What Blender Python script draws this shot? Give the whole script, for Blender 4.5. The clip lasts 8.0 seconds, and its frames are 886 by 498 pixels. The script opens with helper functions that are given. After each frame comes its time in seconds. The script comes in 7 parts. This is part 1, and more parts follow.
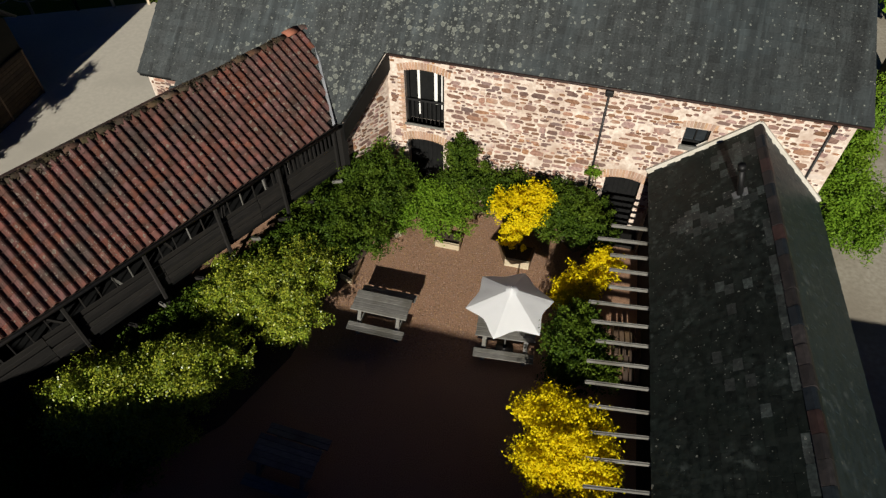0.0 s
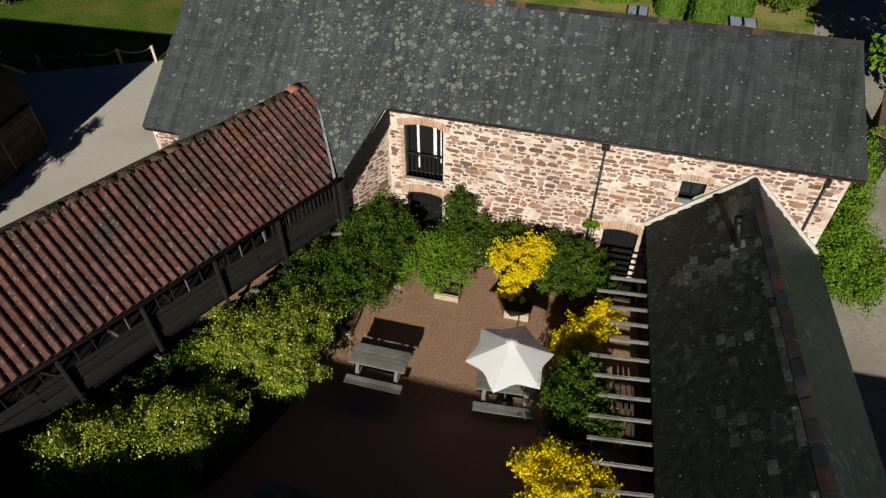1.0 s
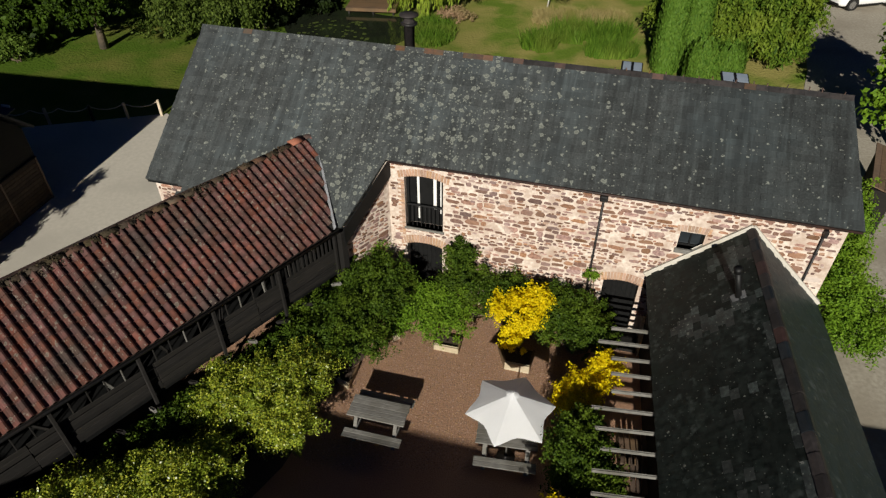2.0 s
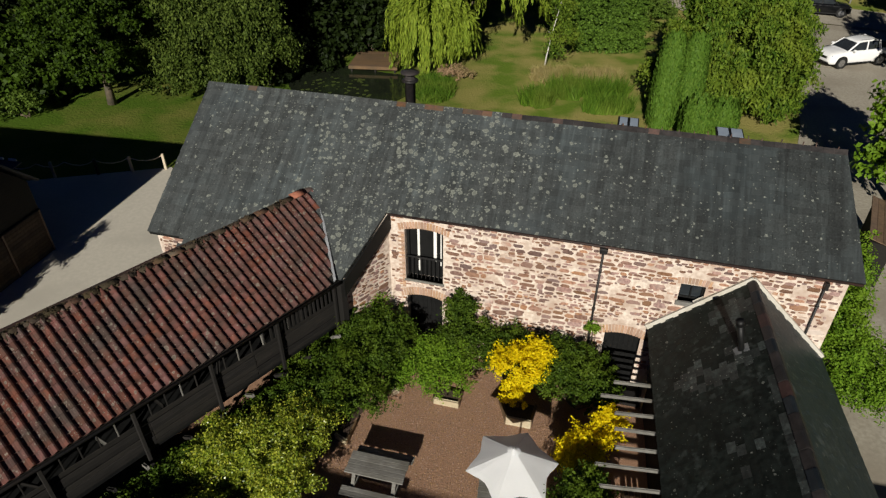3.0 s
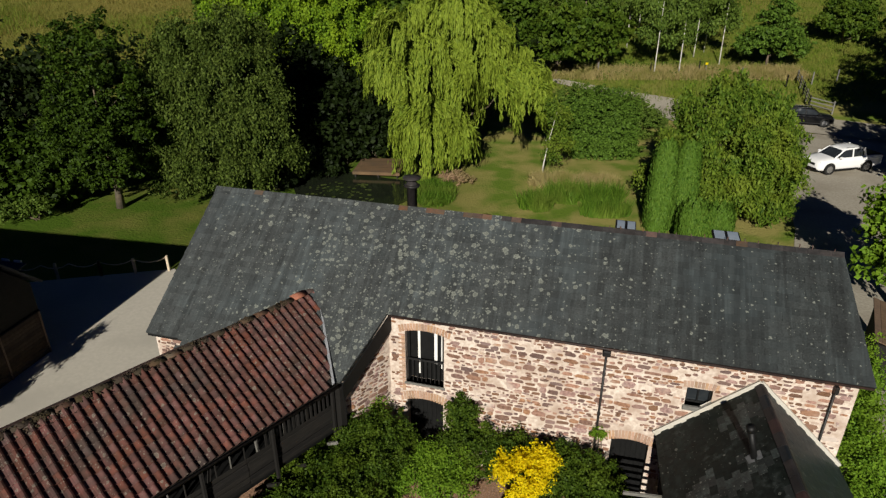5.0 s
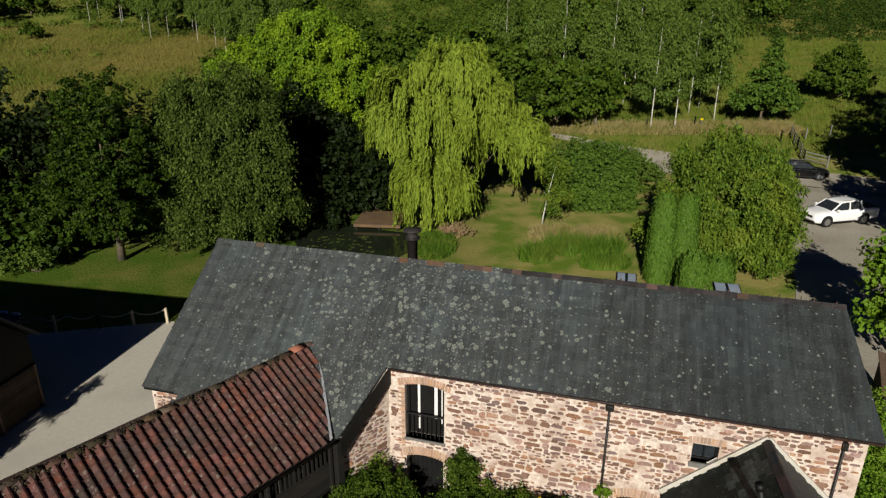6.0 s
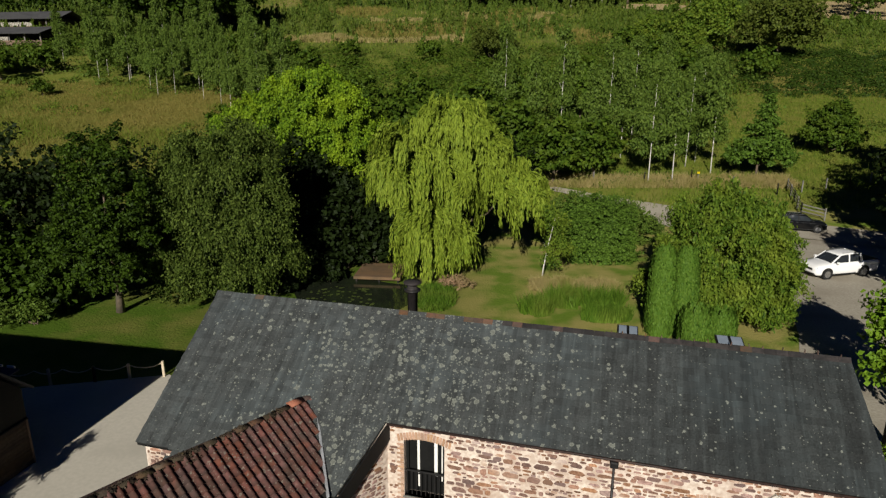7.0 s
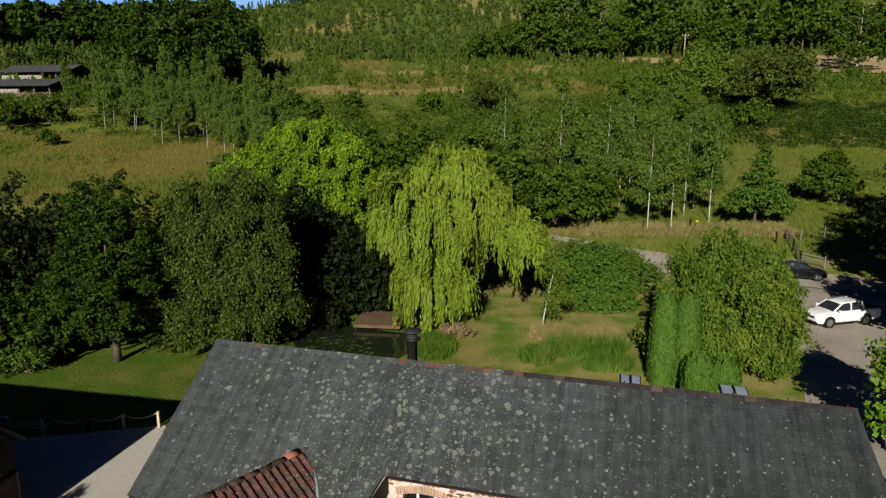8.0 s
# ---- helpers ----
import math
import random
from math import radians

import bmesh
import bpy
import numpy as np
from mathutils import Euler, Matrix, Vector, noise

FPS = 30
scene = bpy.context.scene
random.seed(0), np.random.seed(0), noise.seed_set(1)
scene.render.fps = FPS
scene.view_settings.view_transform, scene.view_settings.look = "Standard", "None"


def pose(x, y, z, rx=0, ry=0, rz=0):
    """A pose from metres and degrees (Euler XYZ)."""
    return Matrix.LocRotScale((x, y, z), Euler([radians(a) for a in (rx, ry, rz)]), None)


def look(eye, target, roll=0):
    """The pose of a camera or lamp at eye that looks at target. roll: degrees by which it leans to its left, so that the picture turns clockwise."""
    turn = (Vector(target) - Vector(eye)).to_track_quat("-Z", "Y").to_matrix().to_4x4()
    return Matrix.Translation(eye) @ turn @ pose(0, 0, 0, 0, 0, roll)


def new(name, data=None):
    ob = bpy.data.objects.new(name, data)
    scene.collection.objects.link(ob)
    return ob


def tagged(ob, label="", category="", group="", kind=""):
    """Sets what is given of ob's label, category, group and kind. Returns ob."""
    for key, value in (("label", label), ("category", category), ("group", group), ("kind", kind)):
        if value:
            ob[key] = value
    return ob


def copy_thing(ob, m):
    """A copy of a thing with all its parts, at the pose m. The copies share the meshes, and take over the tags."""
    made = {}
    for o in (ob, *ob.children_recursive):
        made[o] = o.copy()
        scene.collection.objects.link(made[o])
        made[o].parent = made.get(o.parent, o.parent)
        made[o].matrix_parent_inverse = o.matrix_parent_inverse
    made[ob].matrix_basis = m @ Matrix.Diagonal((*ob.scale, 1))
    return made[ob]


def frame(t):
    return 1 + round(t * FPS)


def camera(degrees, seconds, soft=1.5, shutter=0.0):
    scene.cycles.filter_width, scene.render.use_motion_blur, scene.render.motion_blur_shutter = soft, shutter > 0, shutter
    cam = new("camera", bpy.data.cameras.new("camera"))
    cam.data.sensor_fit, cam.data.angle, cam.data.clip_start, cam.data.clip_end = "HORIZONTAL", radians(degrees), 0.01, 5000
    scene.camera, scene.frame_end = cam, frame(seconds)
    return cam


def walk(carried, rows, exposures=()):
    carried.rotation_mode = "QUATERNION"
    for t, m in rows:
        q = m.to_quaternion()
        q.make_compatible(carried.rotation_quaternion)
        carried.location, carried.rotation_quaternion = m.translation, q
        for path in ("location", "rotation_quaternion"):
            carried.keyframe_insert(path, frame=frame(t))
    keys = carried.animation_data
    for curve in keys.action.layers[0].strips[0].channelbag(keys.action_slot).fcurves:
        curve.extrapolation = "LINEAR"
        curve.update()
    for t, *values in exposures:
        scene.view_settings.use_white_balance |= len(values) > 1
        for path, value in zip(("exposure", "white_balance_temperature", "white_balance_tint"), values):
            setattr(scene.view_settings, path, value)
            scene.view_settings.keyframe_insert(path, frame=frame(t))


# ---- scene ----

# ---------------------------------------------------------------- camera: a drone that hovers and tilts up
cam = camera(70.17, 8.0, 1.3)
EYE, TILT = 15.0, -48.5
ROWS = [
    (0.0, 0.0, 0.0, 0.0), (0.5, 2.247, -0.057, -0.01), (1.0, 4.717, -0.085, -0.034), (1.5, 6.982, -0.1, -0.014),
    (3.0, 14.031, -0.088, -0.043), (3.5, 16.316, -0.05, -0.068), (4.0, 18.615, -0.015, -0.09), (4.5, 20.885, -0.008, -0.114),
    (6.0, 27.973, 0.049, -0.161), (6.5, 30.273, 0.059, -0.208), (7.0, 32.711, 0.078, -0.182), (7.5, 34.915, 0.088, -0.199),
    (8.0, 37.075, 0.106, -0.215),
]
walk(cam, [(t, pose(0, 0, EYE, TILT) @ pose(0, 0, 0, 0, 0, yaw) @ pose(0, 0, 0, 90 + up) @ pose(0, 0, 0, 0, 0, -lean))
           for t, up, yaw, lean in ROWS], [(0.0, 0.15), (1.5, 0.15), (3.0, 0.08), (6.5, 0.08), (8.0, 0.17)])

# ---------------------------------------------------------------- light: low clear sun from behind
SUN_AZ, SUN_EL = 12.5, 25.5          # heading of the light from +y towards +x, and height of the sun
world = bpy.data.worlds.new("world")
scene.world = world
world.use_nodes = True
sky = world.node_tree.nodes.new("ShaderNodeTexSky")
sky.sky_type, sky.sun_disc = "NISHITA", False
sky.ozone_density = 6.0
sky.sun_elevation, sky.sun_rotation = radians(SUN_EL), radians(180 + SUN_AZ)
deep = world.node_tree.nodes.new("ShaderNodeMix")          # a deep blue evening sky
deep.data_type, deep.blend_type = "RGBA", "MULTIPLY"
deep.inputs[0].default_value, deep.inputs[7].default_value = 1.0, (0.26, 0.60, 1.50, 1)
world.node_tree.links.new(sky.outputs[0], deep.inputs[6])
world.node_tree.links.new(deep.outputs[2], world.node_tree.nodes["Background"].inputs[0])
world.node_tree.nodes["Background"].inputs[1].default_value = 0.0072
lamp = bpy.data.lights.new("sun", "SUN")
lamp.energy, lamp.angle, lamp.color = 5.0, radians(0.5), (1.0, 0.95, 0.85)
sun = new("sun", lamp)
heading = Vector((math.sin(radians(SUN_AZ)) * math.cos(radians(SUN_EL)), math.cos(radians(SUN_AZ)) * math.cos(radians(SUN_EL)), -math.sin(radians(SUN_EL))))
sun.matrix_world = look(-heading * 60, (0, 0, 0))


# ---------------------------------------------------------------- materials
def nodes_of(name):
    m = bpy.data.materials.new(name)
    m.use_nodes = True
    return m, m.node_tree.nodes, m.node_tree.links, m.node_tree.nodes["Principled BSDF"]


def mixed(n, l, fac, a, b, mode="MIX"):
    x = n.new("ShaderNodeMix")
    x.data_type, x.blend_type = "RGBA", mode
    for i, v in ((0, fac), (6, a), (7, b)):
        if isinstance(v, (int, float)):
            x.inputs[i].default_value = v
        elif isinstance(v, tuple):
            x.inputs[i].default_value = (*v, 1)
        else:
            l.new(v, x.inputs[i])
    return x.outputs[2]


def ramp(n, l, src, lo, hi, a=0.0, b=1.0):
    x = n.new("ShaderNodeMapRange")
    x.inputs[1].default_value, x.inputs[2].default_value, x.inputs[3].default_value, x.inputs[4].default_value = lo, hi, a, b
    l.new(src, x.inputs[0])
    return x.outputs[0]


def noisy(n, l, where, scale, detail=4.0, stretch=None):
    x = n.new("ShaderNodeTexNoise")
    x.inputs["Scale"].default_value, x.inputs["Detail"].default_value = scale, detail
    if stretch:
        s = n.new("ShaderNodeMapping")
        s.inputs["Scale"].default_value = stretch
        l.new(where, s.inputs[0])
        where = s.outputs[0]
    l.new(where, x.inputs["Vector"])
    return x.outputs["Fac"]


def chance(n, l):
    """One number for each object and each loose piece."""
    o, g, a = n.new("ShaderNodeObjectInfo"), n.new("ShaderNodeNewGeometry"), n.new("ShaderNodeMath")
    a.operation = "ADD"
    l.new(o.outputs["Random"], a.inputs[0])
    l.new(g.outputs["Random Per Island"], a.inputs[1])
    f = n.new("ShaderNodeMath")
    f.operation = "FRACT"
    l.new(a.outputs[0], f.inputs[0])
    return f.outputs[0]


def surface(name, c1, c2, c3, fine=12.0, coarse=0.8, rough=0.8, bump=0.3, vary=0.0, metal=0.0, stretch=None, lichen=None, spec=0.3, deep=0.02, streak=None, pale=None, bias=None, dark_east=None):
    """A weathered surface: two colours in the grain, a third in large stains, a tint of its own for each piece."""
    m, n, l, p = nodes_of(name)
    where = n.new("ShaderNodeNewGeometry").outputs["Position"]
    g = noisy(n, l, where, fine, 5.0, stretch)
    c = noisy(n, l, where, coarse, 3.0)
    col = mixed(n, l, ramp(n, l, g, 0.35, 0.65), c1, c2)
    col = mixed(n, l, ramp(n, l, c, 0.48, 0.68, 0.0, 0.85), col, c3)
    if streak:
        turn = n.new("ShaderNodeMapping")
        turn.inputs["Rotation"].default_value = (0, 0, radians(streak[0]))
        l.new(where, turn.inputs[0])
        runs = noisy(n, l, turn.outputs[0], streak[1], 4.0, (1, 0.05, 0.05))
        col = mixed(n, l, ramp(n, l, runs, 0.42, 0.62, 0, streak[2]), col, mixed(n, l, 1.0, col, (0.58, 0.57, 0.57), "MULTIPLY"))
        washed = noisy(n, l, turn.outputs[0], streak[1] * 2.2, 5.0, (1, 0.07, 0.07))
        col = mixed(n, l, ramp(n, l, washed, 0.52, 0.70, 0, 0.8), col, mixed(n, l, 1.0, col, (1.5, 1.53, 1.53), "MULTIPLY"))
    # darker towards +x, with an uneven edge
    if dark_east:
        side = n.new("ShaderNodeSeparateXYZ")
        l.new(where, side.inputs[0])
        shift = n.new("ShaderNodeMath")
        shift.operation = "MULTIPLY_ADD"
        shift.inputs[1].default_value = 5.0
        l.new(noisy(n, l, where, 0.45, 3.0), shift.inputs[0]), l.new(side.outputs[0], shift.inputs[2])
        col = mixed(n, l, ramp(n, l, shift.outputs[0], dark_east[0], dark_east[1], 0, dark_east[2]), col, mixed(n, l, 1.0, col, (0.58, 0.60, 0.60), "MULTIPLY"))
    if vary:
        h = n.new("ShaderNodeHueSaturation")
        r = chance(n, l)
        l.new(ramp(n, l, r, 0, 1, 1 - vary, 1 + vary), h.inputs["Value"])
        w = n.new("ShaderNodeTexWhiteNoise")
        w.noise_dimensions = "1D"
        l.new(r, w.inputs["W"])
        l.new(ramp(n, l, w.outputs["Value"], 0, 1, 1 - vary * 0.7, 1 + vary * 0.5), h.inputs["Saturation"])
        l.new(ramp(n, l, w.outputs["Value"], 0, 1, 0.5 - vary * 0.03, 0.5 + vary * 0.03), h.inputs["Hue"])
        l.new(col, h.inputs["Color"])
        col = h.outputs[0]
    if pale:
        some = n.new("ShaderNodeMath")
        some.operation = "MULTIPLY"
        if len(pale) > 2:
            l.new(ramp(n, l, noisy(n, l, where, pale[2], 6.0), 0.52, 0.70), some.inputs[0])
        else:
            l.new(ramp(n, l, chance(n, l), 1 - pale[1], 1.0), some.inputs[0])
        l.new(ramp(n, l, noisy(n, l, where, 0.9, 2.0), 0.48, 0.62), some.inputs[1])
        col = mixed(n, l, some.outputs[0], col, pale[0])
    if lichen:
        colour, scale, cover = lichen
        warp = noisy(n, l, where, 16.0, 4.0)
        for k, (sc, need) in enumerate(((scale, 0.44), (scale * 2.3, 0.36), (scale * 0.6, 0.36))):
            v = n.new("ShaderNodeTexVoronoi")
            v.inputs["Scale"].default_value = sc
            l.new(where, v.inputs["Vector"])
            pick = n.new("ShaderNodeSeparateColor")
            l.new(v.outputs["Color"], pick.inputs[0])
            size = ramp(n, l, pick.outputs[0], 1 - cover[k], 1.0, 0.0, need)
            patch = ramp(n, l, noisy(n, l, where, 0.25 + 0.1 * k, 2.0), 0.32, 0.52, 0.42, 1.0)
            if bias:
                xyz = n.new("ShaderNodeSeparateXYZ")
                l.new(where, xyz.inputs[0])
                more = n.new("ShaderNodeMath")
                more.operation = "MULTIPLY"
                l.new(patch, more.inputs[0]), l.new(ramp(n, l, xyz.outputs[0], bias[0], bias[1], bias[2], 1.0), more.inputs[1])
                west = n.new("ShaderNodeMath")
                west.operation = "MULTIPLY"
                l.new(more.outputs[0], west.inputs[0]), l.new(ramp(n, l, xyz.outputs[0], -8.5, -3.0, 0.42 + 0.28 * (k == 2), 1.0), west.inputs[1])
                patch = west.outputs[0]
            t = n.new("ShaderNodeMath")
            t.operation = "MULTIPLY"
            l.new(size, t.inputs[0]), l.new(patch, t.inputs[1])
            edge = n.new("ShaderNodeMath")
            # dark soil fill, which also stands in for the shrub's shadow
            edge.operation = "SUBTRACT"
            l.new(t.outputs[0], edge.inputs[0]), l.new(v.outputs["Distance"], edge.inputs[1])
            rag = n.new("ShaderNodeMath")
            rag.operation = "MULTIPLY_ADD"
            rag.inputs[1].default_value, rag.inputs[2].default_value = 0.62, -0.27
            l.new(warp, rag.inputs[0])
            tot = n.new("ShaderNodeMath")
            tot.operation = "ADD"
            l.new(edge.outputs[0], tot.inputs[0]), l.new(rag.outputs[0], tot.inputs[1])
            tint = mixed(n, l, ramp(n, l, g, 0.3, 0.7), colour, tuple(v * 0.62 for v in colour))
            tint = mixed(n, l, ramp(n, l, tot.outputs[0], 0.07, 0.16, 0.0, 0.75), tint, tuple(v * 0.32 for v in colour))
            col = mixed(n, l, ramp(n, l, tot.outputs[0], 0.0, 0.09, 0.0, 0.8), col, tint)
    l.new(col, p.inputs["Base Color"])
    l.new(ramp(n, l, g, 0.2, 0.8, max(rough - 0.1, 0.05), min(rough + 0.1, 1)), p.inputs["Roughness"])
    p.inputs["Metallic"].default_value, p.inputs["Specular IOR Level"].default_value = metal, spec
    if bump:
        b = n.new("ShaderNodeBump")
        b.inputs["Strength"].default_value, b.inputs["Distance"].default_value = bump, deep
        l.new(g, b.inputs["Height"])
        l.new(b.outputs[0], p.inputs["Normal"])
    return m


def leafy(name, c1, c2, c3, through_light=0.16, patch=0.6, gloss=0.12, rough=0.6):
    """Leaves: a tint for each leaf, drifts of a third colour, light that shines through."""
    m, n, l, p = nodes_of(name)
    where = n.new("ShaderNodeNewGeometry").outputs["Position"]
    col = mixed(n, l, chance(n, l), c1, c2)
    col = mixed(n, l, ramp(n, l, noisy(n, l, where, patch, 3.0), 0.45, 0.7, 0.0, 0.8), col, c3)
    l.new(col, p.inputs["Base Color"])
    p.inputs["Roughness"].default_value, p.inputs["Specular IOR Level"].default_value = rough, gloss
    t = n.new("ShaderNodeBsdfTranslucent")
    l.new(mixed(n, l, 1.0, col, (1.0, 1.0, 0.45), "MULTIPLY"), t.inputs[0])
    x = n.new("ShaderNodeMixShader")
    x.inputs[0].default_value = through_light
    l.new(p.outputs[0], x.inputs[1]), l.new(t.outputs[0], x.inputs[2])
    l.new(x.outputs[0], n["Material Output"].inputs[0])
    return m


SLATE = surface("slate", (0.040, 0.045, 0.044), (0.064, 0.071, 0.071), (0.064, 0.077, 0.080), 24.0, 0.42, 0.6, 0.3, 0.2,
                stretch=(1, 1, 0.35), lichen=((0.33, 0.35, 0.30), 5.2, (0.85, 0.95, 0.40)), bias=(8.5, 0.5, 0.38), spec=0.4, streak=(15.6, 5.2, 0.75), dark_east=(4.5, 10.5, 1.0))
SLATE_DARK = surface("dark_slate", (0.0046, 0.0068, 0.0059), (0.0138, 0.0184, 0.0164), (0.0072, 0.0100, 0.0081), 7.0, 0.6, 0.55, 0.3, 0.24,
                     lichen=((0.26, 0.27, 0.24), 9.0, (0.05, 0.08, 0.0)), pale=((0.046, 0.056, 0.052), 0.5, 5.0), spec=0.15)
SLATE_PALE = surface("weathered_slate", (0.017, 0.0215, 0.0205), (0.043, 0.052, 0.049), (0.011, 0.0142, 0.0134), 14.0, 1.6, 0.6, 0.4, 0.45,
                     lichen=((0.30, 0.31, 0.28), 11.0, (0.10, 0.22, 0.0)), spec=0.35)
# dark slate made bluer and paler: sky reflection put into the colour
SLATE_SKY_TINT = surface("sky_tint_slate", (0.0150, 0.0238, 0.0285), (0.0240, 0.0355, 0.0410), (0.0190, 0.0290, 0.0330), 7.0, 0.6, 0.5, 0.3, 0.14,
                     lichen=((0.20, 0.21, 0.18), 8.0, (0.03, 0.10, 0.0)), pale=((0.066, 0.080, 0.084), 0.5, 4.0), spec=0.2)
DULL_RIDGE = surface("dull_maroon_ridge_tile", (0.030, 0.016, 0.015), (0.044, 0.024, 0.022), (0.022, 0.014, 0.013), 9.0, 1.0, 0.6, 0.3, 0.2)
BLUE_RIDGE = surface("blue_ridge_tile", (0.010, 0.014, 0.018), (0.017, 0.022, 0.027), (0.008, 0.011, 0.014), 9.0, 1.0, 0.5, 0.3, 0.2)
STONE = surface("rubble_stone", (0.175, 0.092, 0.068), (0.31, 0.18, 0.135), (0.25, 0.155, 0.122), 14.0, 1.6, 0.9, 0.8, 0.5, pale=((0.60, 0.53, 0.46), 0.45))
MORTAR = surface("lime_mortar", (0.49, 0.39, 0.318), (0.71, 0.62, 0.535), (0.40, 0.295, 0.232), 9.0, 1.3, 0.95, 0.7)
BRICK = surface("red_brick", (0.368, 0.208, 0.128), (0.448, 0.288, 0.192), (0.384, 0.264, 0.184), 20.0, 2.0, 0.9, 0.4, 0.2)
PANTILE = surface("clay_pantile", (0.124, 0.043, 0.033), (0.066, 0.033, 0.026), (0.046, 0.034, 0.028), 5.0, 0.9, 0.85, 0.4, 0.24,
                  lichen=((0.27, 0.225, 0.18), 8.0, (0.46, 0.60, 0.14)))
RIDGE_TILE = surface("ridge_tile", (0.288, 0.104, 0.056), (0.176, 0.08, 0.052), (0.12, 0.104, 0.072), 9.0, 1.5, 0.85, 0.4, 0.4,
                     lichen=((0.30, 0.31, 0.22), 6.0, (0.1, 0.1, 0.05)))
BARE_TILE = surface("bare_clay", (0.33, 0.125, 0.075), (0.28, 0.105, 0.065), (0.25, 0.12, 0.08), 12.0, 2.0, 0.85, 0.3)
DARK_RIDGE = surface("dark_ridge_tile", (0.0195, 0.0175, 0.0172), (0.0351, 0.0292, 0.0287), (0.0137, 0.0137, 0.0147), 9.0, 1.0, 0.6, 0.3, 0.3)
MOSS = surface("moss", (0.034, 0.027, 0.014), (0.060, 0.044, 0.026), (0.066, 0.040, 0.026), 20.0, 2.0, 1.0, 0.8, 0.3)
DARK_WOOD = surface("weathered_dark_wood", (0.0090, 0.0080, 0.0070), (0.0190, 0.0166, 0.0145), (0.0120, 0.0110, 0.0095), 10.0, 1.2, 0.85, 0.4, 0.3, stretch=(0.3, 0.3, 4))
GREY_WOOD = surface("silvered_wood", (0.132, 0.126, 0.114), (0.198, 0.192, 0.174), (0.108, 0.102, 0.084), 16.0, 1.5, 0.85, 0.35, 0.14, stretch=(0.4, 2.0, 2.0))
PALE_WOOD = surface("pale_timber", (0.46, 0.38, 0.26), (0.56, 0.48, 0.34), (0.38, 0.30, 0.2), 14.0, 1.5, 0.85, 0.3, 0.12)
BROWN_WOOD = surface("brown_boards", (0.112, 0.07, 0.042), (0.161, 0.105, 0.063), (0.091, 0.063, 0.042), 9.0, 1.2, 0.8, 0.3, 0.25)
# darker copy of the brown boards, with the gable's shade in the colour
SHADED_BOARD = surface("shaded_brown_boards", (0.046, 0.031, 0.020), (0.070, 0.048, 0.031), (0.036, 0.026, 0.018), 9.0, 1.2, 0.85, 0.3, 0.3)
DECK_WOOD = surface("deck_boards", (0.108, 0.0648, 0.0324), (0.144, 0.09, 0.0459), (0.09, 0.0612, 0.0338), 9.0, 1.0, 0.8, 0.3, 0.12)
DULL_TILE = surface("dull_red_ridge_tile", (0.12, 0.06, 0.04), (0.08, 0.0496, 0.0368), (0.064, 0.056, 0.044), 9.0, 1.5, 0.85, 0.4, 0.4)
WHITE_PAINT = surface("white_paint", (0.78, 0.77, 0.73), (0.84, 0.83, 0.80), (0.68, 0.66, 0.60), 20.0, 1.5, 0.6, 0.1)
LIME_FILLET = surface("lime_fillet", (0.49, 0.462, 0.394), (0.544, 0.517, 0.462), (0.408, 0.374, 0.299), 16.0, 1.5, 0.9, 0.5)
LEAD = surface("lead", (0.30, 0.31, 0.33), (0.42, 0.43, 0.45), (0.25, 0.26, 0.27), 9.0, 2.0, 0.5, 0.3)
DUSTY_LEAD = surface("dull_lead", (0.12, 0.125, 0.13), (0.18, 0.185, 0.19), (0.09, 0.095, 0.10), 9.0, 2.0, 0.6, 0.3)
BLACK_IRON = surface("black_iron", (0.0108, 0.0108, 0.0114), (0.0192, 0.0186, 0.018), (0.0216, 0.0168, 0.0144), 20.0, 3.0, 0.5, 0.1)
RUSTY_IRON = surface("rusting_iron", (0.020, 0.014, 0.013), (0.040, 0.023, 0.019), (0.055, 0.028, 0.021), 12.0, 1.5, 0.6, 0.2)
# real black paint, and also the black that stands in for deep shade
BLACK_PAINT_AND_SHADE = surface("black_paint_and_shade", (0.006, 0.0064, 0.0064), (0.0088, 0.0088, 0.0088), (0.0048, 0.0048, 0.0048), 20.0, 3.0, 0.55, 0.1)
CANVAS = surface("white_canvas", (0.93, 0.94, 0.95), (0.95, 0.955, 0.96), (0.91, 0.92, 0.93), 40.0, 1.5, 0.9, 0.1)
GRAVEL = surface("red_gravel", (0.235, 0.134, 0.083), (0.420, 0.250, 0.160), (0.335, 0.200, 0.128), 38.0, 1.2, 0.95, 0.9, deep=0.03)
PEBBLE = surface("gravel_stones", (0.224, 0.134, 0.0815), (0.403, 0.252, 0.158), (0.302, 0.185, 0.114), 20.0, 1.0, 0.9, 0.2, 0.4)
CONCRETE = surface("pale_concrete", (0.465, 0.435, 0.365), (0.525, 0.487, 0.415), (0.425, 0.395, 0.335), 6.0, 0.35, 0.9, 0.2)
LANE = surface("lane_grit", (0.300, 0.270, 0.215), (0.405, 0.370, 0.300), (0.265, 0.232, 0.180), 7.0, 0.3, 0.95, 0.4)
BARK = surface("bark", (0.10, 0.075, 0.05), (0.17, 0.13, 0.09), (0.08, 0.07, 0.05), 12.0, 1.5, 0.95, 0.8, stretch=(2, 2, 0.5))
DEAD_WOOD = surface("bleached_dead_wood", (0.32, 0.30, 0.26), (0.46, 0.43, 0.37), (0.16, 0.14, 0.11), 5.0, 1.6, 0.9, 0.4)
BIRCH_BARK = surface("birch_bark", (0.50, 0.48, 0.43), (0.66, 0.63, 0.57), (0.14, 0.12, 0.10), 5.0, 1.6, 0.8, 0.4, stretch=(0.6, 0.6, 3))
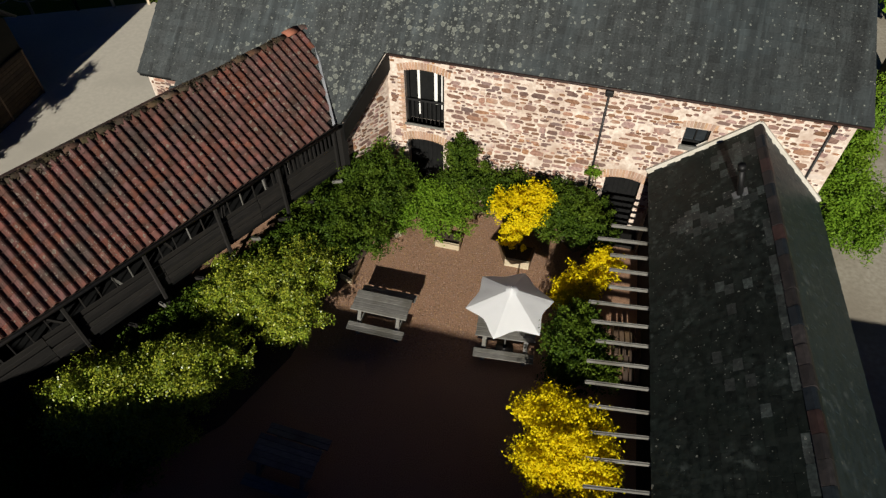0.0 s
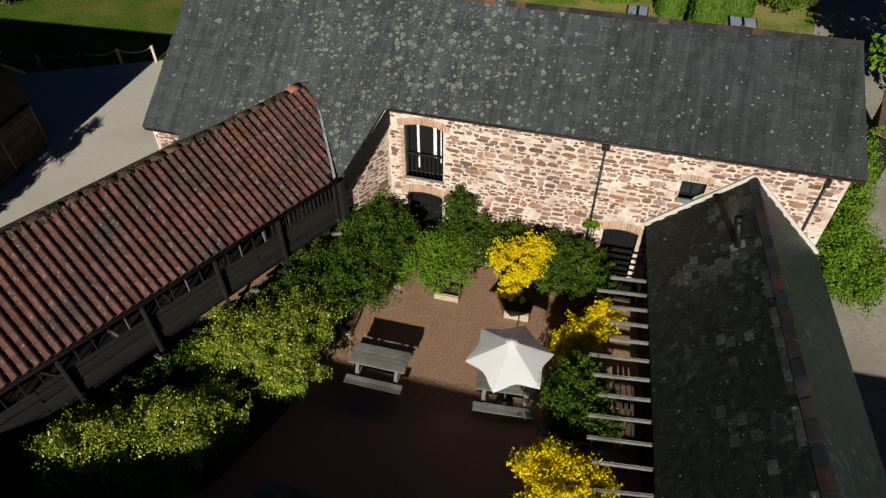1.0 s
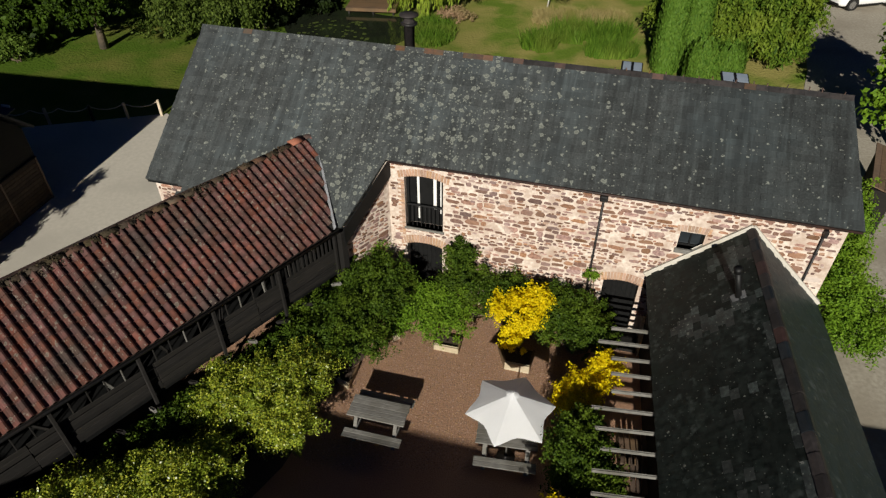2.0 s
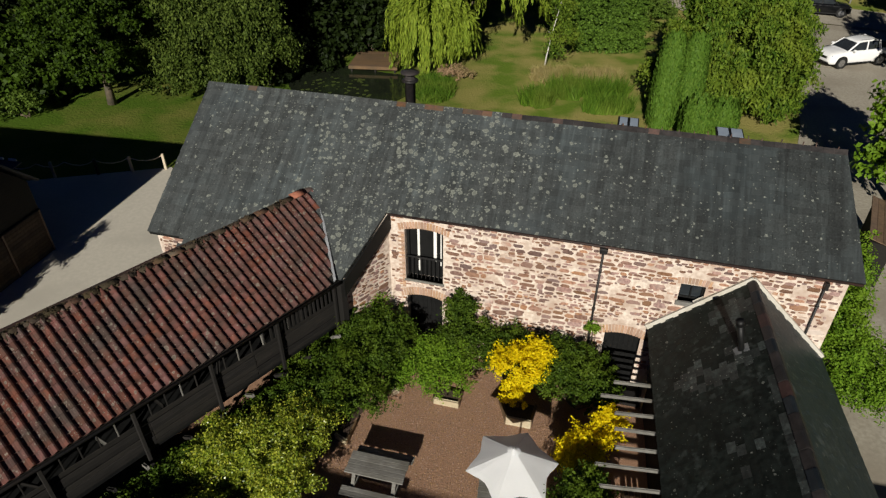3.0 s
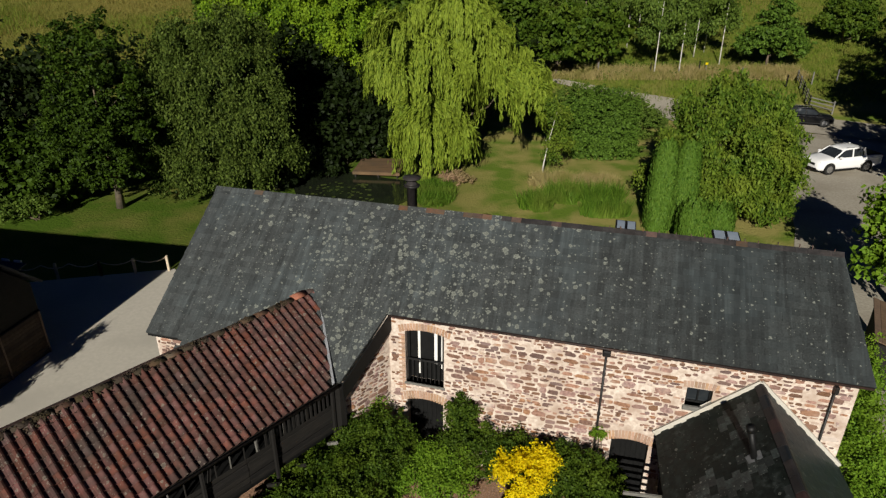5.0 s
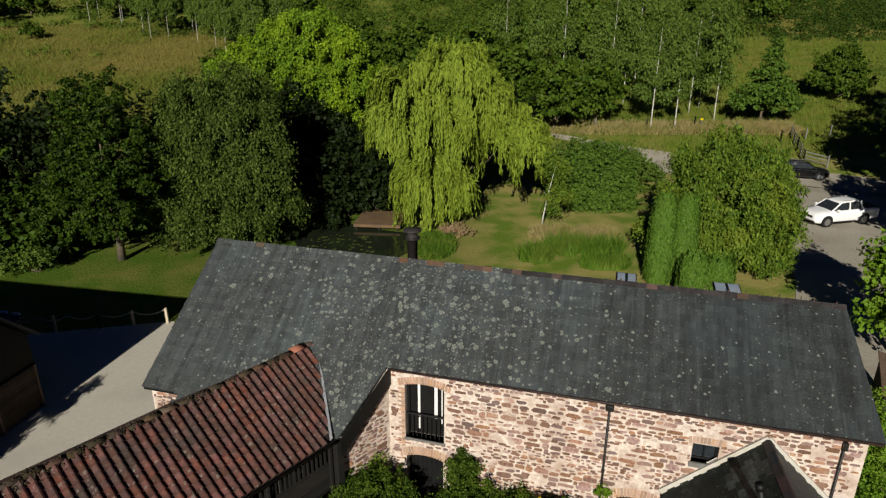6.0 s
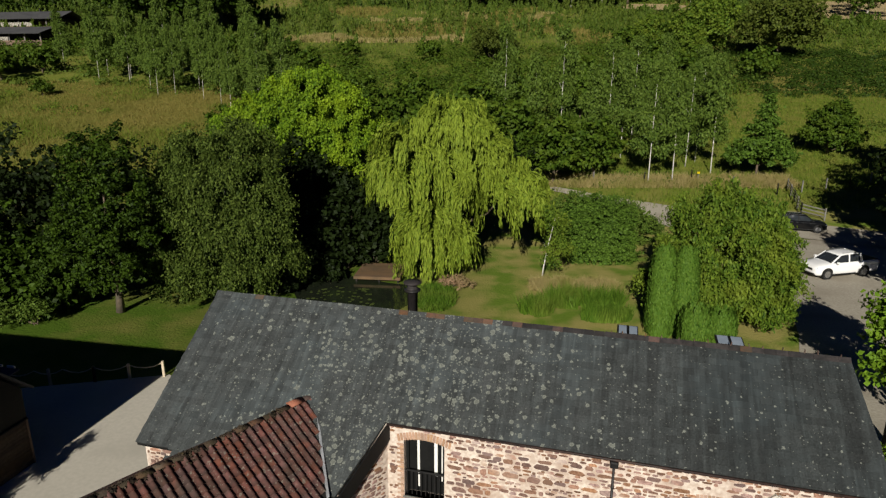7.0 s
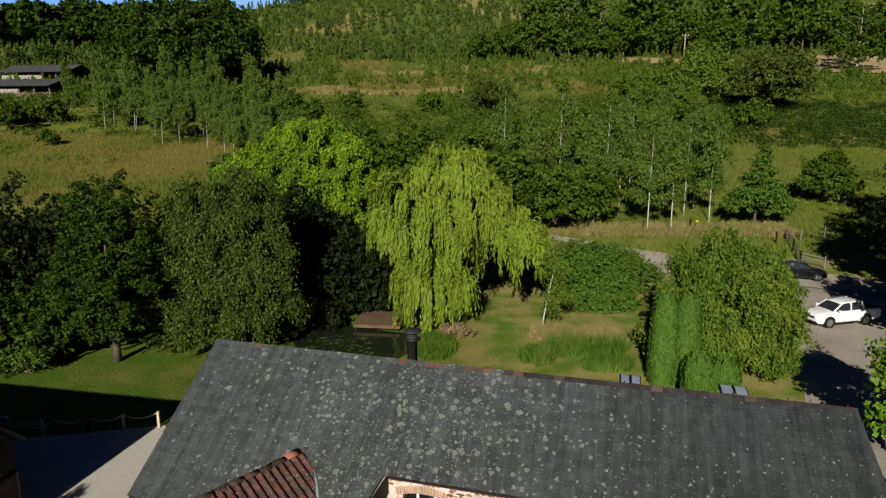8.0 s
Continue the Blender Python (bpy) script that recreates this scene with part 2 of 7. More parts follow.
GLASS = surface("dark_glass", (0.02, 0.024, 0.028), (0.025, 0.03, 0.034), (0.02, 0.022, 0.025), 3.0, 0.5, 0.08, 0.0, spec=0.6)
# pale blue base colour paints the sky's reflection in the glass
SKY_TINT_GLASS = surface("sky_tint_glass", (0.26, 0.31, 0.37), (0.32, 0.37, 0.43), (0.22, 0.27, 0.33), 3.0, 0.5, 0.12, 0.0, spec=0.6)
CAR_WHITE = surface("white_car_paint", (0.80, 0.80, 0.80), (0.83, 0.83, 0.83), (0.78, 0.78, 0.77), 3.0, 0.5, 0.15, 0.0, spec=0.6)
CAR_BLACK = surface("black_car_paint", (0.005, 0.0052, 0.006), (0.007, 0.0074, 0.008), (0.005, 0.005, 0.006), 3.0, 0.5, 0.14, 0.0, spec=0.35)
TYRE = surface("tyre_rubber", (0.02, 0.02, 0.02), (0.03, 0.03, 0.03), (0.025, 0.024, 0.022), 30.0, 3.0, 0.8, 0.2)
ALLOY = surface("alloy", (0.45, 0.45, 0.46), (0.55, 0.55, 0.56), (0.4, 0.4, 0.4), 12.0, 3.0, 0.3, 0.0, metal=0.9)
ROOF_FELT = surface("grey_roof_sheet", (0.05, 0.05, 0.052), (0.08, 0.08, 0.08), (0.045, 0.045, 0.048), 3.0, 0.3, 0.7, 0.1)
WATER = surface("pond_water", (0.012, 0.016, 0.010), (0.018, 0.022, 0.013), (0.02, 0.03, 0.012), 2.0, 0.4, 0.06, 0.04, spec=0.5)
SOIL = surface("dark_soil", (0.05, 0.035, 0.025), (0.08, 0.055, 0.04), (0.06, 0.05, 0.03), 20.0, 1.0, 1.0, 0.8)

STUBBLE = surface("stubble", (0.30, 0.23, 0.115), (0.38, 0.29, 0.15), (0.26, 0.20, 0.10), 2.0, 0.1, 0.95, 0.3)
# the brighter third colour paints sunlit patches on the hedge
LEAF_HEDGE = leafy("hedge_leaf", (0.019, 0.043, 0.004), (0.07, 0.116, 0.01), (0.102, 0.152, 0.012), patch=1.3)
LEAF_OLIVE = leafy("olive_leaf", (0.06, 0.125, 0.01), (0.48, 0.5, 0.05), (0.23, 0.32, 0.025), 0.22, 1.6, 0.5, 0.36)
LEAF_LUSH = leafy("lush_leaf", (0.07, 0.15, 0.0095), (0.145, 0.245, 0.018), (0.155, 0.24, 0.018))
LEAF_GOLD = leafy("golden_leaf", (0.68, 0.53, 0.006), (0.93, 0.79, 0.012), (0.76, 0.62, 0.008), 0.4, 1.5)
LEAF_MAPLE = leafy("maple_leaf", (0.006, 0.015, 0.0015), (0.046, 0.086, 0.007), (0.056, 0.1, 0.008), patch=1.2)
LEAF_BIRCH = leafy("birch_leaf", (0.048, 0.09, 0.013), (0.122, 0.178, 0.027), (0.082, 0.132, 0.018))
LEAF_SILVER = leafy("silver_birch_leaf", (0.013, 0.028, 0.004), (0.122, 0.168, 0.03), (0.046, 0.074, 0.01), patch=0.9, gloss=0.08, rough=0.6)
LEAF_LIME = leafy("lime_leaf", (0.054, 0.116, 0.007), (0.182, 0.29, 0.014), (0.25, 0.352, 0.015), patch=0.3)
LEAF_WILLOW = leafy("willow_leaf", (0.115, 0.178, 0.016), (0.24, 0.305, 0.032), (0.195, 0.258, 0.026), patch=0.3)
LEAF_HAZEL = leafy("hazel_leaf", (0.034, 0.078, 0.007), (0.132, 0.2, 0.02), (0.165, 0.21, 0.022))
LEAF_CYPRESS = leafy("cypress_leaf", (0.05, 0.115, 0.013), (0.11, 0.188, 0.023), (0.078, 0.152, 0.017), 0.15)
LEAF_LAUREL = leafy("laurel_leaf", (0.028, 0.062, 0.007), (0.116, 0.2, 0.025), (0.08, 0.145, 0.017))
LEAF_OAK = leafy("oak_leaf", (0.026, 0.056, 0.005), (0.075, 0.128, 0.011), (0.09, 0.13, 0.012))
LEAF_RUSSET = leafy("russet_leaf", (0.042, 0.066, 0.009), (0.098, 0.124, 0.018), (0.074, 0.09, 0.014))
LEAF_BRACKEN = leafy("bracken_frond", (0.018, 0.040, 0.004), (0.042, 0.078, 0.008), (0.030, 0.055, 0.006))
LEAF_PLANT = leafy("plantation_leaf", (0.03, 0.06, 0.008), (0.068, 0.108, 0.014), (0.082, 0.108, 0.016), patch=0.02)
# near-black leaves: the shade under the trees is put into the colour
LEAF_SHADE = leafy("shaded_leaf", (0.00792, 0.0152, 0.0033), (0.0165, 0.028, 0.00495), (0.0132, 0.0231, 0.00396))
LEAF_SCRUB = leafy("scrub_leaf", (0.052, 0.095, 0.012), (0.108, 0.158, 0.02), (0.098, 0.13, 0.019), 0.3, 0.03)
GRASS = leafy("grass_blade", (0.0833, 0.144, 0.0142), (0.167, 0.219, 0.0256), (0.227, 0.212, 0.0511), 0.3)
REED = leafy("reed_blade", (0.052, 0.12, 0.01), (0.13, 0.225, 0.022), (0.165, 0.225, 0.034), 0.3)
FADED = leafy("faded_flower", (0.26, 0.16, 0.10), (0.36, 0.24, 0.15), (0.20, 0.19, 0.06), 0.2, 0.5)
HAY = leafy("bleached_grass_blade", (0.30, 0.25, 0.095), (0.40, 0.33, 0.15), (0.22, 0.22, 0.05), 0.3, 0.4)
STRAW = leafy("dry_grass_blade", (0.165, 0.145, 0.034), (0.265, 0.218, 0.062), (0.12, 0.14, 0.024), 0.3, 0.09)
LILY = leafy("lily_pad", (0.045, 0.066, 0.015), (0.08, 0.105, 0.027), (0.058, 0.08, 0.019), 0.1)


def ground_material():
    """Mown lawn near the houses, rough pasture and dry meadow up the hill."""
    m, n, l, p = nodes_of("grassland")
    where = n.new("ShaderNodeNewGeometry").outputs["Position"]
    xyz = n.new("ShaderNodeSeparateXYZ")
    l.new(where, xyz.inputs[0])
    fine, mid, big = noisy(n, l, where, 6.0, 6.0), noisy(n, l, where, 0.35, 5.0), noisy(n, l, where, 0.022, 5.0)
    lawn = mixed(n, l, fine, (0.044, 0.090, 0.007), (0.080, 0.132, 0.012))
    lawn = mixed(n, l, ramp(n, l, mid, 0.42, 0.68, 0, 0.55), lawn, (0.19, 0.165, 0.045))
    east = mixed(n, l, ramp(n, l, mid, 0.38, 0.60, 0.08, 0.85), mixed(n, l, 1.0, lawn, (1.6, 1.55, 1.6), "MULTIPLY"), (0.30, 0.26, 0.085))
    lawn = mixed(n, l, ramp(n, l, xyz.outputs[0], -4, 4), lawn, east)
    rough = mixed(n, l, fine, (0.088, 0.125, 0.014), (0.165, 0.188, 0.030))
    rough = mixed(n, l, ramp(n, l, mid, 0.45, 0.7, 0, 0.7), rough, (0.190, 0.190, 0.042))
    rough = mixed(n, l, ramp(n, l, big, 0.54, 0.64, 0, 0.7), rough, (0.195, 0.165, 0.042))
    high = mixed(n, l, mid, (0.066, 0.105, 0.015), (0.115, 0.135, 0.028))
    high = mixed(n, l, ramp(n, l, big, 0.55, 0.64, 0, 0.8), high, (0.26, 0.21, 0.075))
    rough = mixed(n, l, ramp(n, l, xyz.outputs[1], 170, 200), rough, high)
    col = mixed(n, l, ramp(n, l, xyz.outputs[1], 58, 76), lawn, rough)
    l.new(col, p.inputs["Base Color"])
    p.inputs["Roughness"].default_value, p.inputs["Specular IOR Level"].default_value = 0.95, 0.1
    b = n.new("ShaderNodeBump")
    b.inputs["Strength"].default_value, b.inputs["Distance"].default_value = 0.8, 0.08
    l.new(fine, b.inputs["Height"])
    l.new(b.outputs[0], p.inputs["Normal"])
    return m


GRASSLAND = ground_material()


# ---------------------------------------------------------------- building blocks
def finish(name, bm, material, smooth=False):
    bmesh.ops.recalc_face_normals(bm, faces=bm.faces[:])
    me = bpy.data.meshes.new(name)
    bm.to_mesh(me)
    bm.free()
    me.materials.append(material)
    if smooth:
        me.polygons.foreach_set("use_smooth", [True] * len(me.polygons))
    return me


def part(name, bm, material, parent, label="", smooth=False, at=None):
    me = bm if isinstance(bm, bpy.types.Mesh) else finish(name, bm, material, smooth)
    ob = new(name, me)
    ob.parent = parent
    if at is not None:
        ob.matrix_basis = at
    return tagged(ob, label)


def thing(name, label, category, at=None, group="", kind=""):
    ob = new(name)
    ob.empty_display_size = 0.2
    if at is not None:
        ob.matrix_basis = at
    return tagged(ob, label, category, group, kind)


def box(bm, x0, x1, y0, y1, z0, z1, bevel=0.0, m=None):
    made = bmesh.ops.create_cube(bm, size=1.0)["verts"]
    for v in made:
        v.co = Vector((x0 + (v.co.x + 0.5) * (x1 - x0), y0 + (v.co.y + 0.5) * (y1 - y0), z0 + (v.co.z + 0.5) * (z1 - z0)))
        if m is not None:
            v.co = m @ v.co
    if bevel:
        edges = list({e for v in made for e in v.link_edges})
        bmesh.ops.bevel(bm, geom=edges, offset=bevel, segments=1, affect="EDGES", profile=0.5)
    return bm


def boxed(*a, **k):
    return box(bmesh.new(), *a, **k)


def beam(bm, a, b, w, h, bevel=0.0, up=(0, 0, 1)):
    """A timber from a to b, w wide and h high."""
    a, b = Vector(a), Vector(b)
    y = (b - a).normalized()
    x = y.cross(Vector(up))
    x = x.normalized() if x.length > 1e-4 else Vector((1, 0, 0))
    z = x.cross(y)
    m = Matrix((x, y, z)).transposed().to_4x4()
    m.translation = a
    return box(bm, -w / 2, w / 2, 0, (b - a).length, -h / 2, h / 2, bevel, m)


def tube(bm, pts, radii, seg=8, cap=True):
    """A round bar along points with a radius at each."""
    pts = [Vector(p) for p in pts]
    rings = []
    for i, p in enumerate(pts):
        d = (pts[min(i + 1, len(pts) - 1)] - pts[max(i - 1, 0)]).normalized()
        x = d.orthogonal().normalized() if abs(d.z) > 0.95 else d.cross(Vector((0, 0, 1))).normalized()
        if abs(d.z) > 0.95:
            x = (Vector((1, 0, 0)) - d * d.x).normalized()
        y = d.cross(x)
        r = radii[i] if hasattr(radii, "__len__") else radii
        rings.append([bm.verts.new(p + (x * math.cos(2 * math.pi * k / seg) + y * math.sin(2 * math.pi * k / seg)) * r) for k in range(seg)])
    for a, b in zip(rings, rings[1:]):
        for k in range(seg):
            bm.faces.new((a[k], a[(k + 1) % seg], b[(k + 1) % seg], b[k]))
    if cap:
        bm.faces.new(rings[0][::-1])
        bm.faces.new(rings[-1])
    return bm


def lathe(bm, profile, seg=20, centre=(0, 0)):
    """A turned shape from (radius, height) pairs."""
    rings = [[bm.verts.new((centre[0] + r * math.cos(2 * math.pi * k / seg), centre[1] + r * math.sin(2 * math.pi * k / seg), z)) for k in range(seg)]
             for r, z in profile]
    for a, b in zip(rings, rings[1:]):
        for k in range(seg):
            bm.faces.new((a[k], a[(k + 1) % seg], b[(k + 1) % seg], b[k]))
    bm.faces.new(rings[0][::-1])
    bm.faces.new(rings[-1])
    return bm


def slab(pts, z0, z1):
    """A flat slab with the outline pts."""
    bm = bmesh.new()
    lo, hi = [bm.verts.new((x, y, z0)) for x, y in pts], [bm.verts.new((x, y, z1)) for x, y in pts]
    bm.faces.new(lo[::-1])
    bm.faces.new(hi)
    for i in range(len(pts)):
        j = (i + 1) % len(pts)
        bm.faces.new((lo[i], lo[j], hi[j], hi[i]))
    return bm


def solid(quad, thick, down=None):
    """A plate of some thickness under four or more points in space."""
    bm = bmesh.new()
    q = [Vector(p) for p in quad]
    nrm = (q[1] - q[0]).cross(q[2] - q[0]).normalized() if down is None else Vector(down)
    hi, lo = [bm.verts.new(p) for p in q], [bm.verts.new(p - nrm * thick) for p in q]
    bm.faces.new(hi)
    bm.faces.new(lo[::-1])
    for i in range(len(q)):
        j = (i + 1) % len(q)
        bm.faces.new((hi[j], hi[i], lo[i], lo[j]))
    return bm


def mesh_from(name, verts, faces, material, smooth=False):
    """A mesh from arrays: verts (n, 3) and faces of one size (m, k)."""
    me = bpy.data.meshes.new(name)
    verts, faces = np.asarray(verts, np.float32), np.asarray(faces, np.int32)
    k = faces.shape[1]
    me.vertices.add(len(verts))
    me.vertices.foreach_set("co", verts.ravel())
    me.loops.add(faces.size)
    me.loops.foreach_set("vertex_index", faces.ravel())
    me.polygons.add(len(faces))
    me.polygons.foreach_set("loop_start", np.arange(0, faces.size, k, dtype=np.int32))
    me.polygons.foreach_set("loop_total", np.full(len(faces), k, np.int32))
    if smooth:
        me.polygons.foreach_set("use_smooth", np.ones(len(faces), bool))
    me.update(calc_edges=True)
    me.materials.append(material)
    return me


RNG = np.random.default_rng(7)


def unit(v):
    return v / np.maximum(np.linalg.norm(v, axis=1, keepdims=True), 1e-6)


def leaf_mesh(name, P, N, size, material, long=1.5, spread=0.35):
    """One folded diamond for each leaf, at P and facing about N."""
    n = len(P)
    N = unit(N)
    T = unit(np.cross(N, RNG.normal(size=(n, 3))))
    B = np.cross(N, T)
    s = (size * RNG.uniform(1 - spread, 1 + spread, n))[:, None]
    a, b = T * s * long * 0.5, B * s * 0.5
    lift = N * s * 0.12
    V = np.stack([P - a, P - b + lift, P + a, P + b + lift], 1).reshape(-1, 3)
    return mesh_from(name, V, np.arange(4 * n).reshape(n, 4), material)


def crown_points(blobs, clumps, per, clump_r, shell=0.62, flat=0.75):
    """Leaf places and facings: clumps over and within rounded masses, with gaps between."""
    vol = np.array([b[3] * b[4] * b[5] for b in blobs]) ** 0.67
    which = RNG.choice(len(blobs), clumps, p=vol / vol.sum())
    B = np.array(blobs)[which]
    d = unit(RNG.normal(size=(clumps, 3)))
    d[:, 2] = np.where(d[:, 2] < -0.35, -d[:, 2] * 0.6, d[:, 2])
    r = shell + (1.06 - shell) * RNG.random(clumps) ** 0.6
    r = np.where(RNG.random(clumps) < 0.07, r * RNG.uniform(1.06, 1.26, clumps), r)
    C = B[:, :3] + d * r[:, None] * B[:, 3:6]
    cr = clump_r * RNG.uniform(0.5, 1.6, clumps)
    axis = unit(d * 0.7 + RNG.normal(size=(clumps, 3)) * 0.55 + np.array([0, 0, 0.15]))
    k = np.repeat(np.arange(clumps), per)
    e = unit(RNG.normal(size=(len(k), 3))) * (RNG.random(len(k)) ** 0.45)[:, None]
    along = np.sum(e * axis[k], 1, keepdims=True)
    e = e * 0.72 + axis[k] * along * 0.95
    P = C[k] + e * cr[k][:, None] * np.array([1, 1, flat])
    Nn = e * 0.3 + d[k] * 0.45 + np.array([0, 0, 0.3]) + RNG.normal(size=(len(k), 3)) * 0.85
    return P, Nn


def trunk_mesh(height, r, lean=(0, 0), limbs=6, reach=2.0, start=0.35, material=None, seg=8, rise=0.7):
    """A tapered trunk and its limbs, a mesh each."""
    bm = bmesh.new()
    n = 6
    pts = [(lean[0] * (i / n) ** 1.3 + random.uniform(-0.04, 0.04) * r * 6 * (i > 0), lean[1] * (i / n) ** 1.3 + random.uniform(-0.04, 0.04) * r * 6 * (i > 0), height * i / n) for i in range(n + 1)]
    tube(bm, pts, [r * (1.25 if i == 0 else 1) * (1 - 0.85 * i / n) for i in range(n + 1)], seg)
    out = [finish("trunk", bm, material or BARK, True)]
    for i in range(limbs):
        f = start + (0.95 - start) * i / max(limbs - 1, 1)
        j = min(int(f * n), n - 1)
        p = Vector(pts[j]).lerp(Vector(pts[j + 1]), f * n - j)
        a = i * 2.4 + random.uniform(-0.4, 0.4)
        w = reach * (1.1 - 0.6 * f)
        q = [p + Vector((math.cos(a) * w * s, math.sin(a) * w * s, rise * w * s ** 1.4 + random.uniform(-0.1, 0.1) * w * (s > 0))) for s in (0, 0.35, 0.7, 1)]
        bm = bmesh.new()
        tube(bm, q, [r * 0.42 * (1 - f * 0.6) * g for g in (1, 0.7, 0.45, 0.15)], 6)
        out.append(finish("limb", bm, material or BARK, True))
    return out


def tree(name, label, category, x, y, z, wood, crown, group="", kind=""):
    t = thing(name, label, category, pose(x, y, z), group, kind)
    part("trunk", wood[0], None, t)
    for limb in wood[1:]:
        part("limb", limb, None, t)
    part("crown", crown, None, t)
    return t


def pieces(name, made, near, parent, label="", limit=300):
    """Pieces as (mesh, matrix): those with near(place) first, up to the limit, are parts of their own; the rest is joined."""
    made.sort(key=lambda p: near(p[1].translation))
    for me, m in made[:limit]:
        part(name, me, None, parent, "", at=m)
    rest = made[limit:]
    if rest:
        V, F, base = [], [], 0
        cache = {}
        for me, m in rest:
            if me.name not in cache:
                co = np.empty(len(me.vertices) * 3)
                me.vertices.foreach_get("co", co)
                cache[me.name] = (co.reshape(-1, 3), [tuple(p.vertices) for p in me.polygons])
            co, fs = cache[me.name]
            R = np.array(m)
            V.append(co @ R[:3, :3].T + R[:3, 3])
            F.extend([tuple(i + base for i in f) for f in fs])
            base += len(co)
        me = bpy.data.meshes.new(name + "s")
        me.from_pydata(np.concatenate(V).tolist(), [], F)
        me.materials.append(rest[0][0].materials[0])
        ob = part(name + "s", me, None, parent, label)
        ob["kind"] = "stuff"


# ---------------------------------------------------------------- ground
def lie(x, y):
    """Height of the land: level round the farm, then a hillside."""
    a = max(0.0, y - 56)
    z = 0.16 * (math.sqrt(a * a + 64) - 8)
    if y > 150:
        z += 0.0004 * (min(y, 470) - 150) ** 2
    if y > 470:
        z += -0.16 * (y - 470) + 12 * (1 - math.exp(-(y - 470) / 200))
    if x < -60 and y > 250:
        z -= 13.0 * min(1, (-60 - x) / 80) * min(1, (y - 250) / 180)
    if y > 90:
        z += 4.0 * min(1, (y - 90) / 150) * noise.noise(Vector((x * 0.006, y * 0.006, 0.3)))
    return z


def build_ground():
    xs = [-1400, -1000, -700, -500, -400] + [-330 + 11 * i for i in range(61)] + [400, 500, 700, 1000, 1400]
    ys = [-900, -500, -250, -120, -60, -30, 0, 20, 40, 50] + [56 + 6 * i for i in range(18)] + [164 + 12 * i for i in range(30)] + [540, 620, 760, 1000, 1500, 2200]
    V = [(x, y, lie(x, y) - 0.03) for y in ys for x in xs]
    w = len(xs)
    F = [(j * w + i, j * w + i + 1, (j + 1) * w + i + 1, (j + 1) * w + i) for j in range(len(ys) - 1) for i in range(w - 1)]
    ob = new("ground", mesh_from("ground", V, F, GRASSLAND, True))
    tagged(ob, "green lawn rising into rough pasture and dry meadow", "ground", kind="structure")


build_ground()


def flat(name, pts, z, material, label, category):
    ob = new(name, finish(name, slab(pts, z - 0.3, z), material))
    return tagged(ob, label, category, kind="structure")


flat("courtyard", [(-26, -12), (8, -12), (7, 14.6), (4.2, 14.8), (-1.5, 16.3), (-4.0, 17.0), (-8.0, 16.5), (-24, -1.5)], 0.0, GRAVEL, "reddish-brown gravel courtyard, half in shade", "gravel")
flat("yard", [(-40, 12.5), (-17, 8.5), (-9.4, 15.6), (-5.5, 17.3), (-8.5, 18.6), (-11.5, 26.5), (-14.0, 29.3), (-22.5, 27.4), (-40, 26)], 0.0, CONCRETE, "pale concrete yard beside the barn", "pavement")
flat("lane", [(8.5, -30), (16.5, -30), (16.5, 4), (17.0, 14), (22.0, 24), (27.0, 33), (38.0, 41), (47.0, 47), (50, 55), (40, 58.5), (31, 58.5), (25.5, 58.5),
              (27.0, 52.0), (24.6, 43.0), (21.0, 34.5), (17.0, 27.0), (12.5, 18), (11.0, 8.0)],
     0.0, LANE, "pale grit drive beside the barn", "road")


def ribbon(name, line, z, material, label, category):
    """A track laid over the land: (x, y, width) along its middle."""
    V, F = [], []
    for i, (x, y, w) in enumerate(line):
        a, b = line[max(i - 1, 0)], line[min(i + 1, len(line) - 1)]
        d = Vector((b[0] - a[0], b[1] - a[1])).normalized()
        for s in (-0.5, -0.25, 0, 0.25, 0.5):
            px, py = x - d.y * w * s, y + d.x * w * s
            V.append((px, py, max(lie(px, py), 0) + z))
    for i in range(len(line) - 1):
        for k in range(4):
            F.append((i * 5 + k, i * 5 + k + 1, i * 5 + k + 6, i * 5 + k + 5))
    me = mesh_from(name, V, F, material, True)
    ob = new(name, me)
    return tagged(ob, label, category, kind="structure")


ribbon("path", [(33, 57.0, 6), (29.5, 58.6, 7), (26.0, 61.2, 7.5), (23.2, 64.2, 6.5), (21.2, 66.4, 4.4), (19.4, 68.0, 2.8), (16.5, 70.3, 1.9), (12.6, 72.9, 1.5), (8, 74.6, 1.4), (3, 75.5, 1.4)], 0.10, LANE,
       "pale grit path curving up to the wood", "path")

ribbon("forecourt", [(42, 55.5, 6), (38, 57.6, 6), (34.5, 59.2, 5.5), (31.5, 60.2, 5.5), (28.8, 61, 7)], 0.088, LANE,
       "pale grit parking place at the head of the drive", "road")

# ---------------------------------------------------------------- the stone barn
BARN = pose(4.078, 14.60, 0, 0, 0, -15.607)      # local x along the wall, y into the house
A0, A1, CORNER, PITCH, EAVE, DEEP = -13.45, 6.62, -5.93, 0.681, 5.28, 3.10
VERGE, VERGE_TOP = 6.95, 6.50                    # the east verge runs askew from eave to ridge


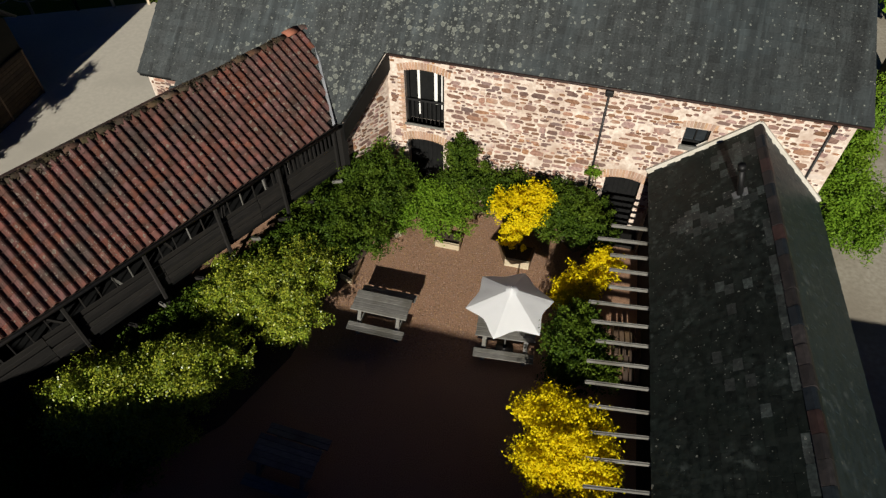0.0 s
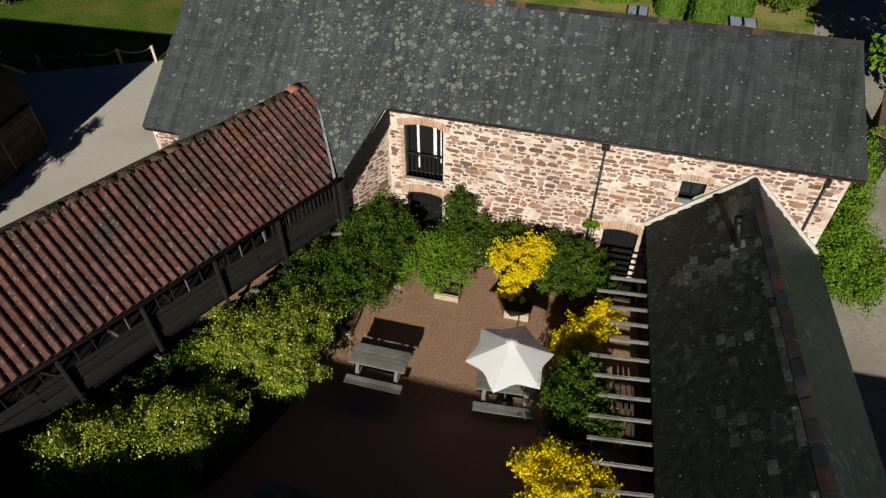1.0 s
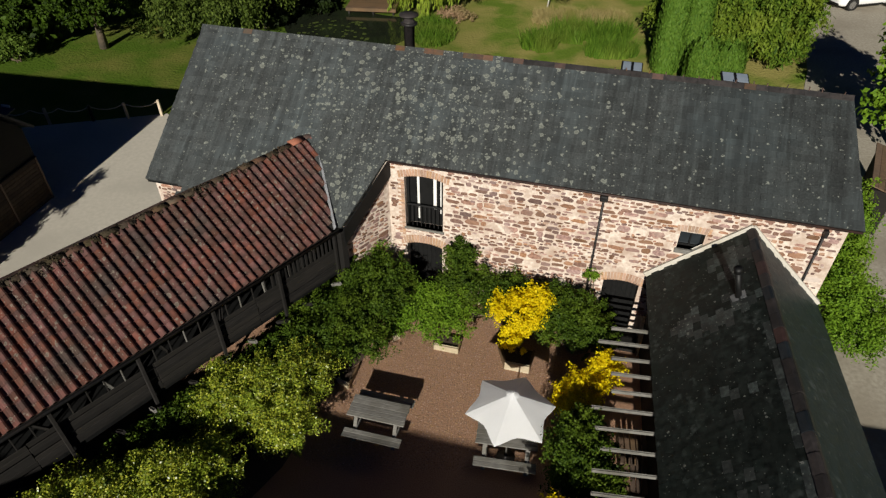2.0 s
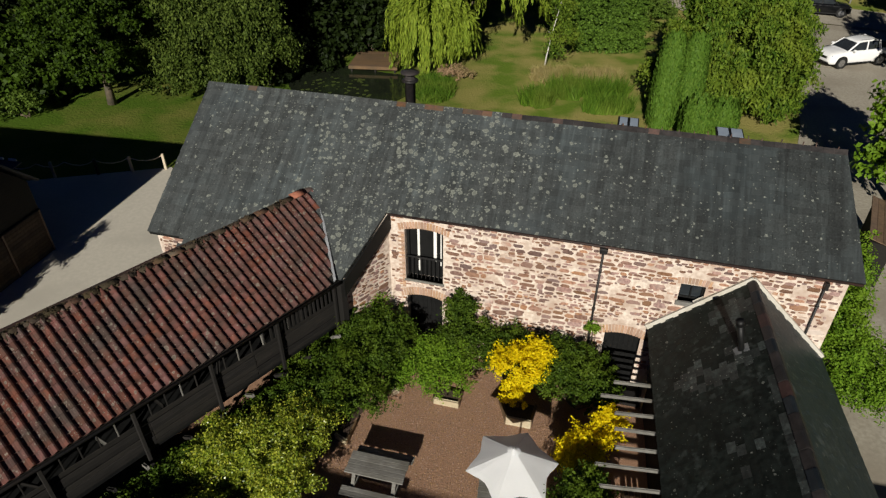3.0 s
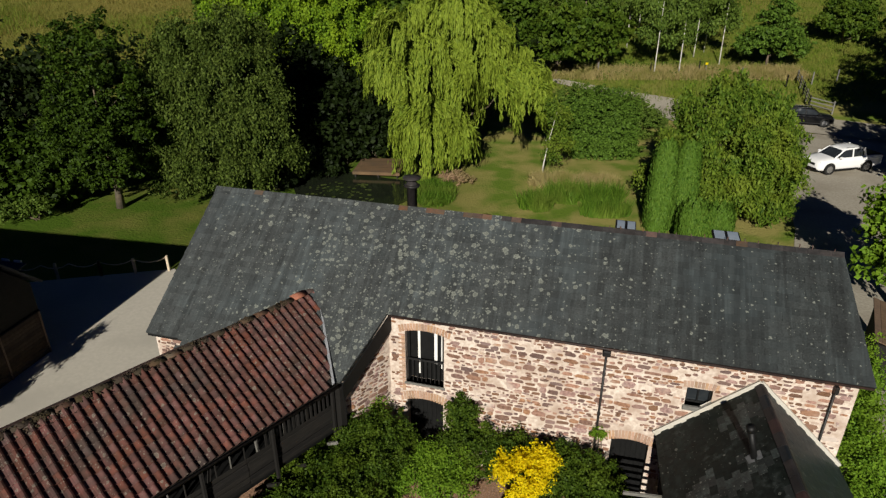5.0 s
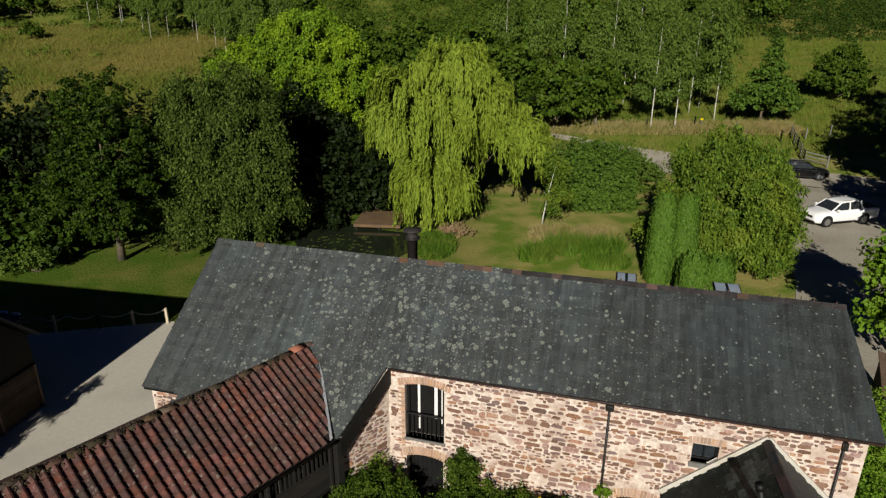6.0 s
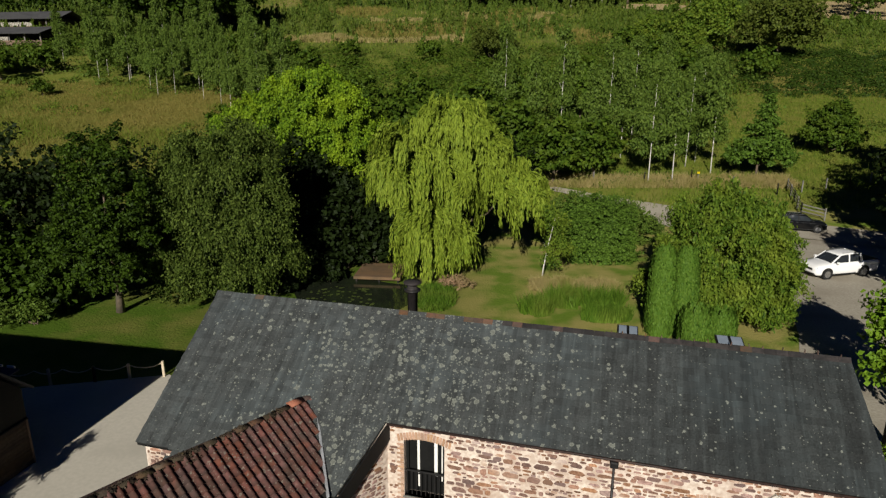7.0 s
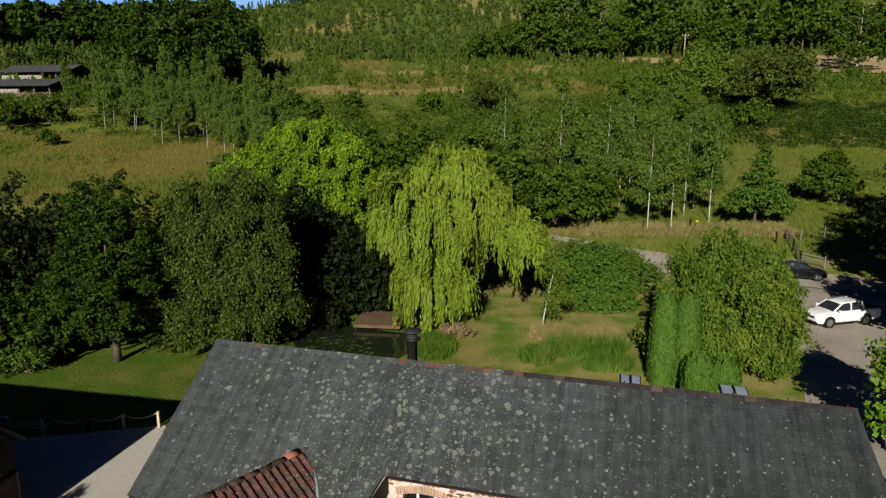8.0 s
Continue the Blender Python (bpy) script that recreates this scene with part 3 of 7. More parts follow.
def rubble(x0, x1, z0, z1, holes, seed):
    """Random rubble: low courses of uneven flat stones with wide joints. Returns outlines as (centre x, centre z, half width, half height)."""
    r = random.Random(seed)
    out, z = [], z0
    while z < z1 - 0.04:
        h = r.choice((0.06, 0.07, 0.09, 0.11, 0.13, 0.15, 0.19))
        x = x0 + r.uniform(0, 0.15)
        while x < x1 - 0.06:
            w = min(h * r.uniform(0.9, 3.2), 0.46)
            hh = h * r.uniform(0.6, 1.15)
            cx, cz = x + w / 2, z + h / 2 + r.uniform(-0.045, 0.045)
            if cx + w / 2 < x1 and all(not (a0 - w / 2 - 0.01 < cx < a1 + w / 2 + 0.01 and b0 - hh / 2 - 0.01 < cz < b1 + hh / 2 + 0.01) for a0, a1, b0, b1 in holes) and r.random() < 0.96:
                out.append((cx, cz, w / 2, hh / 2))
            x += w + r.uniform(0.012, 0.055)
        z += h + r.uniform(0.010, 0.028)
    return out


def stone_meshes(kinds, material, seed):
    r = random.Random(seed)
    made = []
    for k in range(kinds):
        n = r.choice((6, 7, 8))
        bm = bmesh.new()
        a = sorted((i + r.uniform(-0.3, 0.3)) / n * 2 * math.pi for i in range(n))
        lim = [(max(-1, min(1, math.cos(t) * r.uniform(1.05, 1.35))), max(-1, min(1, math.sin(t) * r.uniform(1.05, 1.4)))) for t in a]
        back = [bm.verts.new((x, 0.02, z)) for x, z in lim]
        mid = [bm.verts.new((x, -0.004, z)) for x, z in lim]
        top = [bm.verts.new((x * 0.82, -0.02 * r.uniform(0.7, 1.3), z * 0.8)) for x, z in lim]
        for p, q in ((back, mid), (mid, top)):
            for i in range(n):
                j = (i + 1) % n
                bm.faces.new((p[i], p[j], q[j], q[i]))
        bm.faces.new(top)
        made.append(finish("stone", bm, material))
    return made


STONES = stone_meshes(14, STONE, 3)


def lay_stones(parent, frame_m, x0, x1, z0, z1, holes, seed, limit, centre, keep=lambda x, z: True):
    r = random.Random(seed + 1)
    made = []
    for cx, cz, hw, hh in rubble(x0, x1, z0, z1, holes, seed):
        if not keep(cx, cz):
            continue
        m = frame_m @ Matrix.Translation((cx, 0, cz)) @ Matrix.Rotation(r.uniform(-0.06, 0.06), 4, "Y") @ Matrix.Diagonal((hw, 1, hh, 1))
        made.append((r.choice(STONES), m))
    c = Vector(centre)
    pieces("stone", made, lambda p: (p - c).length, parent, "", limit)


def slate_meshes(w, h, material):
    made = []
    r = random.Random(5)
    for k in range(6):
        bm = bmesh.new()
        j = [r.uniform(-0.008, 0.008) for _ in range(8)]
        t = 0.012
        pts = [(-w / 2 + j[0], -h / 2 + j[1]), (w / 2 + j[2], -h / 2 + j[3]), (w / 2, h / 2 + 0.03), (-w / 2, h / 2 + 0.03)]
        lo, hi = [bm.verts.new((x, y, -0.004 if y < 0 else -0.006)) for x, y in pts], [bm.verts.new((x, y, t + j[4 + i % 4] * 0.3 if y < 0 else 0.001)) for i, (x, y) in enumerate(pts)]
        bm.faces.new(hi)
        for i in range(4):
            bm.faces.new((lo[i], lo[(i + 1) % 4], hi[(i + 1) % 4], hi[i]))
        made.append(finish("slate", bm, material))
    return made


def slope_frame(origin, along, up):
    """A frame on a roof slope: x along the eave, y up the slope, z out of it."""
    x = Vector(along).normalized()
    y = Vector(up)
    y = (y - x * y.dot(x)).normalized()
    z = x.cross(y)
    m = Matrix((x, y, z)).transposed().to_4x4()
    m.translation = Vector(origin)
    return m


def lay_slates(parent, m, inside, x0, x1, run, w, h, meshes, seed, limit, centre, worn=None, pale=None):
    """Slates in bonded courses; those for which worn(x, y, chance) holds are taken from the pale ones."""
    r = random.Random(seed)
    made, light, row, y = [], [], 0, h / 2
    while y < run:
        x = x0 + (w / 2 if row % 2 else 0)
        while x < x1 + w / 2:
            if inside(x, y):
                at = m @ Matrix.Translation((x, y, 0.006 + r.uniform(0, 0.004))) @ Matrix.Rotation(r.uniform(-0.012, 0.012), 4, "Z")
                old = worn is not None and worn(x, y, r.random())
                (light if old else made).append((r.choice(pale if old else meshes), at))
            x += w
        y += h
        row += 1
    c = Vector(centre)
    pieces("slate", made, lambda p: (p - c).length, parent, "", limit)
    if light:
        pieces("slate", light, lambda p: (p - c).length, parent, "", 100)


def arch_bricks(parent, x0, x1, z, rise, tall, n, face=-0.012):
    """A flat segmental arch of bricks on edge over an opening."""
    w = (x1 - x0) / n
    for i in range(n):
        f = (i + 0.5) / n * 2 - 1
        cx, cz = (x0 + x1) / 2 + f * (x1 - x0) / 2, z + rise * (1 - f * f)
        bm = boxed(-w / 2 + 0.006, w / 2 - 0.006, face, 0.28, 0.0, tall, 0.004)
        part("brick", bm, BRICK, parent, at=Matrix.Translation((cx, 0, cz)) @ Matrix.Rotation(-f * -0.18, 4, "Y"))


def wall_with_holes(x0, x1, y0, y1, z0, z1, holes):
    """A wall of blocks round rectangular openings."""
    bm = bmesh.new()
    xs = sorted({x0, x1, *[h[0] for h in holes], *[h[1] for h in holes]})
    for a, b in zip(xs, xs[1:]):
        cuts = sorted((h[2], h[3]) for h in holes if h[0] <= a + 1e-6 and h[1] >= b - 1e-6)
        z = z0
        for c, d in cuts:
            if c > z + 1e-4:
                box(bm, a, b, y0, y1, z, c)
            z = d
        if z < z1:
            box(bm, a, b, y0, y1, z, z1)
    bmesh.ops.remove_doubles(bm, verts=bm.verts[:], dist=1e-5)
    return bm


def plank_door(parent, x0, x1, y, z0, z1, material, name="door"):
    d = part(name, boxed(x0, x1, y, y + 0.05, z0, z1, 0.005), material, parent)
    n = max(3, int((x1 - x0) / 0.14))
    w = (x1 - x0) / n
    for i in range(n):
        part("plank", boxed(x0 + i * w + 0.006, x0 + (i + 1) * w - 0.006, y - 0.018, y - 0.002, z0 + 0.02, z1 - 0.02, 0.003), material, d)
    return d


SKEW = Vector((-0.79, -1.96, 0))                  # the return wall runs on along the linhay
RETURN = Matrix.Translation((CORNER, 0, 0)) @ Matrix.Rotation(math.atan2(SKEW.y, SKEW.x) - 0.11, 4, "Z")


def build_barn():
    b = thing("barn", "long two-storey rubble stone barn with lichened slate roof", "barn", BARN)
    holes = [(-5.42, -4.20, 2.86, 4.80), (-5.40, -4.22, 0.0, 2.28), (2.66, 3.32, 3.74, 4.32), (0.90, 1.95, 0.0, 2.18)]
    front = part("front_wall", wall_with_holes(CORNER, A1, 0.0, 0.5, 0.0, EAVE - 0.03, holes), MORTAR, b, "pale lime-pointed rubble wall")
    bm = bmesh.new()
    prof = [(0, 0), (SKEW.length - 0.2, 0), (SKEW.length - 0.2, EAVE - PITCH * 1.9 - 0.12), (0, EAVE - 0.12)]
    rows = [[bm.verts.new((s, y, zz)) for s, zz in prof] for y in (0.0, -0.4)]
    bm.faces.new(rows[0]), bm.faces.new(rows[1][::-1])
    for i in range(4):
        j = (i + 1) % 4
        bm.faces.new((rows[0][i], rows[0][j], rows[1][j], rows[1][i]))
    back = part("return_wall", bm, MORTAR, b, at=RETURN)
    side = part("catslide_wall", boxed(A0 + 0.15, -8.2, -1.35, -0.9, 0.0, 4.2), MORTAR, b)
    ridge_z = EAVE + PITCH * DEEP
    for x, nm in ((A0 + 0.15, "gable_wall"), (A1 - 0.62, "gable_wall")):
        bm = bmesh.new()
        prof = [(0.5, 0), (2 * DEEP - 0.5, 0), (2 * DEEP - 0.5, EAVE), (DEEP, ridge_z - 0.1), (0.5, EAVE + 0.25)]
        if x < 0:
            prof = [(-0.9, 0), (2 * DEEP - 0.5, 0), (2 * DEEP - 0.5, EAVE), (DEEP, ridge_z - 0.1), (-0.9, EAVE - 0.72)]
        q = [[bm.verts.new((x + d, y, z)) for y, z in prof] for d in (0, 0.4)]
        bm.faces.new(q[0]), bm.faces.new(q[1][::-1])
        for i in range(len(prof)):
            j = (i + 1) % len(prof)
            bm.faces.new((q[0][i], q[0][j], q[1][j], q[1][i]))
        part(nm, bm, MORTAR, b)
    part("back_wall", boxed(A0 + 0.15, A1, 2 * DEEP - 0.5, 2 * DEEP, 0, EAVE - 0.02), MORTAR, b)
    part("inner_floor", boxed(A0 + 0.6, A1 - 0.45, 0.55, 2 * DEEP - 0.55, 2.45, 2.6), DARK_WOOD, b)
    # roof plates under the slates
    z = lambda y: EAVE + PITCH * y
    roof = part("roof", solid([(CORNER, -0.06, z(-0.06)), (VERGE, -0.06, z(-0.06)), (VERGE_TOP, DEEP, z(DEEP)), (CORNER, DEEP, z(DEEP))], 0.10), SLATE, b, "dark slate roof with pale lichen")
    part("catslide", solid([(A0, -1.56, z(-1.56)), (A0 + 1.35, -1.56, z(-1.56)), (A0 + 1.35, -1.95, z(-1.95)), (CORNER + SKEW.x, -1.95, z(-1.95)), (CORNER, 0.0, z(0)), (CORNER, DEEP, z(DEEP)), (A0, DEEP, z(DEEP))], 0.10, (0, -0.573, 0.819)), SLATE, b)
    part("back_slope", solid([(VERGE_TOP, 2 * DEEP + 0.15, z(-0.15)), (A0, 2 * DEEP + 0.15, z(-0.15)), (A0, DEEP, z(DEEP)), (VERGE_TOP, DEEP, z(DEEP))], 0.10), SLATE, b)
    # fascias and gutter
    part("fascia", boxed(CORNER, VERGE - 0.08, -0.03, -0.004, z(0) - 0.13, z(0) - 0.09), BLACK_PAINT_AND_SHADE, b)
    bm = bmesh.new()
    tube(bm, [(CORNER + 0.05, -0.085, z(-0.06) - 0.04), (VERGE - 0.05, -0.085, z(-0.06) - 0.05)], 0.038, 8)
    part("gutter", bm, RUSTY_IRON, b, smooth=True)
    # barge board made extra deep and black to paint the verge's shadow wedge
    c, e = Vector((CORNER + 0.10, 0.02, z(0) - 0.02)), Vector((CORNER + SKEW.x + 0.10, -1.97, z(-1.97) - 0.02))
    d = Vector((0, 0, -0.58))
    part("verge_board", solid([c, e, e + d, c + d], 0.04), BLACK_PAINT_AND_SHADE, b)
    part("eave_board", boxed(A0, A0 + 1.37, -1.49, -1.45, z(-1.56) - 0.16, z(-1.56) - 0.02), BLACK_PAINT_AND_SHADE, b)
    # ridge tiles, a few of them bare red
    r = random.Random(2)
    n = 64
    step = (VERGE_TOP - A0) / n
    for i in range(n):
        bm = bmesh.new()
        for s in (-1, 1):
            q = [(0, 0, 0.05), (step * 0.985, 0, 0.05), (step * 0.985, 0.12 * s, -0.05), (0, 0.12 * s, -0.05)]
            q = q if s > 0 else q[::-1]
            hi, lo = [bm.verts.new(p) for p in q], [bm.verts.new((p[0], p[1], p[2] - 0.02)) for p in q]
            bm.faces.new(hi), bm.faces.new(lo[::-1])
            for k in range(4):
                bm.faces.new((hi[k], hi[(k + 1) % 4], lo[(k + 1) % 4], lo[k]))
        bare = i in (5, 22, 25, 26, 29, 30, 31, 34, 38, 47, 55)
        part("ridge_tile", bm, DULL_TILE if bare else DARK_RIDGE if i > 32 else SLATE, roof, at=pose(A0 + i * step, DEEP, z(DEEP) + 0.01 + r.uniform(0, 0.012)))
    for i in range(14):
        x = VERGE_TOP - 0.3 - i * 0.47 + r.uniform(-0.1, 0.1)
        part("ridge_bolt", boxed(-0.012, 0.012, -0.02, 0.02, 0, r.uniform(0.06, 0.13)), DULL_TILE, roof, at=pose(x, DEEP, z(DEEP) + 0.05, 0, r.uniform(-15, 15)))
    # loading door with open shutters and iron rail
    win = part("loading_door", boxed(-5.42, -4.20, 0.30, 0.34, 2.86, 4.80), BLACK_PAINT_AND_SHADE, b, "black boarded loading door behind bars")
    for x, w in ((-5.10, 0.075), (-4.58, 0.10), (-4.36, 0.035)):
        part("white_strip", boxed(x, x + w, 0.27, 0.296, 3.49 if w > 0.05 else 3.34, 4.60, 0.004), WHITE_PAINT, win, "white painted strip")
    part("white_strip", boxed(-5.08, -5.03, 0.27, 0.296, 3.04, 3.44, 0.004), WHITE_PAINT, win)
    for i in range(9):
        x = -5.36 + i * 0.14
        part("bar", boxed(x - 0.012, x + 0.012, 0.10, 0.125, 2.82, 3.64, 0.003), BLACK_IRON, win)
    part("rail", boxed(-5.42, -4.20, 0.08, 0.13, 3.64, 3.69, 0.004), BLACK_IRON, win)
    part("door_frame", boxed(-5.42, -5.34, 0.2, 0.29, 2.82, 4.62), BLACK_PAINT_AND_SHADE, win)
    part("door_frame", boxed(-4.28, -4.20, 0.2, 0.29, 2.82, 4.62), BLACK_PAINT_AND_SHADE, win)
    part("sill", boxed(-5.46, -4.16, -0.05, 0.3, 2.79, 2.86, 0.01), GREY_WOOD, b)
    arch_bricks(b, -5.60, -4.02, 4.64, 0.16, 0.24, 18)
    arch_bricks(b, -5.58, -4.04, 2.10, 0.18, 0.30, 18)
    arch_bricks(b, 0.74, 2.12, 2.02, 0.16, 0.30, 16)
    arch_bricks(b, 2.56, 3.44, 4.32, 0.03, 0.20, 10)
    for k in range(28):
        w = 0.22 if k % 2 else 0.12
        part("brick", boxed(0.004, w - 0.006, -0.014, 0.1, 0.004, 0.066, 0.004), BRICK, b, at=pose(-5.42 - w, 0, 2.5 + 0.075 * k))
    plank_door(b, -5.40, -4.22, 0.3, 0.02, 2.27, BLACK_PAINT_AND_SHADE)
    plank_door(b, 0.90, 1.95, 0.3, 0.02, 2.17, BLACK_PAINT_AND_SHADE)
    sw = part("small_window", boxed(2.66, 3.32, 0.22, 0.24, 3.74, 4.32), GLASS, b, "small dark window")
    for x0, x1, z0, z1 in ((2.66, 2.71, 3.74, 4.32), (3.27, 3.32, 3.74, 4.32), (2.71, 3.27, 3.74, 3.79), (2.71, 3.27, 4.27, 4.32), (2.97, 3.01, 3.79, 4.27)):
        part("window_frame", boxed(x0, x1, 0.16, 0.215, z0, z1, 0.004), BLACK_PAINT_AND_SHADE, sw)
    part("sill", boxed(2.62, 3.36, -0.07, 0.2, 3.60, 3.74, 0.01), GREY_WOOD, b, "grey stone sill")
    # downpipes
    for x, lowest in ((0.45, 0.0), (6.10, 0.0)):
        bm = bmesh.new()
        tube(bm, [(x, -0.05, lowest), (x, -0.05, 5.02)], 0.034, 8)
        pipe = part("downpipe", bm, BLACK_IRON, b, "black cast-iron downpipe", True)
        if x < 1:
            part("hopper", boxed(x - 0.11, x + 0.11, -0.18, -0.005, 4.98, 5.16, 0.03), BLACK_IRON, pipe)
        else:
            part("hopper", boxed(x - 0.05, x + 0.05, -0.16, -0.03, 4.9, 5.12, 0.01), BLACK_IRON, pipe)
        for zz in (1.2, 2.9, 4.3):
            part("bracket", boxed(x - 0.045, x + 0.045, -0.085, 0.0, zz, zz + 0.05, 0.01), BLACK_IRON, pipe)
    # flue behind the ridge
    bm = bmesh.new()
    lathe(bm, [(0.17, 6.6), (0.17, 8.0), (0.19, 8.0), (0.19, 8.06), (0.15, 8.06), (0.15, 8.2)], 16)
    flue = part("flue", bm, DARK_RIDGE, b, "black metal stove flue with cowl", True, at=pose(-6.33, DEEP + 0.55, 0))
    bm = bmesh.new()
    lathe(bm, [(0.02, 8.32), (0.30, 8.27), (0.31, 8.24), (0.30, 8.22), (0.02, 8.24)], 16)
    part("cowl", bm, DARK_RIDGE, flue, smooth=True)
    bm = bmesh.new()
    lathe(bm, [(0.24, 7.93), (0.27, 7.96), (0.27, 8.0), (0.15, 8.03)], 16)
    part("collar", bm, BLACK_IRON, flue, smooth=True)
    for a in range(4):
        part("strut", boxed(-0.012, 0.012, 0.12, 0.14, 8.15, 8.26), BLACK_IRON, flue, at=pose(0, 0, 0, 0, 0, 90 * a))
    # open roof lights on the far slope, their panes just over the ridge
    for x, w in ((0.30, 0.62), (3.12, 0.76)):
        sl = part("roof_light", solid([(x, DEEP + 0.25, z(DEEP) - 0.035), (x + w, DEEP + 0.25, z(DEEP) - 0.035), (x + w, DEEP + 0.85, z(DEEP) - 0.005), (x, DEEP + 0.85, z(DEEP) - 0.005)], 0.06), BLACK_PAINT_AND_SHADE, b, "tilted roof light")
        for k in (0, 1):
            part("pane", solid([(x + 0.05 + k * w / 2, DEEP + 0.28, z(DEEP) - 0.028), (x + w / 2 - 0.03 + k * w / 2, DEEP + 0.28, z(DEEP) - 0.028), (x + w / 2 - 0.03 + k * w / 2, DEEP + 0.82, z(DEEP) - 0.001), (x + 0.05 + k * w / 2, DEEP + 0.82, z(DEEP) - 0.001)], 0.006), SKY_TINT_GLASS, sl)
    return b, holes, front, back, side, roof


barn, barn_holes, barn_front, barn_return, barn_side, barn_roof = build_barn()

# ---------------------------------------------------------------- the pantiled linhay
RED = pose(-3.0, 14.6, 0, 0, 0, 49.46)            # local x along the eave towards the barn, y into the house
R_EAVE, R_RIDGE, R_DEEP, R_LEN = 3.95, 5.42, 2.52, 24.0


def pantile_meshes(w, h):
    made = []
    for k in range(5):
        r = random.Random(k)
        bm = bmesh.new()
        prof = [(-0.5, 0.0), (-0.40, -0.012), (-0.22, -0.016), (0.0, 0.0), (0.12, 0.042), (0.27, 0.062), (0.42, 0.045), (0.53, 0.0)]
        dz = r.uniform(-0.004, 0.006)
        rows = []
        for y, lift in ((-h / 2 - 0.015, 0.028 + dz), (h / 2 + 0.03, 0.0)):
            rows.append([bm.verts.new((x * w, y, zz + lift)) for x, zz in prof])
        rows.append([bm.verts.new((x * w, -h / 2 - 0.015, zz + 0.004 + dz)) for x, zz in prof])
        for a, b in ((rows[0], rows[1]), (rows[2], rows[0])):
            for i in range(len(prof) - 1):
                bm.faces.new((a[i], a[i + 1], b[i + 1], b[i]))
        made.append(finish("pantile", bm, PANTILE, True))
    return made


def build_linhay():
    b = thing("linhay", "open-fronted timber barn with red clay pantile roof", "barn", RED)
    back = 2 * R_DEEP
    L = -R_LEN
    end = lambda y: -0.22 + 1.68 * y / R_DEEP      # the verge is cut askew against the barn roof
    slope = (R_RIDGE - R_EAVE) / R_DEEP
    roof = part("roof", solid([(L, -0.02, R_EAVE), (end(0), -0.02, R_EAVE), (end(R_DEEP), R_DEEP, R_RIDGE), (L, R_DEEP, R_RIDGE)], 0.08), DARK_WOOD, b)
    part("back_slope", solid([(end(R_DEEP), R_DEEP, R_RIDGE), (end(R_DEEP), back, R_EAVE), (L, back, R_EAVE), (L, R_DEEP, R_RIDGE)], 0.08), PANTILE, b)
    m = slope_frame((0, -0.05, R_EAVE - 0.03), (1, 0, 0), (0, 1, slope))
    run = math.hypot(R_DEEP, R_RIDGE - R_EAVE)
    w, h = 0.235, 0.2255
    kinds = pantile_meshes(w, h)
    r = random.Random(4)
    made = []
    for i in range(int((R_LEN + 1.45) / w)):
        x = 1.42 - i * w
        for k in range(13):
            y = (k + 0.5) * h
            if x < end(y * R_DEEP / run) - w * 0.3:
                made.append((r.choice(kinds), m @ Matrix.Translation((x, y, 0.035)) @ Matrix.Rotation(r.uniform(-0.03, 0.03), 4, "Z")))
    pieces("pantile", made, lambda p: (p - Vector((-3.5, 1, 4.5))).length, roof)
    # mossy ridge with one bare new tile
    n = 56
    for i in range(n):
        x = 1.44 - i * 0.45
        bm = bmesh.new()
        prof = [(math.cos(a) * 0.12, math.sin(a) * 0.06) for a in [math.pi * q / 6 for q in range(7)]]
        rows = [[bm.verts.new((xx, y, zz)) for y, zz in prof] for xx in (0, -0.44)]
        for k in range(6):
            bm.faces.new((rows[0][k], rows[0][k + 1], rows[1][k + 1], rows[1][k]))
        bm.faces.new(rows[0]), bm.faces.new(rows[1][::-1])
        part("ridge_tile", bm, BARE_TILE if i == 1 else DULL_TILE if r.random() < 0.25 else MOSS, roof, "bare red ridge tile" if i == 1 else "", True, at=pose(x, R_DEEP, R_RIDGE + (0.05 if i == 1 else 0.02) + r.uniform(-0.015, 0.015), 0, r.uniform(-1.5, 1.5)) @ Matrix.Diagonal((1, 1.35, 1.35, 1) if i == 1 else (1, 1, 1, 1)))
    # cushions of moss along the ridge
    k = 9000
    x = RNG.uniform(-R_LEN, 0.3, k)
    thick = np.array([noise.noise(Vector((v * 1.3, 0.0, 0.0))) + 0.5 * noise.noise(Vector((v * 5.0, 3.0, 0.0))) for v in x])
    y = RNG.normal(size=k) * (0.09 + 0.04 * thick)
    zz = 0.07 + 0.06 * thick - np.abs(y) * 0.55 + RNG.normal(size=k) * 0.018
    P = np.stack([x, R_DEEP + y, R_RIDGE + zz], 1)[thick > -0.35]
    part("moss", leaf_mesh("moss", P, RNG.normal(size=P.shape) * 0.5 + np.array([0, 0, 1.0]), 0.055, MOSS, 1.2), None, roof, "brown-green moss cushions")
    # lead flashing along the cut verge
    part("flashing", solid([(end(0) - 0.01, -0.1, R_EAVE + 0.09), (end(0) + 0.05, -0.1, R_EAVE + 0.09), (end(R_DEEP) + 0.06, R_DEEP, R_RIDGE + 0.13), (end(R_DEEP) - 0.0, R_DEEP, R_RIDGE + 0.13)], 0.09), LEAD, b, "pale lead flashing")
    bm = bmesh.new()
    tube(bm, [(L, -0.10, R_EAVE - 0.09), (-0.08, -0.10, R_EAVE - 0.09)], 0.05, 8)
    part("gutter", bm, BLACK_IRON, b, smooth=True)
    # dark post, also placed to hide the return wall's sunlit end
    part("end_post", boxed(-0.06, 0.16, -0.12, 0.22, 0.0, R_EAVE - 0.2, 0.012), DARK_WOOD, b)
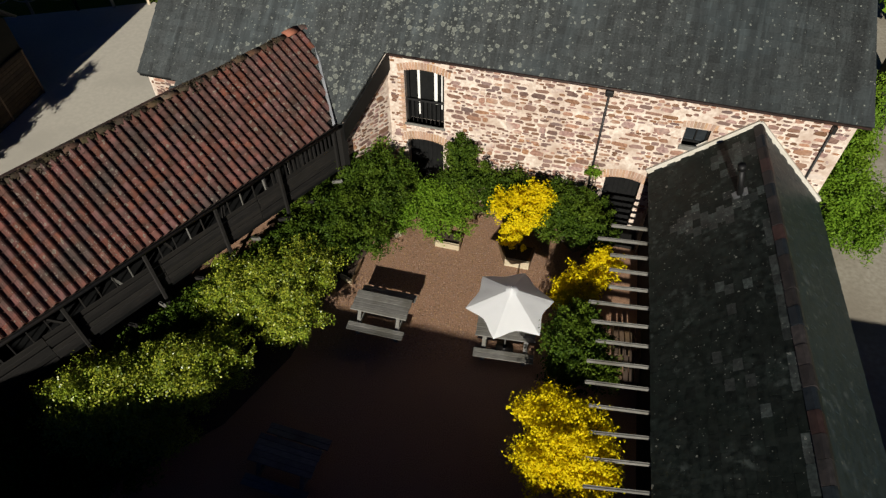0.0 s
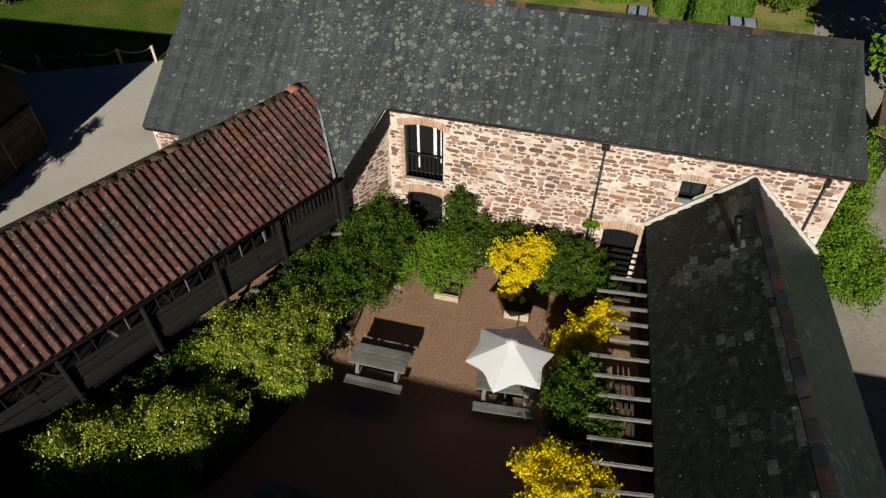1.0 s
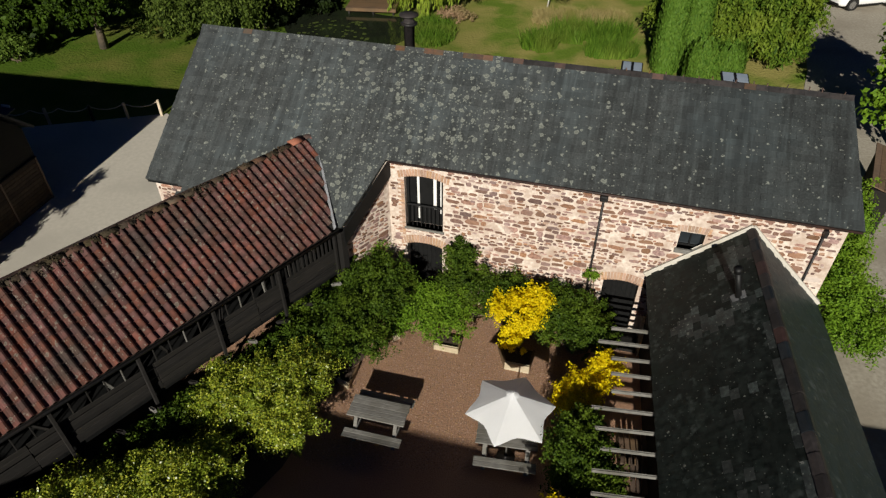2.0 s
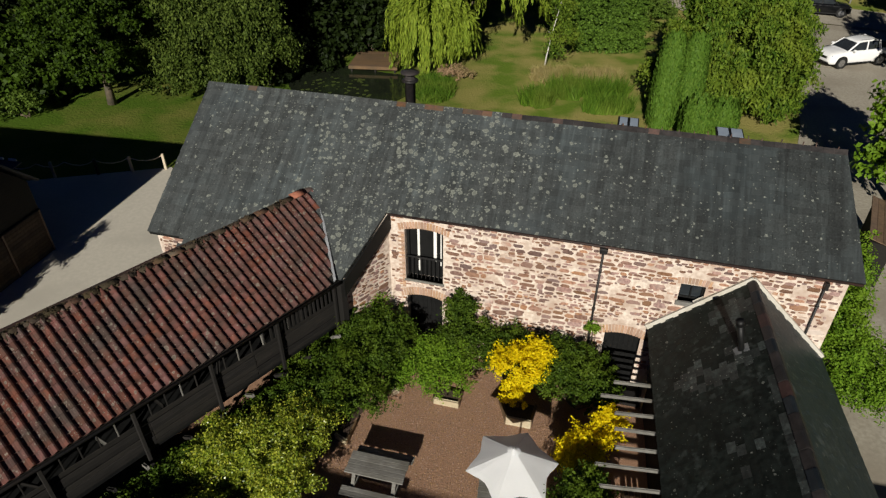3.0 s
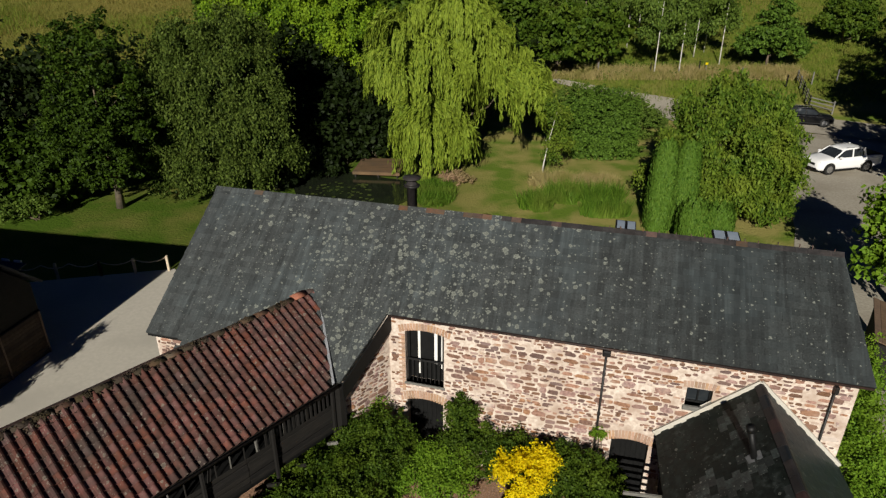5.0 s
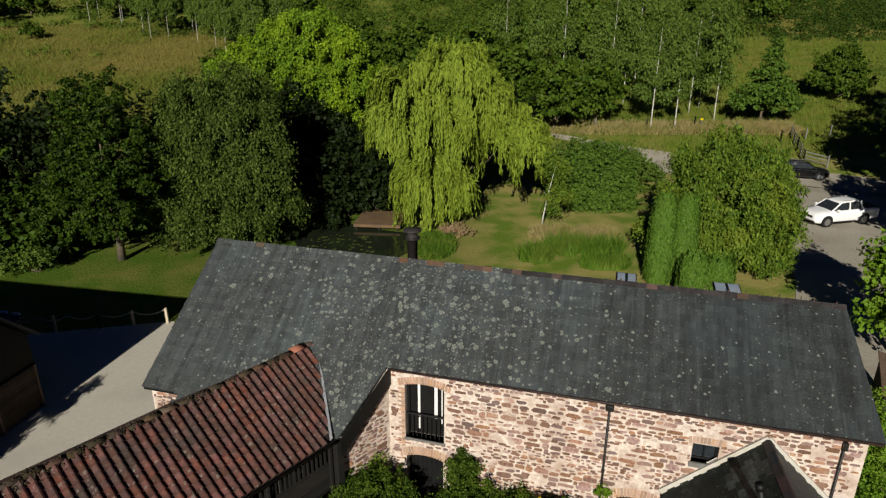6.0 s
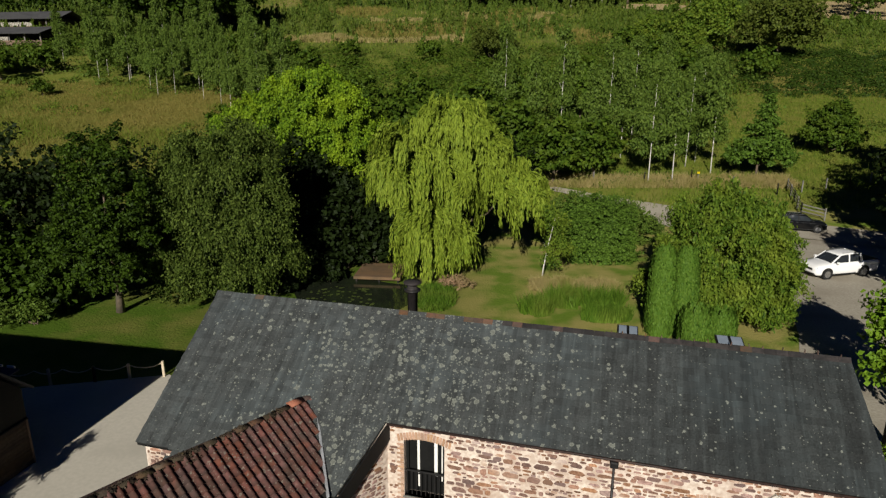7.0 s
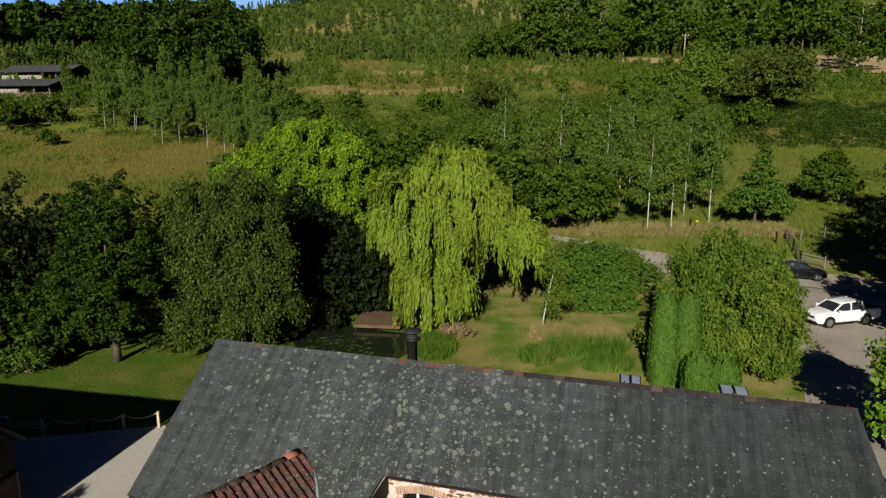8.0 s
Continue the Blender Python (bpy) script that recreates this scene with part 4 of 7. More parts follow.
    part("wall_plate", boxed(L, 0.0, 0.12, 0.27, R_EAVE - 0.30, R_EAVE - 0.14, 0.01), DARK_WOOD, b)
    # posts with braces, boarded front of the loft, joist ends
    for i in range(9):
        x = -0.15 - 2.05 * i
        part("post", boxed(x - 0.045, x + 0.045, 0.04, 0.13, 0.0, R_EAVE - 0.28, 0.012), DARK_WOOD, b)
        for k in range(1, 5):
            part("upright", boxed(x - 0.41 * k - 0.015, x - 0.41 * k + 0.015, 0.17, 0.20, 3.1, R_EAVE - 0.29, 0.004), DARK_WOOD if (i + k) % 4 else GREY_WOOD, b)
    for k in range(6):
        for i in range(8):
            x = -3.0 * i
            o = r.uniform(-0.015, 0.015)
            part("board", boxed(x - 2.99, x, 0.15 + o, 0.18 + o, 2.22 + k * 0.15, 2.22 + k * 0.15 + r.uniform(0.130, 0.146), 0.006), DARK_WOOD, b, at=pose(0, 0, 0, 0, r.uniform(-0.15, 0.15)))
    # floor coloured black so the loft reads as unlit
    part("loft_floor", boxed(L, 0.0, 0.2, back - 0.3, 2.06, 2.2), BLACK_PAINT_AND_SHADE, b)
    for i in range(22):
        x = -0.5 - 0.98 * i + r.uniform(-0.1, 0.1)
        bm = bmesh.new()
        beam(bm, (x, 0.14, 1.85), (x + r.uniform(-0.05, 0.05), -0.30, 2.16), 0.06, 0.07, 0.008)
        part("strut", bm, GREY_WOOD if i % 3 == 0 else DARK_WOOD, b)
    for i in range(16):
        x = -0.12 - 0.15 * i
        part("baluster", boxed(x - 0.035, x + 0.035, 0.16, 0.19, 3.10, 3.66, 0.004), DARK_WOOD, b)
    for i in range(14):
        x = -2.4 - 1.5 * i
        bm = bmesh.new()
        beam(bm, (x, 0.6, 2.6), (x + r.uniform(-0.9, 0.9), 0.75, 3.75), 0.06, 0.06, 0.008, (0, 1, 0))
        part("inner_stud", bm, GREY_WOOD if i % 3 == 0 else DARK_WOOD, b)
    part("back_wall", boxed(L, 0.6, back - 0.3, back - 0.05, 0, R_EAVE - 0.1), DARK_WOOD, b)
    part("end_wall", boxed(L - 0.1, L, 0.1, back - 0.1, 0, R_EAVE - 0.1), DARK_WOOD, b)
    # added black sheet: paints the dark of the open interior
    part("hay_wall", boxed(L, 0.0, 2.2, 2.35, 0, R_EAVE), BLACK_PAINT_AND_SHADE, b)
    return b


build_linhay()

# ---------------------------------------------------------------- the low slate wing
WING = pose(6.08, 14.04, 0, 0, 0, 90 - 11.8)      # local x towards the barn, -y to its right hand side
W_EAVE, W_RIDGE, W_HALF, W_LEN = 2.60, 4.79, 2.30, 21.0


def build_wing():
    b = thing("wing", "low stone wing with a dark mossy slate roof", "outbuilding", WING)
    cut = lambda y: 0.066 * y + 0.02        # the end follows the barn's wall
    L = -W_LEN
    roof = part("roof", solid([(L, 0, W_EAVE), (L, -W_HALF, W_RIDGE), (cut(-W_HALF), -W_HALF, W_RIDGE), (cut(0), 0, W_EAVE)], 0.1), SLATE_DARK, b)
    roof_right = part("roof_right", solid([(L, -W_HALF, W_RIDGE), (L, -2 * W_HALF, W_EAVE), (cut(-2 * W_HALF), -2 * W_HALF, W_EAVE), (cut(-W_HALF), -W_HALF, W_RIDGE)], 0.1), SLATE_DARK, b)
    for y0, y1 in ((-0.65, -0.25), (-2 * W_HALF + 0.2, -2 * W_HALF + 0.55)):
        part("wall", boxed(L + 0.1, -0.35, y0, y1, 0, W_EAVE + 0.1), DARK_WOOD if y0 > -1 else MORTAR, b)
    part("end_wall", boxed(L, L + 0.1, -2 * W_HALF + 0.2, -0.3, 0, W_EAVE), MORTAR, b)
    # pale fillet against the barn
    for y0, z0, y1, z1 in ((0.05, W_EAVE - 0.02, -W_HALF, W_RIDGE + 0.02), (-2 * W_HALF - 0.05, W_EAVE - 0.02, -W_HALF, W_RIDGE + 0.02)):
        bm = bmesh.new()
        beam(bm, (cut(y0) - 0.05, y0, z0 + 0.06), (cut(y1) - 0.05, y1, z1 + 0.06), 0.16, 0.13, 0.02, (0, 0, 1))
        part("fillet", bm, LIME_FILLET, b, "pale lime mortar fillet")
    slope = (W_RIDGE - W_EAVE) / W_HALF
    run = math.hypot(W_HALF, W_RIDGE - W_EAVE)
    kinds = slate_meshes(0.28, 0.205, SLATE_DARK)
    m = slope_frame((0, 0.03, W_EAVE), (-1, 0, 0), (0, -1, slope))

    def worn_patch(x, y, chance_):
        """Paler slates: round the vent pipe, in a few drifts, and along the ridge."""
        for cx, cy, rx, ry, share in ((2.75, 1.7, 0.55, 1.1, 0.7), (1.1, 2.4, 0.55, 0.6, 0.55), (7.2, 1.5, 0.7, 0.55, 0.22), (5.6, 2.2, 0.5, 0.4, 0.22), (10.0, 1.0, 0.6, 0.4, 0.22)):
            if ((x - cx) / rx) ** 2 + ((y - cy) / ry) ** 2 < 1:
                return chance_ < share
        return chance_ < (0.6 if y > run - 0.36 and x > 2.5 else 0.01)

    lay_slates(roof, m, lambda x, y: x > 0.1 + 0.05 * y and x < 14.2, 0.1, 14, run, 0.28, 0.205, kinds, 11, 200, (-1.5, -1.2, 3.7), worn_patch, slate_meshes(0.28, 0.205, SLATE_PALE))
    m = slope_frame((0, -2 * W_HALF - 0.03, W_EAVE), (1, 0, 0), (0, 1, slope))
    # right slope takes the slates with the painted sky sheen
    grey = slate_meshes(0.28, 0.205, SLATE_SKY_TINT)
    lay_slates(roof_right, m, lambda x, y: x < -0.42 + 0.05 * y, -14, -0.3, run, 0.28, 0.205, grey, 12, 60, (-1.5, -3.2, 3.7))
    r = random.Random(6)
    for i in range(34):
        x = -0.25 - i * 0.46
        bm = bmesh.new()
        prof = [(-0.15, -0.10), (-0.05, 0.015), (0.0, 0.035), (0.05, 0.015), (0.15, -0.10)]
        rows = [[bm.verts.new((xx, y, zz)) for y, zz in prof] for xx in (0, -0.45)]
        for k in range(4):
            bm.faces.new((rows[0][k], rows[0][k + 1], rows[1][k + 1], rows[1][k]))
        bm.faces.new(rows[0]), bm.faces.new(rows[1][::-1])
        part("ridge_tile", bm, BLUE_RIDGE if i % 4 == 1 else DULL_RIDGE if i % 5 == 3 else DARK_RIDGE, roof, at=pose(x, -W_HALF, W_RIDGE + 0.045 + r.uniform(-0.01, 0.012), 0, r.uniform(-1, 1)))
    # soil vent pipe through the slope
    bm = bmesh.new()
    tube(bm, [(0, 0, -0.15), (0, 0, 0.84)], 0.075, 10)
    vent = part("vent_pipe", bm, BLACK_PAINT_AND_SHADE, b, "black vent pipe with lead skirt", True, at=pose(-2.46, -1.76, W_EAVE + 1.76 * slope, -16))
    bm = bmesh.new()
    tube(bm, [(0, 0, 0.80), (0, 0, 0.95)], 0.10, 10)
    part("cap", bm, BLACK_PAINT_AND_SHADE, vent, smooth=True)
    part("skirt", solid([(-0.13, 0.16, -0.10), (0.13, 0.16, -0.10), (0.13, -0.12, 0.17), (-0.13, -0.12, 0.17)], -0.02), DUSTY_LEAD, vent, at=pose(0, 0, 0, 16))
    return b


build_wing()


# ---------------------------------------------------------------- buildings that close the place
def plain_barn(name, label, at, length, half, eave, ridge, wall_mat, roof_mat):
    b = thing(name, label, "barn", at)
    bm = bmesh.new()
    prof = [(-half + 0.2, 0), (half - 0.2, 0), (half - 0.2, eave), (0, ridge - 0.12), (-half + 0.2, eave)]
    q = [[bm.verts.new((x, y, z)) for y, z in prof] for x in (0, -length)]
    bm.faces.new(q[0][::-1]), bm.faces.new(q[1])
    for i in range(5):
        j = (i + 1) % 5
        bm.faces.new((q[0][i], q[0][j], q[1][j], q[1][i]))
    part("wall", bm, wall_mat, b)
    for s in (-1, 1):
        k = (ridge - eave) / half
        pts = [(0.2, 0, ridge), (-length - 0.2, 0, ridge), (-length - 0.2, s * (half + 0.15), eave - 0.15 * k), (0.2, s * (half + 0.15), eave - 0.15 * k)]
        part("roof", solid(pts if s < 0 else pts[::-1], -0.08 if s > 0 else 0.08), roof_mat, b)
    return b


# rear barn is out of view; dark walls keep bounced light off the courtyard
plain_barn("rear_barn", "unseen slate-roofed barn that shades the courtyard, walls darkened against bounce", pose(6.3, -7.55, 0, 0, 0, -15.607), 27.0, 3.1, 5.22, 7.26, DARK_WOOD, SLATE)
cabin = plain_barn("timber_barn", "dark timber barn with brown boards beside the concrete yard", pose(-16.86, 18.70, 0, 0, 0, -11.3), 24.0, 3.4, 3.2, 6.45, DARK_WOOD, ROOF_FELT)
for i in range(12):
    part("weatherboard", boxed(0.0, 0.03, -3.15, 3.17, 0.03 + i * 0.155, 0.03 + i * 0.155 + 0.145, 0.006), SHADED_BOARD, cabin)
for y in (-0.9, 1.15, 3.08):
    part("batten", boxed(0.034, 0.07, y, y + 0.09, 0.0, 1.93, 0.006), BROWN_WOOD, cabin)
part("capping", boxed(-0.01, 0.09, -3.18, 3.2, 1.93, 1.97, 0.006), DARK_WOOD, cabin)


def tool_store():
    t = thing("tool_store", "low dark store with a pale-edged sheet roof behind the barn", "shed", pose(-20.2, 24.4, 0, 0, 0, -13))
    part("wall", boxed(-2.2, 1.5, -0.75, 0.75, 0, 2.2), DARK_WOOD, t)
    part("roof", solid([(-2.4, -0.9, 2.24), (1.62, -0.9, 2.24), (1.62, 0.9, 2.5), (-2.4, 0.9, 2.5)], 0.06), ROOF_FELT, t)
    part("fascia", boxed(-2.4, 1.64, -0.95, -0.905, 2.08, 2.27, 0.006), DUSTY_LEAD, t)
    for i in range(6):
        part("clip", boxed(-2.3 + i * 0.66, -1.9 + i * 0.66, 0.86, 0.93, 2.5, 2.6, 0.01), WHITE_PAINT, t, "white clip along the roof edge")


tool_store()
# added out of view, only for the shadow it throws by the lane
plain_barn("gate_store", "unseen small store added to cast shade beside the lane", pose(15.5, 1.9, 0, 0, 0, -12), 5.6, 1.6, 2.7, 3.6, MORTAR, SLATE)

# ---------------------------------------------------------------- courtyard things
def picnic_table(m, label, length=1.62, missing=False):
    t = thing("picnic_table", label, "picnic table", m, "picnic tables in the courtyard")
    for i in range(5):
        y = -0.33 + i * 0.142
        part("top_board", boxed(-length / 2 + 0.012 * (i % 2), length / 2 - 0.01 * (i % 3), y, y + 0.134, 0.71, 0.75, 0.008), GREY_WOOD, t)
    for s in (-1, 1):
        y = s * 0.66
        for k in (0, 1):
            part("seat_board", boxed(-length / 2, length / 2, y - 0.14 + k * 0.142, y - 0.006 + k * 0.142, 0.41, 0.45, 0.008), GREY_WOOD, t)
    for x in (-length / 2 + 0.25, length / 2 - 0.25):
        for s in (-1, 1):
            bm = bmesh.new()
            beam(bm, (x, s * 0.62, 0.0), (x, s * 0.22, 0.71), 0.045, 0.10, 0.006, (1, 0, 0))
            part("leg", bm, GREY_WOOD, t)
        part("seat_bearer", boxed(x + 0.025, x + 0.07, -0.78, 0.78, 0.31, 0.41, 0.006), GREY_WOOD, t)
        part("top_bearer", boxed(x + 0.025, x + 0.07, -0.34, 0.34, 0.62, 0.71, 0.006), GREY_WOOD, t)
    for s in (-1, 1):
        bm = bmesh.new()
        beam(bm, (s * (length / 2 - 0.27), 0, 0.38), (s * 0.1, 0, 0.70), 0.045, 0.07, 0.005, (0, 1, 0))
        part("brace", bm, GREY_WOOD, t)
    return t


picnic_table(pose(-1.72, 10.52, 0, 0, 0, -14.5), "silvered wooden picnic table on the gravel")
picnic_table(pose(1.72, 9.72, 0, 0, 0, -9.5), "silvered wooden picnic table under the white parasol")
picnic_table(pose(-3.70, 6.15, 0, 0, 0, -17), "dark wooden picnic table standing in deep shade")


def parasol(x, y):
    p = thing("parasol", "open white six-sided canvas parasol over the picnic table", "parasol", pose(x, y, 0))
    bm = bmesh.new()
    tube(bm, [(0, 0, 0.0), (0, 0, 2.74)], 0.024, 10)
    part("pole", bm, GREY_WOOD, p, smooth=True)
    bm = bmesh.new()
    lathe(bm, [(0.25, 0.0), (0.25, 0.06), (0.06, 0.09), (0.04, 0.28)], 16)
    part("base", bm, BLACK_IRON, p, smooth=True)
    R, top, low = 1.14, 2.74, 2.08
    # tips of the ribs, edges drawn in between them; sagging cloth
    rows, n, rad = [], 36, 7
    bm = bmesh.new()
    apex = bm.verts.new((0, 0, top))
    for j in range(1, rad + 1):
        f = j / rad
        ring = []
        for i in range(n):
            a = 2 * math.pi * i / n
            k = (i % 6) / 6
            inn = 1 - 0.25 * math.sin(math.pi * k) * f
            sag = 0.02 * math.sin(math.pi * k) * math.sin(math.pi * min(f, 0.95))
            rr = R * f * inn
            ring.append(bm.verts.new((math.cos(a + 0.09) * rr, math.sin(a + 0.09) * rr, top - (top - low) * f * inn ** 0.5 - sag)))
        rows.append(ring)
    for i in range(n):
        bm.faces.new((apex, rows[0][i], rows[0][(i + 1) % n]))
        for a, b in zip(rows, rows[1:]):
            bm.faces.new((a[i], b[i], b[(i + 1) % n], a[(i + 1) % n]))
    bmesh.ops.solidify(bm, geom=bm.faces[:], thickness=0.004)
    part("canopy", bm, CANVAS, p, "white canvas canopy")
    for i in range(6):
        a = math.pi * i / 3 + 0.09
        c = [(math.cos(a) * R * f, math.sin(a) * R * f, top - (top - low) * f - 0.012) for f in (0.02, 0.99)]
        q = bmesh.new()
        tube(q, c, 0.009, 6)
        part("rib", q, PALE_WOOD, p)
        q = bmesh.new()
        tube(q, [(0, 0, 2.1), (math.cos(a) * R * 0.5, math.sin(a) * R * 0.5, top - (top - low) * 0.5 - 0.02)], 0.008, 6)
        part("strut", q, PALE_WOOD, p)
    bm = bmesh.new()
    n = 12
    ring = [bm.verts.new((math.cos(2 * math.pi * i / n) * 0.16, math.sin(2 * math.pi * i / n) * 0.16, top - 0.03)) for i in range(n)]
    up = bm.verts.new((0, 0, top + 0.05))
    for i in range(n):
        bm.faces.new((up, ring[i], ring[(i + 1) % n]))
    bmesh.ops.solidify(bm, geom=bm.faces[:], thickness=0.004)
    part("vent_cap", bm, CANVAS, p)
    bm = bmesh.new()
    lathe(bm, [(0.02, top + 0.03), (0.035, top + 0.06), (0.03, top + 0.09), (0.01, top + 0.11)], 10)
    part("finial", bm, ALLOY, p, smooth=True)


parasol(1.70, 9.54)


def planter(name, label, pts, h=0.22):
    t = thing(name, label, "planter", pose(pts[0][0], pts[0][1], 0))
    o = Vector((*pts[0], 0))
    for a, b in zip(pts, pts[1:]):
        bm = bmesh.new()
        beam(bm, Vector((*a, h / 2)) - o, Vector((*b, h / 2)) - o, 0.07, h, 0.012)
        part("sleeper", bm, PALE_WOOD if abs(a[1] - b[1]) < abs(a[0] - b[0]) and b[0] < 2.7 else BROWN_WOOD, t)
    inner = [(x - o.x, y - o.y) for x, y in pts]
    part("soil", slab(inner, 0.002, h - 0.07), SOIL, t)
    return t


planter("raised_bed", "pale timber edge of a planted bed", [(-0.24, 13.95), (-0.24, 13.42), (0.5, 13.22), (0.62, 13.7)])
planter("raised_bed", "pale timber edge of a planted bed", [(-1.75, 14.2), (-1.58, 13.72), (-1.35, 13.85)])
planter("raised_bed", "pale timber edge of the bed with the golden shrub", [(1.8, 13.4), (1.92, 12.62), (2.62, 12.44), (2.85, 13.1)], 0.30)
flat("shrub_bed", [(-2.6, 14.4), (-2.3, 13.2), (-3.3, 11.8), (-4.2, 9.3), (-5.6, 7.3), (-8.4, 5.4), (-11.2, 4.0), (-12.3, 4.6)], 0.03, SOIL, "dark soil of the long shrub bed beside the linhay", "soil")
planter("raised_bed", "weathered timber edge of the long shrub bed", [(-3.1, 12.1), (-2.75, 11.85), (-2.55, 12.6)], 0.18)


def pergola():
    t = thing("pergola", "pergola of pale weathered rafters along the wing", "pergola", pose(0, 0, 0))
    w, q = Vector((0.204, 0.979, 0)), Vector((0.979, -0.204, 0))
    start = Vector((5.60, 11.80, 0))
    r = random.Random(9)
    for i in range(15):
        c = start - w * (0.53 * i + 0.0025 * i * i)
        left = r.uniform(1.25, 1.5) if i not in (0, 2, 3, 4) else 1.0
        d = Vector((0.99, -0.10 + r.uniform(-0.02, 0.02), 0))
        bm = bmesh.new()
        beam(bm, c - d * left + Vector((0, 0, 2.52)), c + d * 0.35 + Vector((0, 0, 2.44)), 0.04, 0.085, 0.006)
        part("rafter", bm, GREY_WOOD, t)
    for i in range(4):
        p = start + q * 0.42 - w * (0.9 + 2.05 * i)
        part("post", boxed(-0.05, 0.05, -0.05, 0.05, 0, 2.28, 0.008), BROWN_WOOD, t, at=pose(p.x, p.y, 0, 0, 0, -11.8))
    bm = bmesh.new()
    a, b2 = start + q * 0.5 + w * 0.2, start + q * 0.5 - w * 7.4
    beam(bm, (a.x, a.y, 2.34), (b2.x, b2.y, 2.34), 0.05, 0.12, 0.01)
    part("ledger", bm, DARK_WOOD, t)


pergola()


def step_flight():
    t = thing("doorstep", "dark doorstep with pale upright rail bars beside the barn door", "step", pose(5.55, 13.35, 0, 0, 0, -15.6))
    part("step", boxed(-0.5, 0.5, 0.0, 0.9, 0.001, 0.15, 0.012), DARK_WOOD, t)
    for k in range(5):
        part("rail_bar", boxed(0.55, 0.59, -0.1 + 0.22 * k, -0.05 + 0.22 * k, 0, 1.0 + 0.02 * k, 0.006), PALE_WOOD, t)


step_flight()


def pallet(x, y, a, label):
    t = thing("crate", label, "crate", pose(x, y, 0, 0, 0, a))
    for i in range(5):
        part("slat", boxed(-0.5, 0.5, -0.35 + i * 0.15, -0.23 + i * 0.15, 0.42, 0.45, 0.005), BROWN_WOOD, t)
    for x0 in (-0.5, 0.44):
        for y0 in (-0.35, 0.31):
            part("corner", boxed(x0, x0 + 0.06, y0, y0 + 0.06, 0, 0.42, 0.005), BROWN_WOOD, t)
    for s in (-0.36, 0.36):
        for k in range(3):
            part("side_slat", boxed(-0.5, 0.5, s - 0.012, s + 0.012, 0.05 + k * 0.13, 0.15 + k * 0.13, 0.004), BROWN_WOOD, t)


for k, (x, y) in enumerate(((5.0, 8.75), (5.05, 9.55))):
    pallet(x, y, 78 + 3 * k, "low brown wooden crate under the pergola rafters")



# ---------------------------------------------------------------- shrubs of the courtyard
def shrub(name, label, x, y, blobs, clumps, per, clump_r, leaf, material, stems=5, group="", category="shrub", long=1.5, shell=0.55):
    t = thing(name, label, category, pose(x, y, 0), group)
    tops = [blobs[k % len(blobs)] for k in range(stems)]
    for k, b in enumerate(tops):
        a = k * 2.4
        bm = bmesh.new()
        tube(bm, [(math.cos(a) * 0.12, math.sin(a) * 0.12, -0.02), (b[0] * 0.5 + math.cos(a) * 0.2, b[1] * 0.5 + math.sin(a) * 0.2, b[2] * 0.5), (b[0] + math.cos(a) * b[3] * 0.4, b[1] + math.sin(a) * b[4] * 0.4, b[2] + b[5] * 0.3)], [0.035, 0.025, 0.008], 6)
        part("stem", bm, BARK, t)
    P, N = crown_points(blobs, clumps, per, clump_r, shell)
    keep = P[:, 2] > 0.03
    part("foliage", leaf_mesh("foliage", P[keep], N[keep], leaf, material, long), None, t)
    return t


shrub("shrub", "large olive-green shrub with yellowing sunlit leaves", -4.7, 10.45, [(0, 0, 1.4, 1.15, 1.1, 1.0), (0.8, 0.9, 1.25, 0.9, 0.9, 0.9), (-0.85, -0.3, 1.45, 0.8, 0.8, 0.9), (0.6, -0.6, 1.0, 0.8, 0.7, 0.75), (-1.2, 0.5, 1.3, 0.5, 0.6, 0.7)], 640, 120, 0.22, 0.036, LEAF_OLIVE, shell=0.6)
shrub("shrub", "broad olive-green shrub, top in sun and foot in shade", -6.85, 7.45, [(0.5, 0.1, 1.8, 1.1, 0.9, 0.9), (-0.8, -0.4, 1.9, 1.1, 0.9, 1.0), (-1.15, -0.8, 2.0, 0.85, 0.7, 0.9), (1.25, 0.75, 1.5, 0.75, 0.75, 0.8), (-0.6, -1.0, 1.6, 0.9, 0.6, 0.9), (-0.2, -0.9, 1.0, 1.1, 0.6, 0.8)], 760, 120, 0.22, 0.036, LEAF_OLIVE, shell=0.6)
shrub("shrub", "dark green leafy shrub in the shaded corner bed", -9.6, 5.9, [(0, 0, 0.9, 1.4, 1.2, 0.9), (1.6, 0.2, 0.7, 1.2, 1.0, 0.7)], 250, 48, 0.27, 0.061, LEAF_HEDGE)
shrub("hedge_shrub", "dense dark green shrub beside the linhay", -3.15, 13.0, [(0, 0, 1.2, 1.1, 1.1, 1.1), (0.8, 0.9, 1.3, 0.9, 0.9, 1.0), (-0.7, -0.8, 1.1, 0.9, 0.9, 1.0), (0.9, -0.1, 0.7, 0.6, 0.6, 0.6)], 560, 70, 0.20, 0.047, LEAF_HEDGE)
shrub("hedge_shrub", "dark green shrub in the corner by the barn", -1.75, 14.75, [(0, 0, 1.4, 1.0, 0.7, 1.1), (-0.8, 0.0, 1.5, 0.7, 0.6, 1.1)], 360, 70, 0.19, 0.047, LEAF_HEDGE)
shrub("hedge_shrub", "bushy green shrubs against the barn wall", 0.9, 14.75, [(0, 0, 1.2, 1.1, 0.55, 1.0), (1.3, -0.4, 1.1, 1.0, 0.55, 0.95), (-0.35, 0.45, 1.9, 0.45, 0.4, 1.0), (2.4, -0.7, 1.15, 0.9, 0.5, 0.95)], 560, 70, 0.19, 0.047, LEAF_HEDGE)
